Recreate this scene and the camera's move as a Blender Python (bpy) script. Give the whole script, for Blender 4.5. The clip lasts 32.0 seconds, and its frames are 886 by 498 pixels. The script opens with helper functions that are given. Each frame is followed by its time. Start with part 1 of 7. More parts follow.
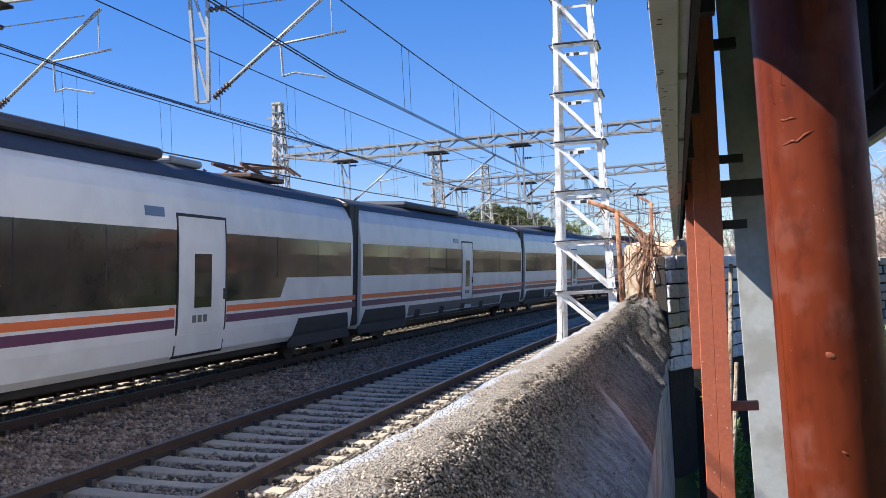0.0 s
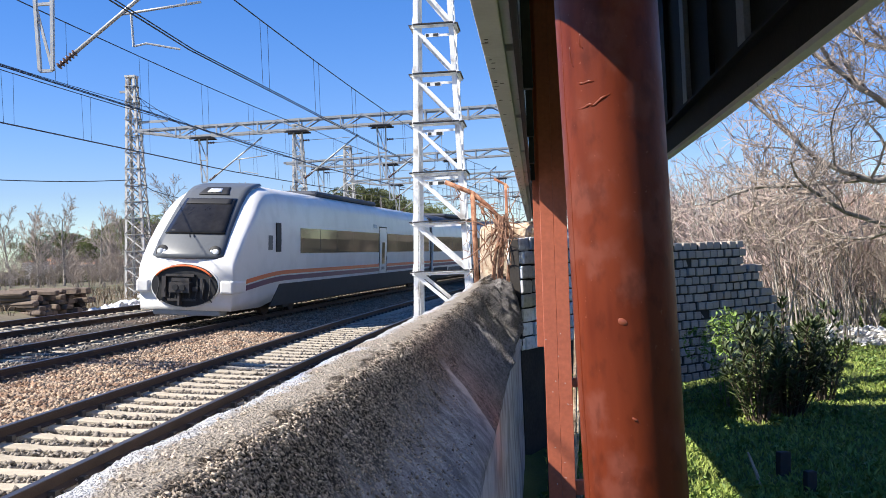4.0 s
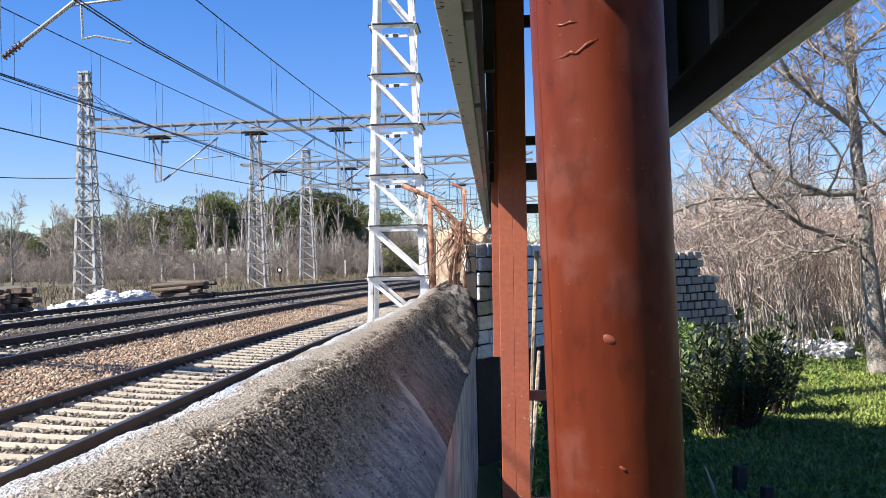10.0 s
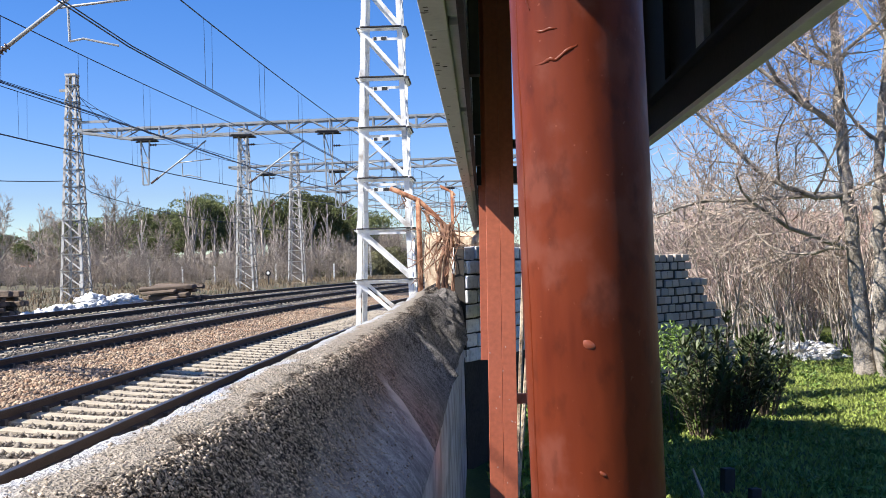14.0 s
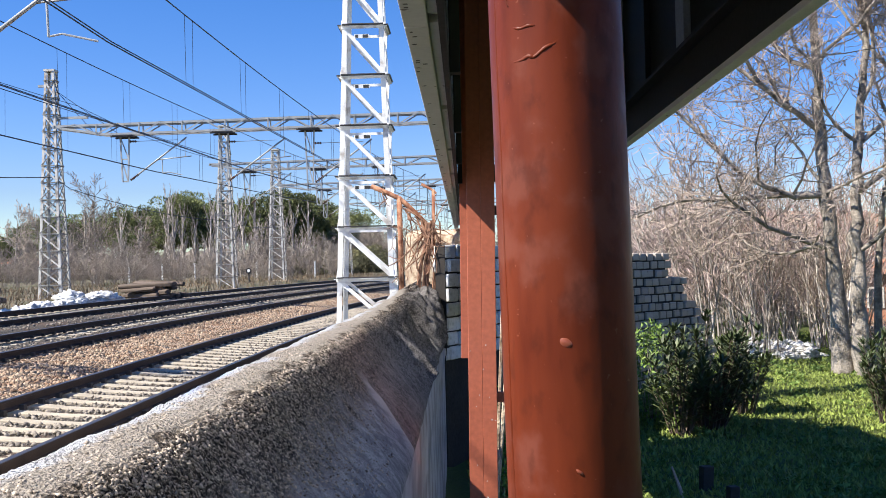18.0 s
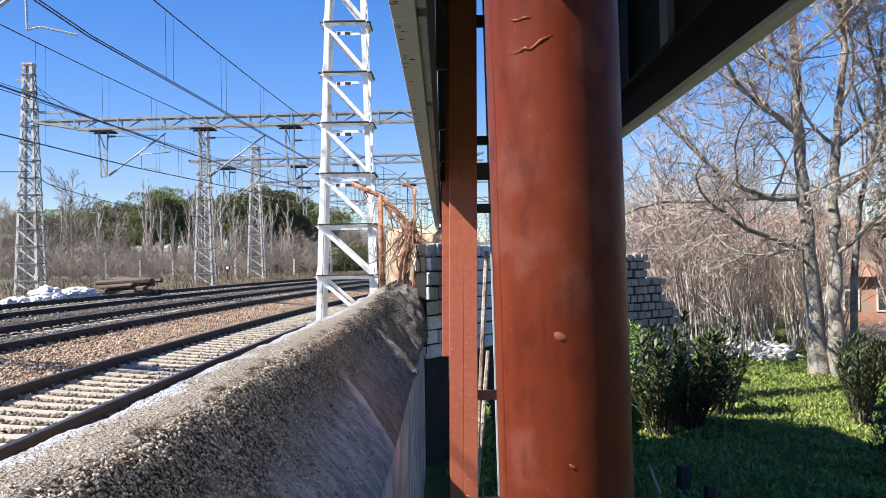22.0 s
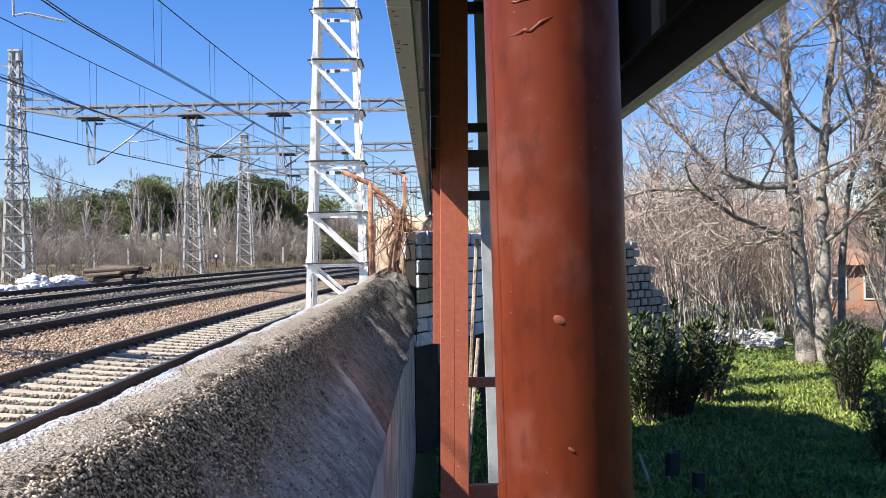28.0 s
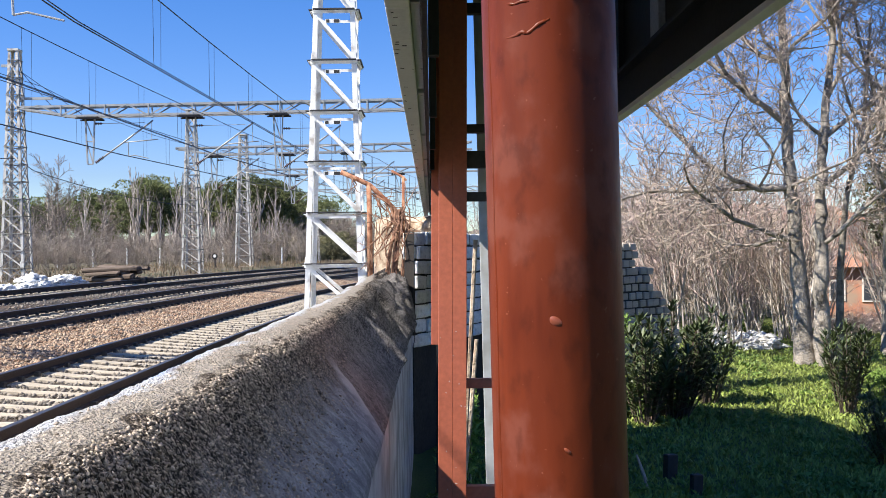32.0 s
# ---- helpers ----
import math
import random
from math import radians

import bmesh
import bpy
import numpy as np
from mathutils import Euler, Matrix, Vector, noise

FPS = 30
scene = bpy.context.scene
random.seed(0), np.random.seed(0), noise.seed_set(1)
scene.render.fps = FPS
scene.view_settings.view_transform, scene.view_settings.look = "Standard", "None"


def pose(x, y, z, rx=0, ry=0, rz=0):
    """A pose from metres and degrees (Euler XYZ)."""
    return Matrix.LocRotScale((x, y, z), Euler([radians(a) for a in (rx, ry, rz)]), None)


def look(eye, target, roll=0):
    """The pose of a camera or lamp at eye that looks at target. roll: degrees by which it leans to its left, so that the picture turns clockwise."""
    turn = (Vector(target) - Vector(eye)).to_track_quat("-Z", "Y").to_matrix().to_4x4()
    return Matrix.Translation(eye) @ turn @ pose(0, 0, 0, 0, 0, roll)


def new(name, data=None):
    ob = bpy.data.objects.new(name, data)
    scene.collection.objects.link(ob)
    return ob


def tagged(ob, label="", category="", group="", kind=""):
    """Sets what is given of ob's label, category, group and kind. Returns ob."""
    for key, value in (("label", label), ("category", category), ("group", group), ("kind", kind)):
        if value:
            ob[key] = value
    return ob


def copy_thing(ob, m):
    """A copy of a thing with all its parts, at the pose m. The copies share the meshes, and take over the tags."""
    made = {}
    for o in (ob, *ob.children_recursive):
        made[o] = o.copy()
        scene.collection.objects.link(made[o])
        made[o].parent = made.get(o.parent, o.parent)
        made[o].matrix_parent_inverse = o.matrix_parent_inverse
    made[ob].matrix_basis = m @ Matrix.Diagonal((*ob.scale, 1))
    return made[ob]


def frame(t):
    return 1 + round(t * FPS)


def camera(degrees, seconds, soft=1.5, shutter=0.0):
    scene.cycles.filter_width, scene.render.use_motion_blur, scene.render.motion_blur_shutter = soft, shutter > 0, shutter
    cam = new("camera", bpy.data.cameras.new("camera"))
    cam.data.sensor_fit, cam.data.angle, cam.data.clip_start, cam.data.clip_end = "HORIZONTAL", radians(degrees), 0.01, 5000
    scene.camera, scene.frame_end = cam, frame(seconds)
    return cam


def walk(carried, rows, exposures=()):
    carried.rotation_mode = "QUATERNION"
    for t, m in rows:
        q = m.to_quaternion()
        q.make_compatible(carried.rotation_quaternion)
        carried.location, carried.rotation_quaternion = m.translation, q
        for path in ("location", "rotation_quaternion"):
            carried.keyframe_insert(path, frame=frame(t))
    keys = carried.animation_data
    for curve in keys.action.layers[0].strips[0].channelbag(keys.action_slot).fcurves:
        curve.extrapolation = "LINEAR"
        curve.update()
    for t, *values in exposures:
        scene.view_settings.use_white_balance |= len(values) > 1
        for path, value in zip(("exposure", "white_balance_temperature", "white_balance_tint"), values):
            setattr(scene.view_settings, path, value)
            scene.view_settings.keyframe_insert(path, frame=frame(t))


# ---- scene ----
cam = camera(48.4, 32.0, soft=0.3)
# eye path: seconds, x, y, z in metres, then turns in degrees
PATH = [
    (0.0, -0.092, -0.397, 1.840, 92.18, 2.94, 13.39),
    (0.5, -0.072, -0.404, 1.837, 92.01, 2.36, 10.80),
    (1.0, -0.063, -0.401, 1.830, 91.67, 2.37, 9.02),
    (1.5, -0.051, -0.389, 1.824, 91.47, 2.35, 7.72),
    (2.0, -0.042, -0.362, 1.817, 90.79, 2.30, 6.53),
    (2.5, -0.028, -0.350, 1.812, 90.54, 2.44, 5.34),
    (3.0, -0.029, -0.346, 1.810, 90.27, 2.56, 5.29),
    (3.5, -0.018, -0.354, 1.813, 90.49, 2.63, 5.38),
    (5.5, -0.003, -0.039, 1.802, 91.01, 1.80, 5.31),
    (6.0, 0.000, -0.001, 1.800, 90.74, 1.90, 4.46),
    (6.5, 0.003, -0.004, 1.799, 90.84, 1.99, 3.81),
    (7.0, -0.001, -0.004, 1.799, 90.88, 1.89, 3.83),
    (7.5, -0.001, -0.000, 1.801, 90.99, 2.05, 3.81),
    (8.0, 0.000, 0.002, 1.802, 91.15, 2.06, 3.87),
    (8.5, -0.000, 0.003, 1.803, 91.37, 2.00, 3.51),
    (9.0, -0.002, 0.001, 1.804, 91.47, 1.90, 3.15),
    (9.5, -0.010, 0.000, 1.802, 91.31, 1.53, 3.06),
    (10.0, -0.014, 0.005, 1.799, 91.03, 1.49, 2.95),
    (10.5, -0.013, 0.006, 1.801, 90.93, 1.81, 2.97),
    (11.0, -0.004, 0.001, 1.802, 91.11, 1.98, 2.77),
    (11.5, 0.001, -0.001, 1.804, 91.37, 2.10, 2.69),
    (12.0, -0.001, 0.002, 1.804, 91.24, 2.04, 2.56),
    (12.5, -0.000, -0.000, 1.805, 91.30, 2.03, 2.45),
    (13.0, -0.000, 0.002, 1.806, 91.42, 1.92, 2.83),
    (13.5, -0.001, 0.002, 1.804, 91.46, 1.80, 2.63),
    (14.0, -0.005, 0.005, 1.802, 91.17, 1.58, 2.31),
    (14.5, -0.010, 0.009, 1.800, 90.93, 1.65, 2.37),
    (16.5, -0.001, 0.008, 1.799, 90.90, 1.74, 1.76),
    (17.0, -0.002, 0.011, 1.800, 90.86, 1.71, 1.72),
    (17.5, -0.002, 0.008, 1.800, 90.94, 1.61, 1.62),
    (18.0, -0.001, 0.009, 1.801, 91.04, 1.40, 1.22),
    (18.5, -0.004, 0.011, 1.798, 90.87, 1.33, 1.40),
    (19.0, -0.007, 0.012, 1.798, 91.01, 1.13, 0.80),
    (19.5, -0.008, 0.015, 1.795, 90.93, 1.07, 0.58),
    (20.0, -0.007, 0.012, 1.795, 90.76, 1.44, 0.41),
    (20.5, -0.004, 0.008, 1.799, 90.99, 1.44, 0.16),
    (21.0, -0.006, 0.010, 1.798, 90.94, 1.42, 0.50),
    (21.5, -0.014, 0.012, 1.796, 90.90, 1.15, 0.62),
    (22.0, -0.016, 0.016, 1.795, 90.96, 0.89, 0.02),
    (22.5, -0.019, 0.018, 1.794, 90.82, 0.96, 0.11),
    (23.0, -0.017, 0.018, 1.795, 90.59, 0.92, -0.07),
    (23.5, -0.015, 0.022, 1.795, 90.58, 0.99, -0.74),
    (24.0, -0.015, 0.024, 1.793, 90.44, 0.97, -0.73),
    (24.5, -0.019, 0.027, 1.792, 90.55, 1.00, -0.75),
    (25.0, -0.022, 0.022, 1.791, 90.38, 0.86, -0.84),
    (25.5, -0.021, 0.019, 1.791, 90.45, 0.95, -0.84),
    (27.5, -0.024, 0.020, 1.790, 90.28, 0.79, -0.49),
    (28.0, -0.026, 0.021, 1.790, 90.27, 0.88, -0.61),
    (28.5, -0.027, 0.024, 1.791, 90.27, 0.77, -0.67),
    (29.0, -0.025, 0.027, 1.792, 90.36, 0.84, -0.86),
    (29.5, -0.025, 0.029, 1.790, 90.13, 0.88, -0.67),
    (30.0, -0.025, 0.026, 1.789, 90.23, 0.81, -0.61),
    (30.5, -0.024, 0.023, 1.790, 90.22, 0.86, -0.56),
    (31.0, -0.022, 0.021, 1.790, 90.33, 0.83, -0.53),
    (31.5, -0.022, 0.018, 1.791, 90.37, 0.74, -0.44),
    (32.0, -0.024, 0.018, 1.790, 90.32, 0.67, -0.68),
]
walk(cam, [(r[0], pose(*r[1:])) for r in PATH])

# ---- sky, sun, exposure ----
scene.view_settings.exposure = 0.92
SUN = Vector((-0.93, -0.37, 0.0)).normalized() * math.cos(radians(46)) + Vector((0, 0, math.sin(radians(46))))
world = bpy.data.worlds.new("sky")
scene.world = world
world.use_nodes = True
wn = world.node_tree.nodes
sky = wn.new("ShaderNodeTexSky")
sky.sky_type = "NISHITA"
sky.sun_disc = False
sky.sun_elevation = radians(46)
sky.sun_rotation = math.atan2(SUN.x, SUN.y)
sky.air_density, sky.dust_density, sky.ozone_density = 1.0, 0.0, 3.6
sky.altitude = 650
wn["Background"].inputs["Strength"].default_value = 0.095
rich = wn.new("ShaderNodeHueSaturation")
parts_of = wn.new("ShaderNodeSeparateColor")
parts_of.mode = "HSV"
pale_hue = wn.new("ShaderNodeMapRange")
for key, v in (("From Min", 0.42), ("From Max", 0.72), ("To Min", 0.530), ("To Max", 0.512)):
    pale_hue.inputs[key].default_value = v
world.node_tree.links.new(sky.outputs[0], parts_of.inputs[0])
world.node_tree.links.new(parts_of.outputs[1], pale_hue.inputs["Value"])
world.node_tree.links.new(pale_hue.outputs[0], rich.inputs["Hue"])
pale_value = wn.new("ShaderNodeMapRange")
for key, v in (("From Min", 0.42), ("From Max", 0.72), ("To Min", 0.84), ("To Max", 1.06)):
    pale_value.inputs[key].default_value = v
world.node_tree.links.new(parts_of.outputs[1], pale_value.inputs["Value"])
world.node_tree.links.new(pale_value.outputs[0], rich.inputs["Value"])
rich.inputs["Saturation"].default_value = 1.32
world.node_tree.links.new(sky.outputs[0], rich.inputs["Color"])
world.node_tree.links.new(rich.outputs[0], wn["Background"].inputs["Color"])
sun = new("sun", bpy.data.lights.new("sun", "SUN"))
sun.data.energy, sun.data.angle, sun.data.color = 5.4, radians(0.53), (1.0, 0.945, 0.855)
sun.matrix_world = look(SUN * 60, (0, 0, 0))

# ---- materials ----
def mat(name, base, rough=0.8, metal=0.0, var=0.25, scale=3.0, fine=40.0, bump=0.2, dist=0.01, second=None, mix=(0.45, 0.6), spec=0.4, rnd=0.0, coat=0.0):
    """A surface with stains at one scale and grain at another. second: a colour that breaks through in patches."""
    m = bpy.data.materials.new(name)
    m.use_nodes = True
    nt = m.node_tree
    n, l = nt.nodes, nt.links
    b = n["Principled BSDF"]
    b.inputs["Roughness"].default_value, b.inputs["Metallic"].default_value = rough, metal
    b.inputs["Specular IOR Level"].default_value = spec
    b.inputs["Coat Weight"].default_value = coat
    tc = n.new("ShaderNodeTexCoord")
    big, small = n.new("ShaderNodeTexNoise"), n.new("ShaderNodeTexNoise")
    big.inputs["Scale"].default_value, big.inputs["Detail"].default_value = scale, 6
    small.inputs["Scale"].default_value, small.inputs["Detail"].default_value = fine, 4
    for t in (big, small):
        l.new(tc.outputs["Object"], t.inputs["Vector"])
    ramp = n.new("ShaderNodeValToRGB")
    lo, hi = [c * (1 - var) for c in base], [min(1, c * (1 + var)) for c in base]
    ramp.color_ramp.elements[0].position, ramp.color_ramp.elements[1].position = 0.3, 0.7
    ramp.color_ramp.elements[0].color, ramp.color_ramp.elements[1].color = (*lo, 1), (*hi, 1)
    add = n.new("ShaderNodeMath")
    add.operation = "MULTIPLY_ADD"
    l.new(small.outputs["Fac"], add.inputs[0])
    add.inputs[1].default_value = 0.5
    half = n.new("ShaderNodeMath")
    half.operation = "MULTIPLY"
    half.inputs[1].default_value = 0.5
    l.new(big.outputs["Fac"], half.inputs[0])
    l.new(half.outputs[0], add.inputs[2])
    l.new(add.outputs[0], ramp.inputs["Fac"])
    col = ramp.outputs["Color"]
    if second:
        pick = n.new("ShaderNodeMapRange")
        pick.inputs["From Min"].default_value, pick.inputs["From Max"].default_value = mix
        pt = n.new("ShaderNodeTexNoise")
        pt.inputs["Scale"].default_value, pt.inputs["Detail"].default_value = scale * 1.7, 8
        off = n.new("ShaderNodeMapping")
        off.inputs["Location"].default_value = (7.3, 1.9, 4.4)
        l.new(tc.outputs["Object"], off.inputs["Vector"])
        l.new(off.outputs[0], pt.inputs["Vector"])
        l.new(pt.outputs["Fac"], pick.inputs["Value"])
        mx = n.new("ShaderNodeMix")
        mx.data_type = "RGBA"
        l.new(pick.outputs[0], mx.inputs["Factor"])
        l.new(col, mx.inputs["A"])
        mx.inputs["B"].default_value = (*second, 1)
        col = mx.outputs["Result"]
    if rnd:
        info = n.new("ShaderNodeObjectInfo")
        geo = n.new("ShaderNodeNewGeometry")
        sm = n.new("ShaderNodeMath")
        sm.operation = "ADD"
        l.new(info.outputs["Random"], sm.inputs[0])
        l.new(geo.outputs["Random Per Island"], sm.inputs[1])
        mr = n.new("ShaderNodeMapRange")
        mr.inputs["From Max"].default_value = 2.0
        mr.inputs["To Min"].default_value, mr.inputs["To Max"].default_value = 1 - rnd, 1 + rnd
        l.new(sm.outputs[0], mr.inputs["Value"])
        hs = n.new("ShaderNodeHueSaturation")
        l.new(mr.outputs[0], hs.inputs["Value"])
        l.new(col, hs.inputs["Color"])
        col = hs.outputs["Color"]
    l.new(col, b.inputs["Base Color"])
    if bump:
        bp = n.new("ShaderNodeBump")
        bp.inputs["Strength"].default_value, bp.inputs["Distance"].default_value = bump, dist
        l.new(small.outputs["Fac"], bp.inputs["Height"])
        l.new(bp.outputs[0], b.inputs["Normal"])
    return m


BALLAST = mat("ballast_grey", (0.07, 0.06, 0.05), 0.95, var=0.5, scale=0.5, fine=26, bump=0.9, dist=0.05, second=(0.09, 0.06, 0.042))
STONE = mat("ballast_stone", (0.34, 0.255, 0.18), 0.9, var=0.35, scale=2, fine=50, bump=0.3, rnd=0.9, second=(0.22, 0.135, 0.085))
STONE_GREY = mat("ballast_stone_grey", (0.205, 0.178, 0.146), 0.9, var=0.35, scale=2, fine=50, bump=0.3, rnd=0.85)
SLEEPER = mat("concrete_sleeper", (0.43, 0.37, 0.285), 0.9, var=0.25, scale=4, fine=60, bump=0.3, rnd=0.18)
RAIL = mat("rusty_rail", (0.05, 0.033, 0.026), 0.7, metal=0.3, var=0.3, scale=3, fine=50, bump=0.2)
RAILTOP = mat("polished_rail_top", (0.16, 0.13, 0.11), 0.38, metal=0.8, var=0.1, scale=2, fine=30, bump=0.05)
PEBBLE = mat("pebble_dash", (0.47, 0.39, 0.31), 0.9, var=0.4, scale=3, fine=60, bump=0.2, rnd=0.9)
RENDER = mat("smooth_render", (0.50, 0.465, 0.46), 0.9, var=0.2, scale=1.5, fine=30, bump=0.25, second=(0.30, 0.275, 0.265))
WHITEPAINT = mat("weathered_white_paint", (0.80, 0.80, 0.78), 0.55, var=0.14, scale=2.5, fine=35, bump=0.1, second=(0.42, 0.38, 0.33), mix=(0.56, 0.72))
# darker copy of the grey paint; puts shade into the far-side lacing
LACING = mat("shaded_grey_paint", (0.20, 0.19, 0.18), 0.65, var=0.25, scale=2.5, fine=30, bump=0.1)
GREYSTEEL = mat("weathered_grey_paint", (0.58, 0.56, 0.52), 0.6, var=0.2, scale=2.5, fine=30, bump=0.1, second=(0.28, 0.235, 0.20), mix=(0.5, 0.7))
GALV = mat("galvanised_steel", (0.40, 0.40, 0.39), 0.5, metal=0.35, var=0.25, scale=3, fine=70, bump=0.1)
DARKSTEEL = mat("dark_steel", (0.055, 0.05, 0.048), 0.6, metal=0.3, var=0.3, scale=4, fine=40, bump=0.15)
REDOX = mat("red_oxide_paint", (0.235, 0.062, 0.032), 0.33, var=0.3, scale=7, fine=60, bump=0.12, dist=0.004, second=(0.25, 0.06, 0.026), mix=(0.48, 0.7), spec=0.5)
REDOX2 = mat("faded_red_oxide_paint", (0.49, 0.135, 0.072), 0.6, var=0.22, scale=3, fine=40, bump=0.12, dist=0.004)
GREYPAINT = mat("grey_metal_paint", (0.52, 0.54, 0.54), 0.5, var=0.1, scale=2.5, fine=30, bump=0.08, second=(0.4, 0.4, 0.38))
FASCIA = mat("grey_white_fascia", (0.83, 0.82, 0.80), 0.7, var=0.07, scale=9, fine=60, bump=0.2, second=(0.20, 0.17, 0.15), mix=(0.67, 0.70))
CANOPY = mat("canopy_dark", (0.030, 0.030, 0.031), 0.6, var=0.3, scale=3, fine=40, bump=0.1, spec=0.18)
WIREM = mat("wire", (0.06, 0.065, 0.075), 0.5, metal=0.5, var=0.1, bump=0)
PORCELAIN = mat("brown_insulator", (0.10, 0.06, 0.045), 0.25, var=0.15, bump=0)
BLOCK = mat("concrete_block", (0.43, 0.37, 0.315), 0.95, var=0.25, scale=3, fine=40, bump=0.7, dist=0.02, rnd=0.28, second=(0.40, 0.35, 0.305), mix=(0.48, 0.66))
# paler copy of the block colour for the wall's near end
BLOCKPALE = mat("pale_block", (0.80, 0.775, 0.74), 0.95, var=0.2, scale=4, fine=40, bump=0.7, dist=0.02, rnd=0.22, second=(0.42, 0.39, 0.36), mix=(0.52, 0.66))
DARKSTONE = mat("shade_dark_stone", (0.04, 0.034, 0.027), 0.95, var=0.4, scale=3, fine=25, bump=0.6)
MORTAR = mat("dark_joint", (0.035, 0.03, 0.027), 0.95, var=0.3, bump=0.2)
GRASSM = mat("grass_soil", (0.06, 0.08, 0.014), 0.95, var=0.45, scale=1.2, fine=35, bump=0.6, dist=0.04, second=(0.085, 0.10, 0.03), mix=(0.55, 0.75))
DRYGROUND = mat("dry_ground", (0.15, 0.125, 0.085), 0.95, var=0.35, scale=0.35, fine=12, bump=0.5, dist=0.05, second=(0.09, 0.095, 0.045))
BLADE = mat("grass_blade", (0.22, 0.275, 0.06), 0.75, var=0.5, scale=1.1, fine=8, bump=0, rnd=0.45, second=(0.27, 0.31, 0.075), mix=(0.55, 0.7))
DRYBLADE = mat("dry_grass", (0.20, 0.145, 0.09), 0.8, var=0.35, scale=1.5, fine=8, bump=0, rnd=0.5)
BARK = mat("grey_bark", (0.36, 0.315, 0.265), 0.95, var=0.45, scale=2.5, fine=30, bump=0.9, dist=0.03, second=(0.13, 0.11, 0.09), mix=(0.5, 0.66))
TWIG = mat("twig", (0.31, 0.25, 0.205), 0.85, var=0.4, scale=2, fine=20, bump=0, rnd=0.85)
LINETWIG = mat("lineside_twig", (0.25, 0.205, 0.17), 0.85, var=0.4, scale=1, fine=20, bump=0, rnd=0.5)
LINEPALE = mat("lineside_pale_twig", (0.31, 0.26, 0.215), 0.85, var=0.35, scale=1, fine=20, bump=0, rnd=0.45)
REDTWIG = mat("reddish_twig", (0.39, 0.295, 0.265), 0.85, var=0.35, scale=2, fine=20, bump=0, rnd=0.85)
PALETWIG = mat("pale_twig", (0.43, 0.375, 0.33), 0.85, var=0.3, scale=2, fine=20, bump=0, rnd=0.7)
PINE = mat("pine_needles", (0.15, 0.165, 0.062), 0.8, var=0.4, scale=0.6, fine=6, bump=0, rnd=0.65)
OLIVE = mat("dusty_olive_needles", (0.155, 0.145, 0.075), 0.85, var=0.4, scale=0.6, fine=6, bump=0, rnd=0.65)
LEAF = mat("oleander_leaf", (0.075, 0.10, 0.036), 0.55, var=0.35, scale=2, fine=12, bump=0, rnd=0.6)
PANTO = mat("dark_rusty_steel", (0.13, 0.075, 0.055), 0.7, metal=0.2, var=0.4, scale=5, fine=50, bump=0.3)
RUST = mat("rust", (0.40, 0.205, 0.12), 0.85, var=0.4, scale=7, fine=50, bump=0.5, second=(0.20, 0.075, 0.04))
TAN = mat("pale_plaster", (0.52, 0.415, 0.305), 0.9, var=0.35, scale=5, fine=30, bump=0.8, dist=0.03, second=(0.30, 0.21, 0.14), mix=(0.48, 0.62))
VINE = mat("dead_vine", (0.30, 0.165, 0.105), 0.9, var=0.4, scale=6, fine=40, bump=0.3, second=(0.14, 0.075, 0.05))
FRESH = mat("fresh_weed_leaf", (0.165, 0.255, 0.05), 0.6, var=0.35, scale=2, fine=12, bump=0, rnd=0.5)
CARWHITE = mat("train_white", (0.75, 0.735, 0.70), 0.3, var=0.02, scale=0.7, fine=9, bump=0, second=(0.68, 0.665, 0.63), spec=0.25, coat=0.0)
CARROOF = mat("train_roof", (0.055, 0.06, 0.075), 0.6, var=0.2, scale=2, fine=20, bump=0.1)
CARGREY = mat("train_grey", (0.26, 0.275, 0.285), 0.4, var=0.08, scale=1, fine=10, bump=0)
CARGLASS = mat("train_tinted_window", (0.020, 0.019, 0.018), 0.06, var=0.4, scale=1.2, fine=6, bump=0, spec=0.28)
NOSEGREY = mat("train_nose_grey", (0.105, 0.112, 0.118), 0.35, var=0.08, scale=1, fine=10, bump=0)
CARDARK = mat("train_underframe", (0.035, 0.034, 0.034), 0.7, var=0.3, scale=3, fine=30, bump=0.2)
CARSKIRT = mat("train_skirt_grey", (0.12, 0.12, 0.12), 0.5, var=0.2, scale=1.5, fine=10, bump=0.05)
ORANGE = mat("train_orange_stripe", (0.72, 0.16, 0.05), 0.4, var=0.08, bump=0)
PURPLE = mat("train_purple_stripe", (0.12, 0.035, 0.09), 0.4, var=0.08, bump=0)
BLUEGREY = mat("train_sign_blue", (0.10, 0.14, 0.22), 0.3, var=0.1, bump=0)
SEAL = mat("black_rubber", (0.015, 0.015, 0.016), 0.6, var=0.1, bump=0)
LAMPGLASS = mat("headlamp_glass", (0.65, 0.67, 0.68), 0.1, var=0.1, bump=0, spec=0.8)
WHITEBAG = mat("white_sack", (0.74, 0.74, 0.73), 0.6, var=0.15, scale=3, fine=20, bump=0.3, second=(0.5, 0.5, 0.5))
LOG = mat("old_timber", (0.115, 0.086, 0.066), 0.9, var=0.5, scale=3, fine=30, bump=0.6, rnd=0.45, second=(0.10, 0.075, 0.058))
WHITESTONE = mat("white_rubble", (0.66, 0.635, 0.59), 0.9, var=0.15, scale=3, fine=30, bump=0.3, rnd=0.2)
BRICKRED = mat("red_brick_wall", (0.44, 0.205, 0.13), 0.9, var=0.35, scale=1.2, fine=20, bump=0.3, second=(0.36, 0.25, 0.18))
ROOFTILE = mat("clay_roof", (0.40, 0.19, 0.11), 0.9, var=0.25, scale=2, fine=15, bump=0.3)
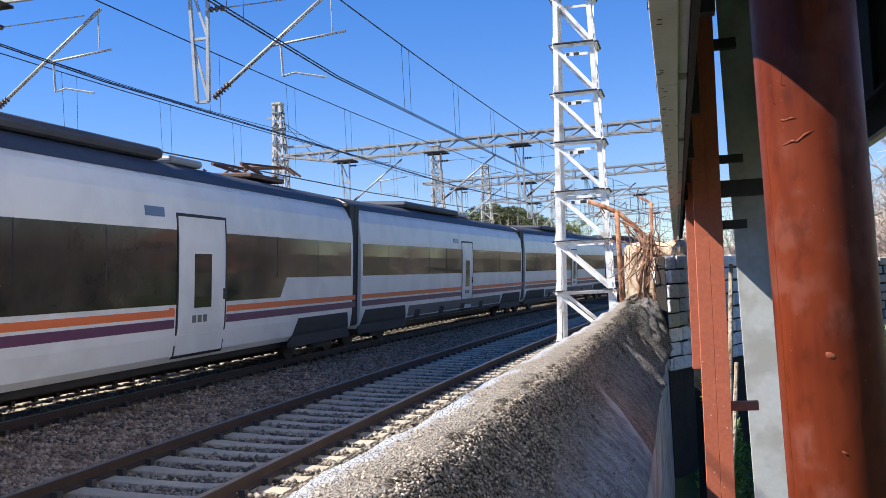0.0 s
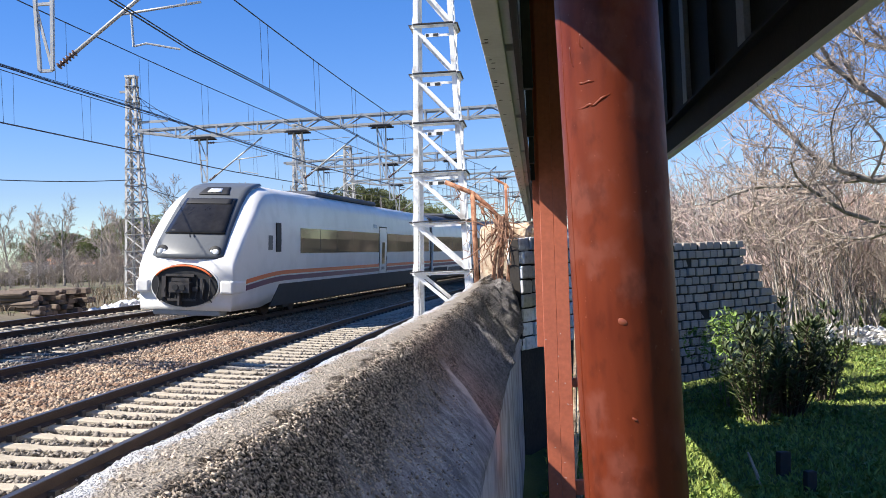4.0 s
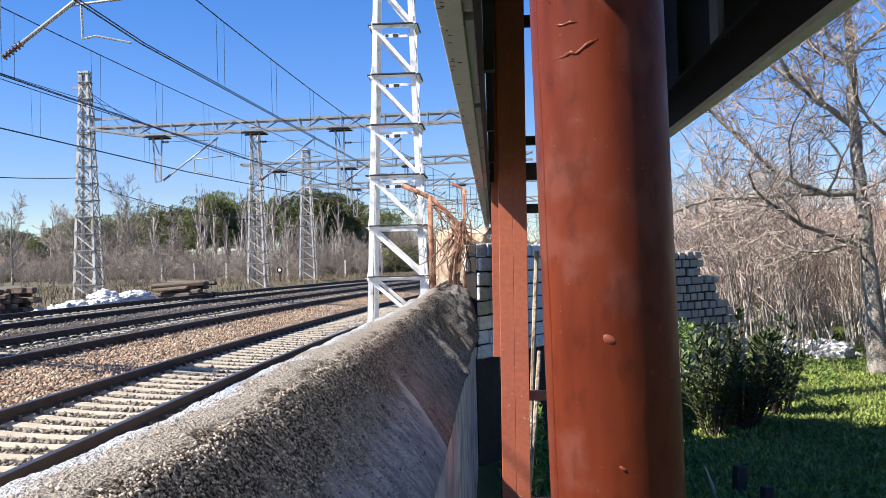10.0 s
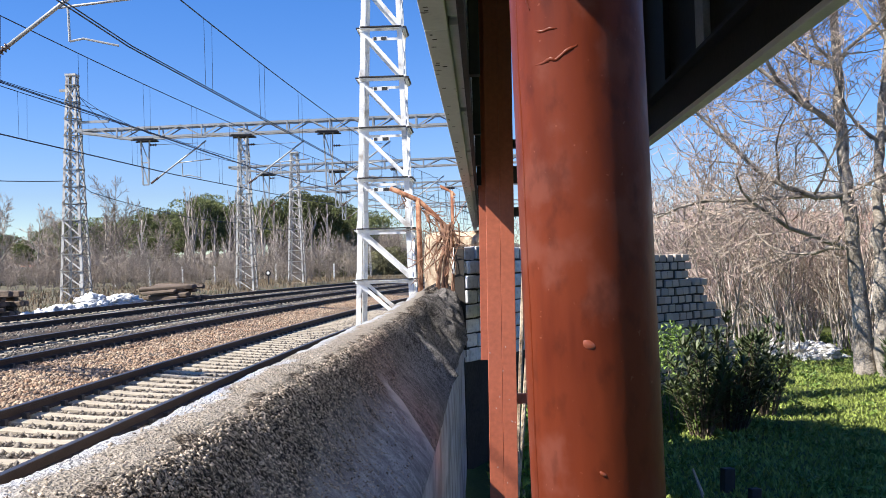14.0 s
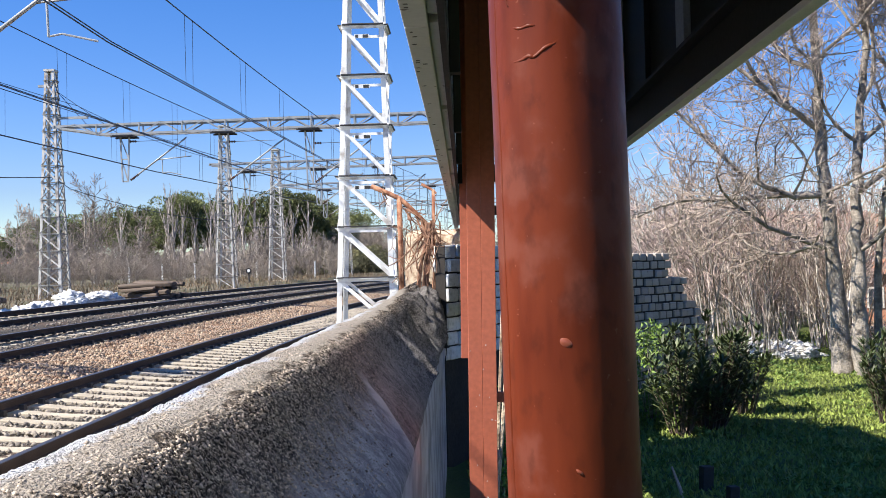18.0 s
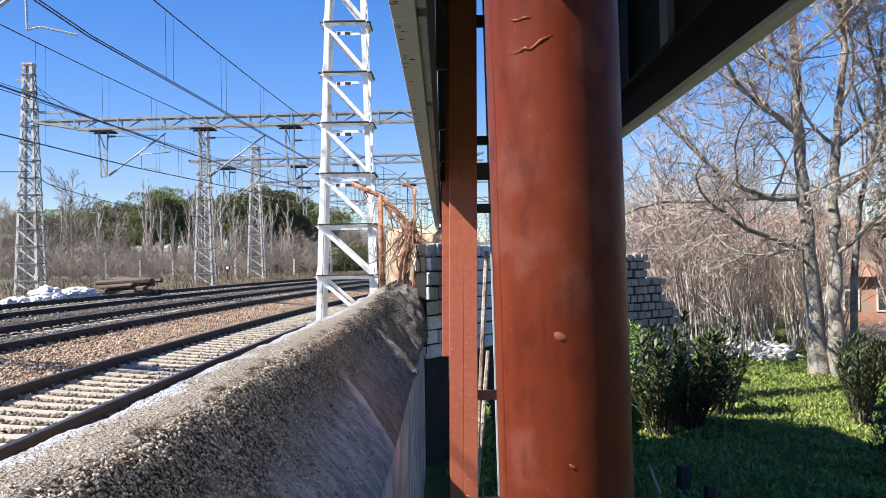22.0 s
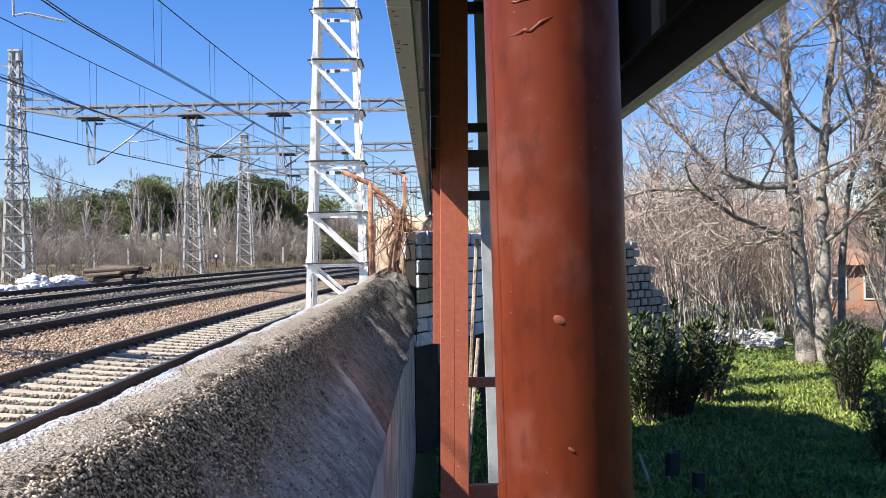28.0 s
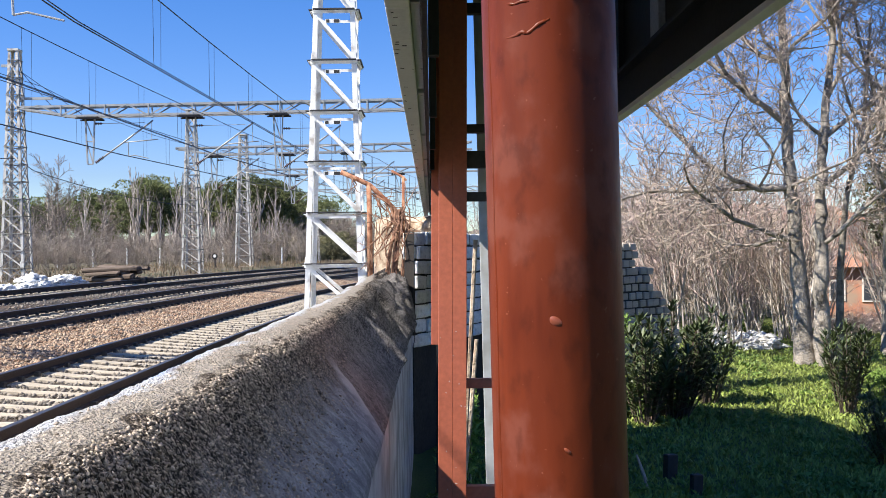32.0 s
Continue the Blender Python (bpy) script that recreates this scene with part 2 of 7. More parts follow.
WINDARK = mat("house_window", (0.05, 0.055, 0.065), 0.15, var=0.2, bump=0)
WHITEWASH = mat("house_white", (0.62, 0.58, 0.52), 0.85, var=0.1, scale=1, fine=10, bump=0.1)
FARWOOD = mat("far_woods", (0.13, 0.12, 0.085), 0.95, var=0.5, scale=0.12, fine=1.2, bump=0.6, dist=0.6, second=(0.20, 0.165, 0.13), mix=(0.45, 0.6))


def wall_material():
    """Pebble dash on the crest that thins out down the slope into smooth grey render; a brown rough patch further along."""
    m = bpy.data.materials.new("pebble_dashed_render")
    m.use_nodes = True
    n, l = m.node_tree.nodes, m.node_tree.links
    b = n["Principled BSDF"]
    b.inputs["Roughness"].default_value, b.inputs["Specular IOR Level"].default_value = 0.95, 0.2
    tc = n.new("ShaderNodeTexCoord")
    sep = n.new("ShaderNodeSeparateXYZ")
    l.new(tc.outputs["Object"], sep.inputs[0])

    def noise_tex(scale, detail=6, squash=(1, 1, 1)):
        mp = n.new("ShaderNodeMapping")
        mp.inputs["Scale"].default_value = squash
        l.new(tc.outputs["Object"], mp.inputs["Vector"])
        t = n.new("ShaderNodeTexNoise")
        t.inputs["Scale"].default_value, t.inputs["Detail"].default_value = scale, detail
        l.new(mp.outputs[0], t.inputs["Vector"])
        return t.outputs["Fac"]

    def op(kind, a, c, d=None):
        q = n.new("ShaderNodeMath")
        q.operation = kind
        for i, v in enumerate((a, c, d)):
            if v is None:
                continue
            if isinstance(v, (int, float)):
                q.inputs[i].default_value = v
            else:
                l.new(v, q.inputs[i])
        return q.outputs[0]

    def step(v, lo, hi):
        r = n.new("ShaderNodeMapRange")
        r.interpolation_type = "SMOOTHSTEP"
        r.inputs["From Min"].default_value, r.inputs["From Max"].default_value = lo, hi
        l.new(v, r.inputs["Value"])
        return r.outputs[0]

    def blend(f, a, c):
        x = n.new("ShaderNodeMix")
        x.data_type = "RGBA"
        l.new(f, x.inputs["Factor"])
        for s, v in (("A", a), ("B", c)):
            if isinstance(v, tuple):
                x.inputs[s].default_value = (*v, 1)
            else:
                l.new(v, x.inputs[s])
        return x.outputs["Result"]
    X, Y = sep.outputs[0], sep.outputs[1]
    big, mid, fine, grit = noise_tex(1.3), noise_tex(7), noise_tex(130, 3), noise_tex(60, 2)
    ridge = noise_tex(5, 5, (0.7, 5.0, 0.7))
    streaks = noise_tex(9, 6, (1, 1.6, 1))
    # pale pebbles on near-black; shade in the gaps is put into the colour
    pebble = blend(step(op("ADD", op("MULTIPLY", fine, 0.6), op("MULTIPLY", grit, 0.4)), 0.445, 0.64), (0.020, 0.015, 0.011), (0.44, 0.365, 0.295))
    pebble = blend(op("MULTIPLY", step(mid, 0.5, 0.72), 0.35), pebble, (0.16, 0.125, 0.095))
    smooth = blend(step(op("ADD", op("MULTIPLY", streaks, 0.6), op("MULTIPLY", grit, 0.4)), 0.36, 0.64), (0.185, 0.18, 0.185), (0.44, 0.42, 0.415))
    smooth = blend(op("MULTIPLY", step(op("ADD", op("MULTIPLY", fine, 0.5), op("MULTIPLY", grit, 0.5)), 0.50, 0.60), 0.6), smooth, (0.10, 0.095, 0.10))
    slope_at = op("ADD", X, op("MULTIPLY", mid, 0.28))
    down = step(slope_at, -0.50, -0.30)
    col = blend(down, pebble, smooth)
    # brown rough patch that runs down the slope
    along = op("ADD", op("ADD", Y, op("MULTIPLY", X, 1.15)), op("MULTIPLY", op("SUBTRACT", mid, 0.5), 0.25))
    far = op("MULTIPLY", step(along, 4.78, 4.86), step(X, -0.72, -0.60))
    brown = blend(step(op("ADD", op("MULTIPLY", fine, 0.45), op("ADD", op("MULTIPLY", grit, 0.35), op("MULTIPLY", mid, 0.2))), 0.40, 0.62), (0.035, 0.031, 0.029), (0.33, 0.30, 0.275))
    col = blend(op("MULTIPLY", far, 0.92), col, brown)
    pale = op("MULTIPLY", op("MULTIPLY", step(along, 4.62, 4.74), op("SUBTRACT", 1.0, step(along, 4.80, 4.84))), step(X, -0.62, -0.50))
    col = blend(op("MULTIPLY", pale, 0.75), col, (0.52, 0.49, 0.46))
    dusty = op("SUBTRACT", 1.0, step(op("ADD", X, op("MULTIPLY", op("SUBTRACT", mid, 0.5), 0.24)), -0.765, -0.715))
    col = blend(op("MULTIPLY", dusty, 0.6), col, (0.47, 0.415, 0.35))
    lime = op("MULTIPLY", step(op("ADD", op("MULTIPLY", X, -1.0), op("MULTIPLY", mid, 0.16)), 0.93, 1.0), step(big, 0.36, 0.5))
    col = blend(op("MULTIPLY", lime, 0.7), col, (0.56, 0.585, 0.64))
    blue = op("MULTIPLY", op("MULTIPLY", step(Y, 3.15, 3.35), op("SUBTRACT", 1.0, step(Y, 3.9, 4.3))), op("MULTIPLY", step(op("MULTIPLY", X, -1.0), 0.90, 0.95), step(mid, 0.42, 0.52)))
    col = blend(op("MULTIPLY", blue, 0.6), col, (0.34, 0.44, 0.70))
    l.new(col, b.inputs["Base Color"])
    bp = n.new("ShaderNodeBump")
    bp.inputs["Distance"].default_value = 0.028
    tall = op("ADD", fine, op("ADD", grit, op("MULTIPLY", op("MULTIPLY", ridge, 2.0), step(Y, 7.0, 9.0))))
    l.new(tall, bp.inputs["Height"])
    l.new(op("SUBTRACT", 1.0, op("MULTIPLY", down, 0.45)), bp.inputs["Strength"])
    l.new(bp.outputs[0], b.inputs["Normal"])
    return m


WALLM = wall_material()


def pillar_material():
    """Brush-painted red oxide: upright brush streaks, chalky bloom in patches, darker worn areas, a dull gloss."""
    m = bpy.data.materials.new("brushed_red_oxide")
    m.use_nodes = True
    n, l = m.node_tree.nodes, m.node_tree.links
    b = n["Principled BSDF"]
    b.inputs["Specular IOR Level"].default_value = 0.1
    b.inputs["Coat Weight"].default_value, b.inputs["Coat Roughness"].default_value = 0.14, 0.26
    tc = n.new("ShaderNodeTexCoord")

    def tex(scale, squash, detail=6, shift=0.0):
        mp = n.new("ShaderNodeMapping")
        mp.inputs["Scale"].default_value = squash
        mp.inputs["Location"].default_value = (shift, shift * 0.7, shift * 1.3)
        l.new(tc.outputs["Object"], mp.inputs["Vector"])
        q = n.new("ShaderNodeTexNoise")
        q.inputs["Scale"].default_value, q.inputs["Detail"].default_value = scale, detail
        l.new(mp.outputs[0], q.inputs["Vector"])
        return q.outputs["Fac"]

    def ramp(v, lo, hi, a=0.0, c=1.0):
        r = n.new("ShaderNodeMapRange")
        r.interpolation_type = "SMOOTHSTEP"
        for k, w in (("From Min", lo), ("From Max", hi), ("To Min", a), ("To Max", c)):
            r.inputs[k].default_value = w
        l.new(v, r.inputs["Value"])
        return r.outputs[0]

    def blend(f, a, c):
        x = n.new("ShaderNodeMix")
        x.data_type = "RGBA"
        l.new(f, x.inputs["Factor"])
        for s, v in (("A", a), ("B", c)):
            if isinstance(v, tuple):
                x.inputs[s].default_value = (*v, 1)
            else:
                l.new(v, x.inputs[s])
        return x.outputs["Result"]
    streak = tex(26, (1, 1, 0.12), 5)
    patch = tex(14, (1, 1, 0.8), 9, 3.1)
    cloud = tex(4, (1, 1, 0.8), 4, 6.7)
    worn = tex(45, (1, 1, 0.6), 9, 8.3)
    speck = tex(170, (1, 1, 1), 2, 5.0)
    col = blend(ramp(streak, 0.36, 0.66), (0.082, 0.0130, 0.0051), (0.152, 0.0275, 0.0095))
    col = blend(ramp(cloud, 0.42, 0.62, 0.0, 0.55), col, (0.152, 0.0295, 0.0105))
    col = blend(ramp(patch, 0.53, 0.66, 0.0, 0.5), col, (0.185, 0.060, 0.040))
    col = blend(ramp(worn, 0.50, 0.70, 0.0, 0.45), col, (0.050, 0.010, 0.005))
    col = blend(ramp(speck, 0.71, 0.76, 0.0, 0.3), col, (0.33, 0.13, 0.08))
    l.new(col, b.inputs["Base Color"])
    l.new(ramp(patch, 0.40, 0.68, 0.42, 0.62), b.inputs["Roughness"])
    bp = n.new("ShaderNodeBump")
    bp.inputs["Strength"].default_value, bp.inputs["Distance"].default_value = 0.25, 0.003
    l.new(worn, bp.inputs["Height"])
    l.new(bp.outputs[0], b.inputs["Normal"])
    return m


PILLARM = pillar_material()

# ---- mesh helpers ----
EYE = 1.8
RNG = random.Random(11)


def raw(name, verts, faces, material, smooth=False):
    me = bpy.data.meshes.new(name)
    me.from_pydata([tuple(v) for v in verts], [], [tuple(f) for f in faces])
    me.materials.append(material)
    if smooth:
        me.polygons.foreach_set("use_smooth", [True] * len(me.polygons))
    me.update()
    return me


def under(name, me, parent, label="", m=None):
    ob = new(name, me)
    ob.parent = parent
    if m is not None:
        ob.matrix_basis = m
    if label:
        ob["label"] = label
    return ob


def part(name, bm, material, parent, label="", smooth=False, m=None):
    me = bpy.data.meshes.new(name)
    bm.to_mesh(me)
    bm.free()
    me.materials.append(material)
    if smooth:
        me.polygons.foreach_set("use_smooth", [True] * len(me.polygons))
    return under(name, me, parent, label, m)


def empty(name, label, category, m=None, group="", kind=""):
    ob = new(name)
    ob.empty_display_size = 0.1
    if m is not None:
        ob.matrix_basis = m
    return tagged(ob, label, category, group, kind)


def box_geo(x0, x1, y0, y1, z0, z1):
    v = [(x, y, z) for z in (z0, z1) for y in (y0, y1) for x in (x0, x1)]
    f = [(0, 2, 3, 1), (4, 5, 7, 6), (0, 1, 5, 4), (2, 6, 7, 3), (0, 4, 6, 2), (1, 3, 7, 5)]
    return v, f


def bbox(x0, x1, y0, y1, z0, z1, bevel=0.0, seg=2):
    bm = bmesh.new()
    v, f = box_geo(x0, x1, y0, y1, z0, z1)
    vs = [bm.verts.new(c) for c in v]
    for q in f:
        bm.faces.new([vs[i] for i in q])
    if bevel:
        bmesh.ops.bevel(bm, geom=bm.edges[:], offset=bevel, segments=seg, affect="EDGES", profile=0.5)
    return bm


def bar_geo(p, q, w, h, side=None):
    """A straight bar from p to q, w across and h deep."""
    p, q = Vector(p), Vector(q)
    d = (q - p).normalized()
    s = Vector(side) if side else (Vector((0, 0, 1)) if abs(d.z) < 0.9 else Vector((0, 1, 0)))
    a = d.cross(s).normalized() * (w / 2)
    b = d.cross(a).normalized() * (h / 2)
    v = [e + i * a + j * b for e in (p, q) for i, j in ((-1, -1), (1, -1), (1, 1), (-1, 1))]
    f = [(0, 1, 2, 3), (7, 6, 5, 4), (0, 4, 5, 1), (1, 5, 6, 2), (2, 6, 7, 3), (3, 7, 4, 0)]
    return v, f


def angle_geo(p, q, a, b, leg, t):
    """An angle iron from p to q with its two flanges along the unit vectors a and b."""
    p, q, a, b = Vector(p), Vector(q), Vector(a), Vector(b)
    prof = [a * 0 + b * 0, a * leg, a * leg + b * t, a * t + b * t, a * t + b * leg, b * leg]
    v = [e + c for e in (p, q) for c in prof]
    f = [(i, (i + 1) % 6, 6 + (i + 1) % 6, 6 + i) for i in range(6)] + [(0, 1, 2, 3), (0, 3, 4, 5), (9, 8, 7, 6), (11, 10, 9, 6)]
    return v, f


def joined(geos):
    V, F = [], []
    for v, f in geos:
        o = len(V)
        V.extend(v)
        F.extend([tuple(i + o for i in q) for q in f])
    return V, F


def tube_geo(points, radii, n=6, close=True):
    """A round tube along points with a radius at each."""
    pts = [Vector(p) for p in points]
    V, F = [], []
    up = Vector((0.13, 0.31, 0.94))
    for i, p in enumerate(pts):
        d = (pts[min(i + 1, len(pts) - 1)] - pts[max(i - 1, 0)])
        d = d.normalized() if d.length > 1e-9 else Vector((0, 0, 1))
        a = d.cross(up)
        a = a.normalized() if a.length > 1e-3 else d.orthogonal().normalized()
        b = d.cross(a)
        r = radii[i] if hasattr(radii, "__len__") else radii
        for k in range(n):
            t = 2 * math.pi * k / n
            V.append(p + a * (r * math.cos(t)) + b * (r * math.sin(t)))
    for i in range(len(pts) - 1):
        for k in range(n):
            F.append((i * n + k, i * n + (k + 1) % n, (i + 1) * n + (k + 1) % n, (i + 1) * n + k))
    if close:
        F.append(tuple(range(n - 1, -1, -1)))
        F.append(tuple(range((len(pts) - 1) * n, len(pts) * n)))
    return V, F


def sweep_geo(profile, frames, cap=True):
    """A closed profile [(u, v)] carried along frames [(origin, u axis, v axis)]."""
    n = len(profile)
    V = [o + a * u + b * v for o, a, b in frames for u, v in profile]
    F = [(i * n + k, i * n + (k + 1) % n, (i + 1) * n + (k + 1) % n, (i + 1) * n + k) for i in range(len(frames) - 1) for k in range(n)]
    if cap:
        F += [tuple(range(n - 1, -1, -1)), tuple(range((len(frames) - 1) * n, len(frames) * n))]
    return V, F


# ---- the line: three tracks on a curve to the right ----
TRACK_X = (-5.37, -9.98, -13.70)
TRACK_Z = (-0.018, 0.281, 0.53)
GAUGE = 1.74
CANT = 0.0675
BEND = 82.0


def tx(k, y):
    yy = min(y, BEND)
    x = TRACK_X[k] - 0.0264 * yy + 0.0013 * yy * yy
    return x + (y - yy) * (-0.0264 + 0.0026 * BEND)


def slope(y):
    return -0.0264 + 0.0026 * min(y, BEND)


def tz(k, y):
    return TRACK_Z[k] + 0.0057 * max(-20, min(y, 120))


def on_track(k, y, u=0.0, h=0.0):
    """A point u to the right of the track's middle and h over its rail tops."""
    s = slope(y)
    n = math.hypot(1, s)
    return Vector((tx(k, y) + u / n, y - u * s / n, tz(k, y) + h - CANT * u))


def track_pose(k, y, h=0.0):
    return Matrix.LocRotScale(on_track(k, y, 0, h), Euler((0, math.atan(CANT), -math.atan(slope(y)))), None)

# ---- ground ----
def dip(x, y):
    """Where the ground falls away towards the brick house."""
    return min(1, max(0, (x / max(y, 1) - 0.36) / 0.04))


def lawn_z(x, y):
    return -0.80 + 0.05 * math.sin(x * 0.7 + 1) * math.sin(y * 0.5) + 0.02 * max(0, min(y, 27) - 19) + 0.012 * max(0, min(x, 12) - 7) + 0.02 * max(0, y - 27) * (1 - dip(x, y)) - 0.07 * max(0, y - 27) * dip(x, y)


def ground_z(x, y):
    rel = x - tx(0, y)
    b = -0.20
    left = [(-60, 0.75), (-12.6, 0.62), (-10.9, TRACK_Z[2] - 0.24), (-8.33, TRACK_Z[2] + b + 0.02), (-6.6, TRACK_Z[2] + b - 0.05), (-6.3, TRACK_Z[1] + b + 0.06), (-4.61, TRACK_Z[1] + b), (-3.2, TRACK_Z[1] + b - 0.1),
            (-1.5, TRACK_Z[0] + b + 0.05), (-0.9, TRACK_Z[0] + b + 0.02), (-0.7, TRACK_Z[0] + b + 0.025), (0, TRACK_Z[0] + b - 0.012), (0.7, TRACK_Z[0] + b - 0.04), (1.5, TRACK_Z[0] + b - 0.09), (2.6, -0.5), (4.2, -0.62)]
    rise = 0.0057 * max(-20, min(y, 120))
    xs = [p[0] for p in left]
    zs = [p[1] for p in left]
    zt = float(np.interp(rel, xs, zs)) + rise
    if rel < -40:
        zt += min(0, (rel + 40) * 0.006)
    edge = -0.62 if y < 15 else -0.62 + (y - 15) * 0.12
    w = min(1, max(0, (x - edge) / 0.35)) if y < 22 else min(1, max(0, (rel - 4.2) / 6))
    return zt * (1 - w) + lawn_z(x, min(y, 60)) * w


def ground_mesh():
    xs = np.unique(np.concatenate([np.linspace(-3000, -200, 12), np.linspace(-200, -30, 24), np.linspace(-30, -17, 20), np.linspace(-17, 2, 96), np.linspace(2, 16, 40), np.linspace(16, 60, 24), np.linspace(60, 3000, 14)]))
    ys = np.unique(np.concatenate([np.linspace(-400, -12, 14), np.linspace(-12, 4, 18), np.linspace(4, 50, 150), np.linspace(50, 110, 60), np.linspace(110, 400, 30), np.linspace(400, 4000, 14)]))
    V = []
    for y in ys:
        for x in xs:
            z = ground_z(x, y)
            if abs(x) < 40 and y < 120:
                z += 0.02 * noise.noise((x * 1.5, y * 1.5, 0)) + 0.015 * noise.noise((x * 6, y * 6, 3))
            V.append((x, y, z))
    nx = len(xs)
    F, M = [], []
    for j in range(len(ys) - 1):
        for i in range(nx - 1):
            F.append((j * nx + i, j * nx + i + 1, (j + 1) * nx + i + 1, (j + 1) * nx + i))
            xc, yc = (xs[i] + xs[i + 1]) / 2, (ys[j] + ys[j + 1]) / 2
            rel = xc - tx(0, yc)
            M.append(0 if -11.2 < rel < 3.2 and yc < 200 and not (xc > -0.7 and yc < 22) else (1 if xc > -0.7 and yc < 60 else 2))
    me = raw("ground", V, F, BALLAST, True)
    me.materials.append(GRASSM)
    me.materials.append(DRYGROUND)
    me.polygons.foreach_set("material_index", M)
    return me


ground = tagged(new("ground", ground_mesh()), "grey-brown ballast bed, green lawn and dry ground", "ground", kind="structure")

# ---- tracks ----
RAIL_PROFILE = [(-0.07, -0.16), (0.07, -0.16), (0.07, -0.145), (0.012, -0.12), (0.012, -0.045), (0.036, -0.035), (0.036, -0.006), (-0.036, -0.006), (-0.036, -0.035), (-0.012, -0.045), (-0.012, -0.12), (-0.07, -0.145)]
TOP_PROFILE = [(-0.034, -0.006), (0.034, -0.006), (0.030, 0.0), (-0.030, 0.0)]


def sleeper_mesh(material):
    bm = bmesh.new()
    prof = [(-1.3, -0.17, 0.14), (-0.55, -0.17, 0.14), (-0.3, -0.182, 0.125), (0.3, -0.182, 0.125), (0.55, -0.17, 0.14), (1.3, -0.17, 0.14)]
    rings = []
    for x, top, hw in prof:
        rings.append([bm.verts.new((x, s * w, z)) for s, w, z in ((-1, hw + 0.02, -0.34), (1, hw + 0.02, -0.34), (1, hw, top - 0.01), (1, hw - 0.015, top), (-1, hw - 0.015, top), (-1, hw, top - 0.01))])
    for a, b in zip(rings, rings[1:]):
        for k in range(6):
            bm.faces.new((a[k], b[k], b[(k + 1) % 6], a[(k + 1) % 6]))
    bm.faces.new(rings[0])
    bm.faces.new(rings[-1][::-1])
    bmesh.ops.recalc_face_normals(bm, faces=bm.faces[:])
    me = bpy.data.meshes.new("sleeper")
    bm.to_mesh(me)
    bm.free()
    me.materials.append(material)
    return me


SLEEPER_ME = sleeper_mesh(SLEEPER)
SLEEPERS = []


def lay_track(k):
    t = empty("railway_track", ("nearest" if k == 0 else "middle" if k == 1 else "outer") + " railway track of rusty steel rails on concrete sleepers in ballast", "railway track", group="railway tracks", kind="structure")
    ys = list(np.arange(-24, 60, 1.5)) + list(np.arange(60, 320, 6.0))
    for s in (-1, 1):
        fr = []
        for y in ys:
            o = on_track(k, y, s * GAUGE / 2)
            fr.append((o, Vector((1, -slope(y), -CANT)).normalized(), Vector((CANT, 0, 1)).normalized()))
        v, f = sweep_geo(RAIL_PROFILE, fr)
        r = under("rail", raw("rail", v, f, RAIL), t, "dark rusty steel rail")
        v, f = sweep_geo(TOP_PROFILE, fr)
        under("running_surface", raw("running_surface", v, f, RAILTOP), r, "polished rail head")
        geos = []
        y = -6.0
        while y < 62:
            for e in (-1, 1):
                o = on_track(k, y, s * GAUGE / 2 + e * 0.095, -0.13)
                geos.append(box_geo(o.x - 0.035, o.x + 0.035, o.y - 0.045, o.y + 0.045, o.z - 0.05, o.z + 0.028))
            y += 0.6
        v, f = joined(geos)
        tagged(under("clip_row", raw("clip_row", v, f, DARKSTEEL), r), kind="stuff")
    SLEEPERS.append(t)


for k in range(3):
    lay_track(k)


# ---- the low wall beside the line ----
def wall_point(i, y):
    prof = [(-1.02, -3.0), (-1.0, -1.2), (-0.985, -0.60), (-0.975, -0.43), (-0.955, -0.405), (-0.90, -0.395), (-0.83, -0.391), (-0.745, -0.394), (-0.705, -0.412), (-0.668, -0.452), (-0.605, -0.545), (-0.52, -0.66), (-0.42, -0.77), (-0.34, -0.865), (-0.295, -0.925), (-0.283, -0.96), (-0.28, -1.2), (-0.278, -2.9)]
    return prof[i]


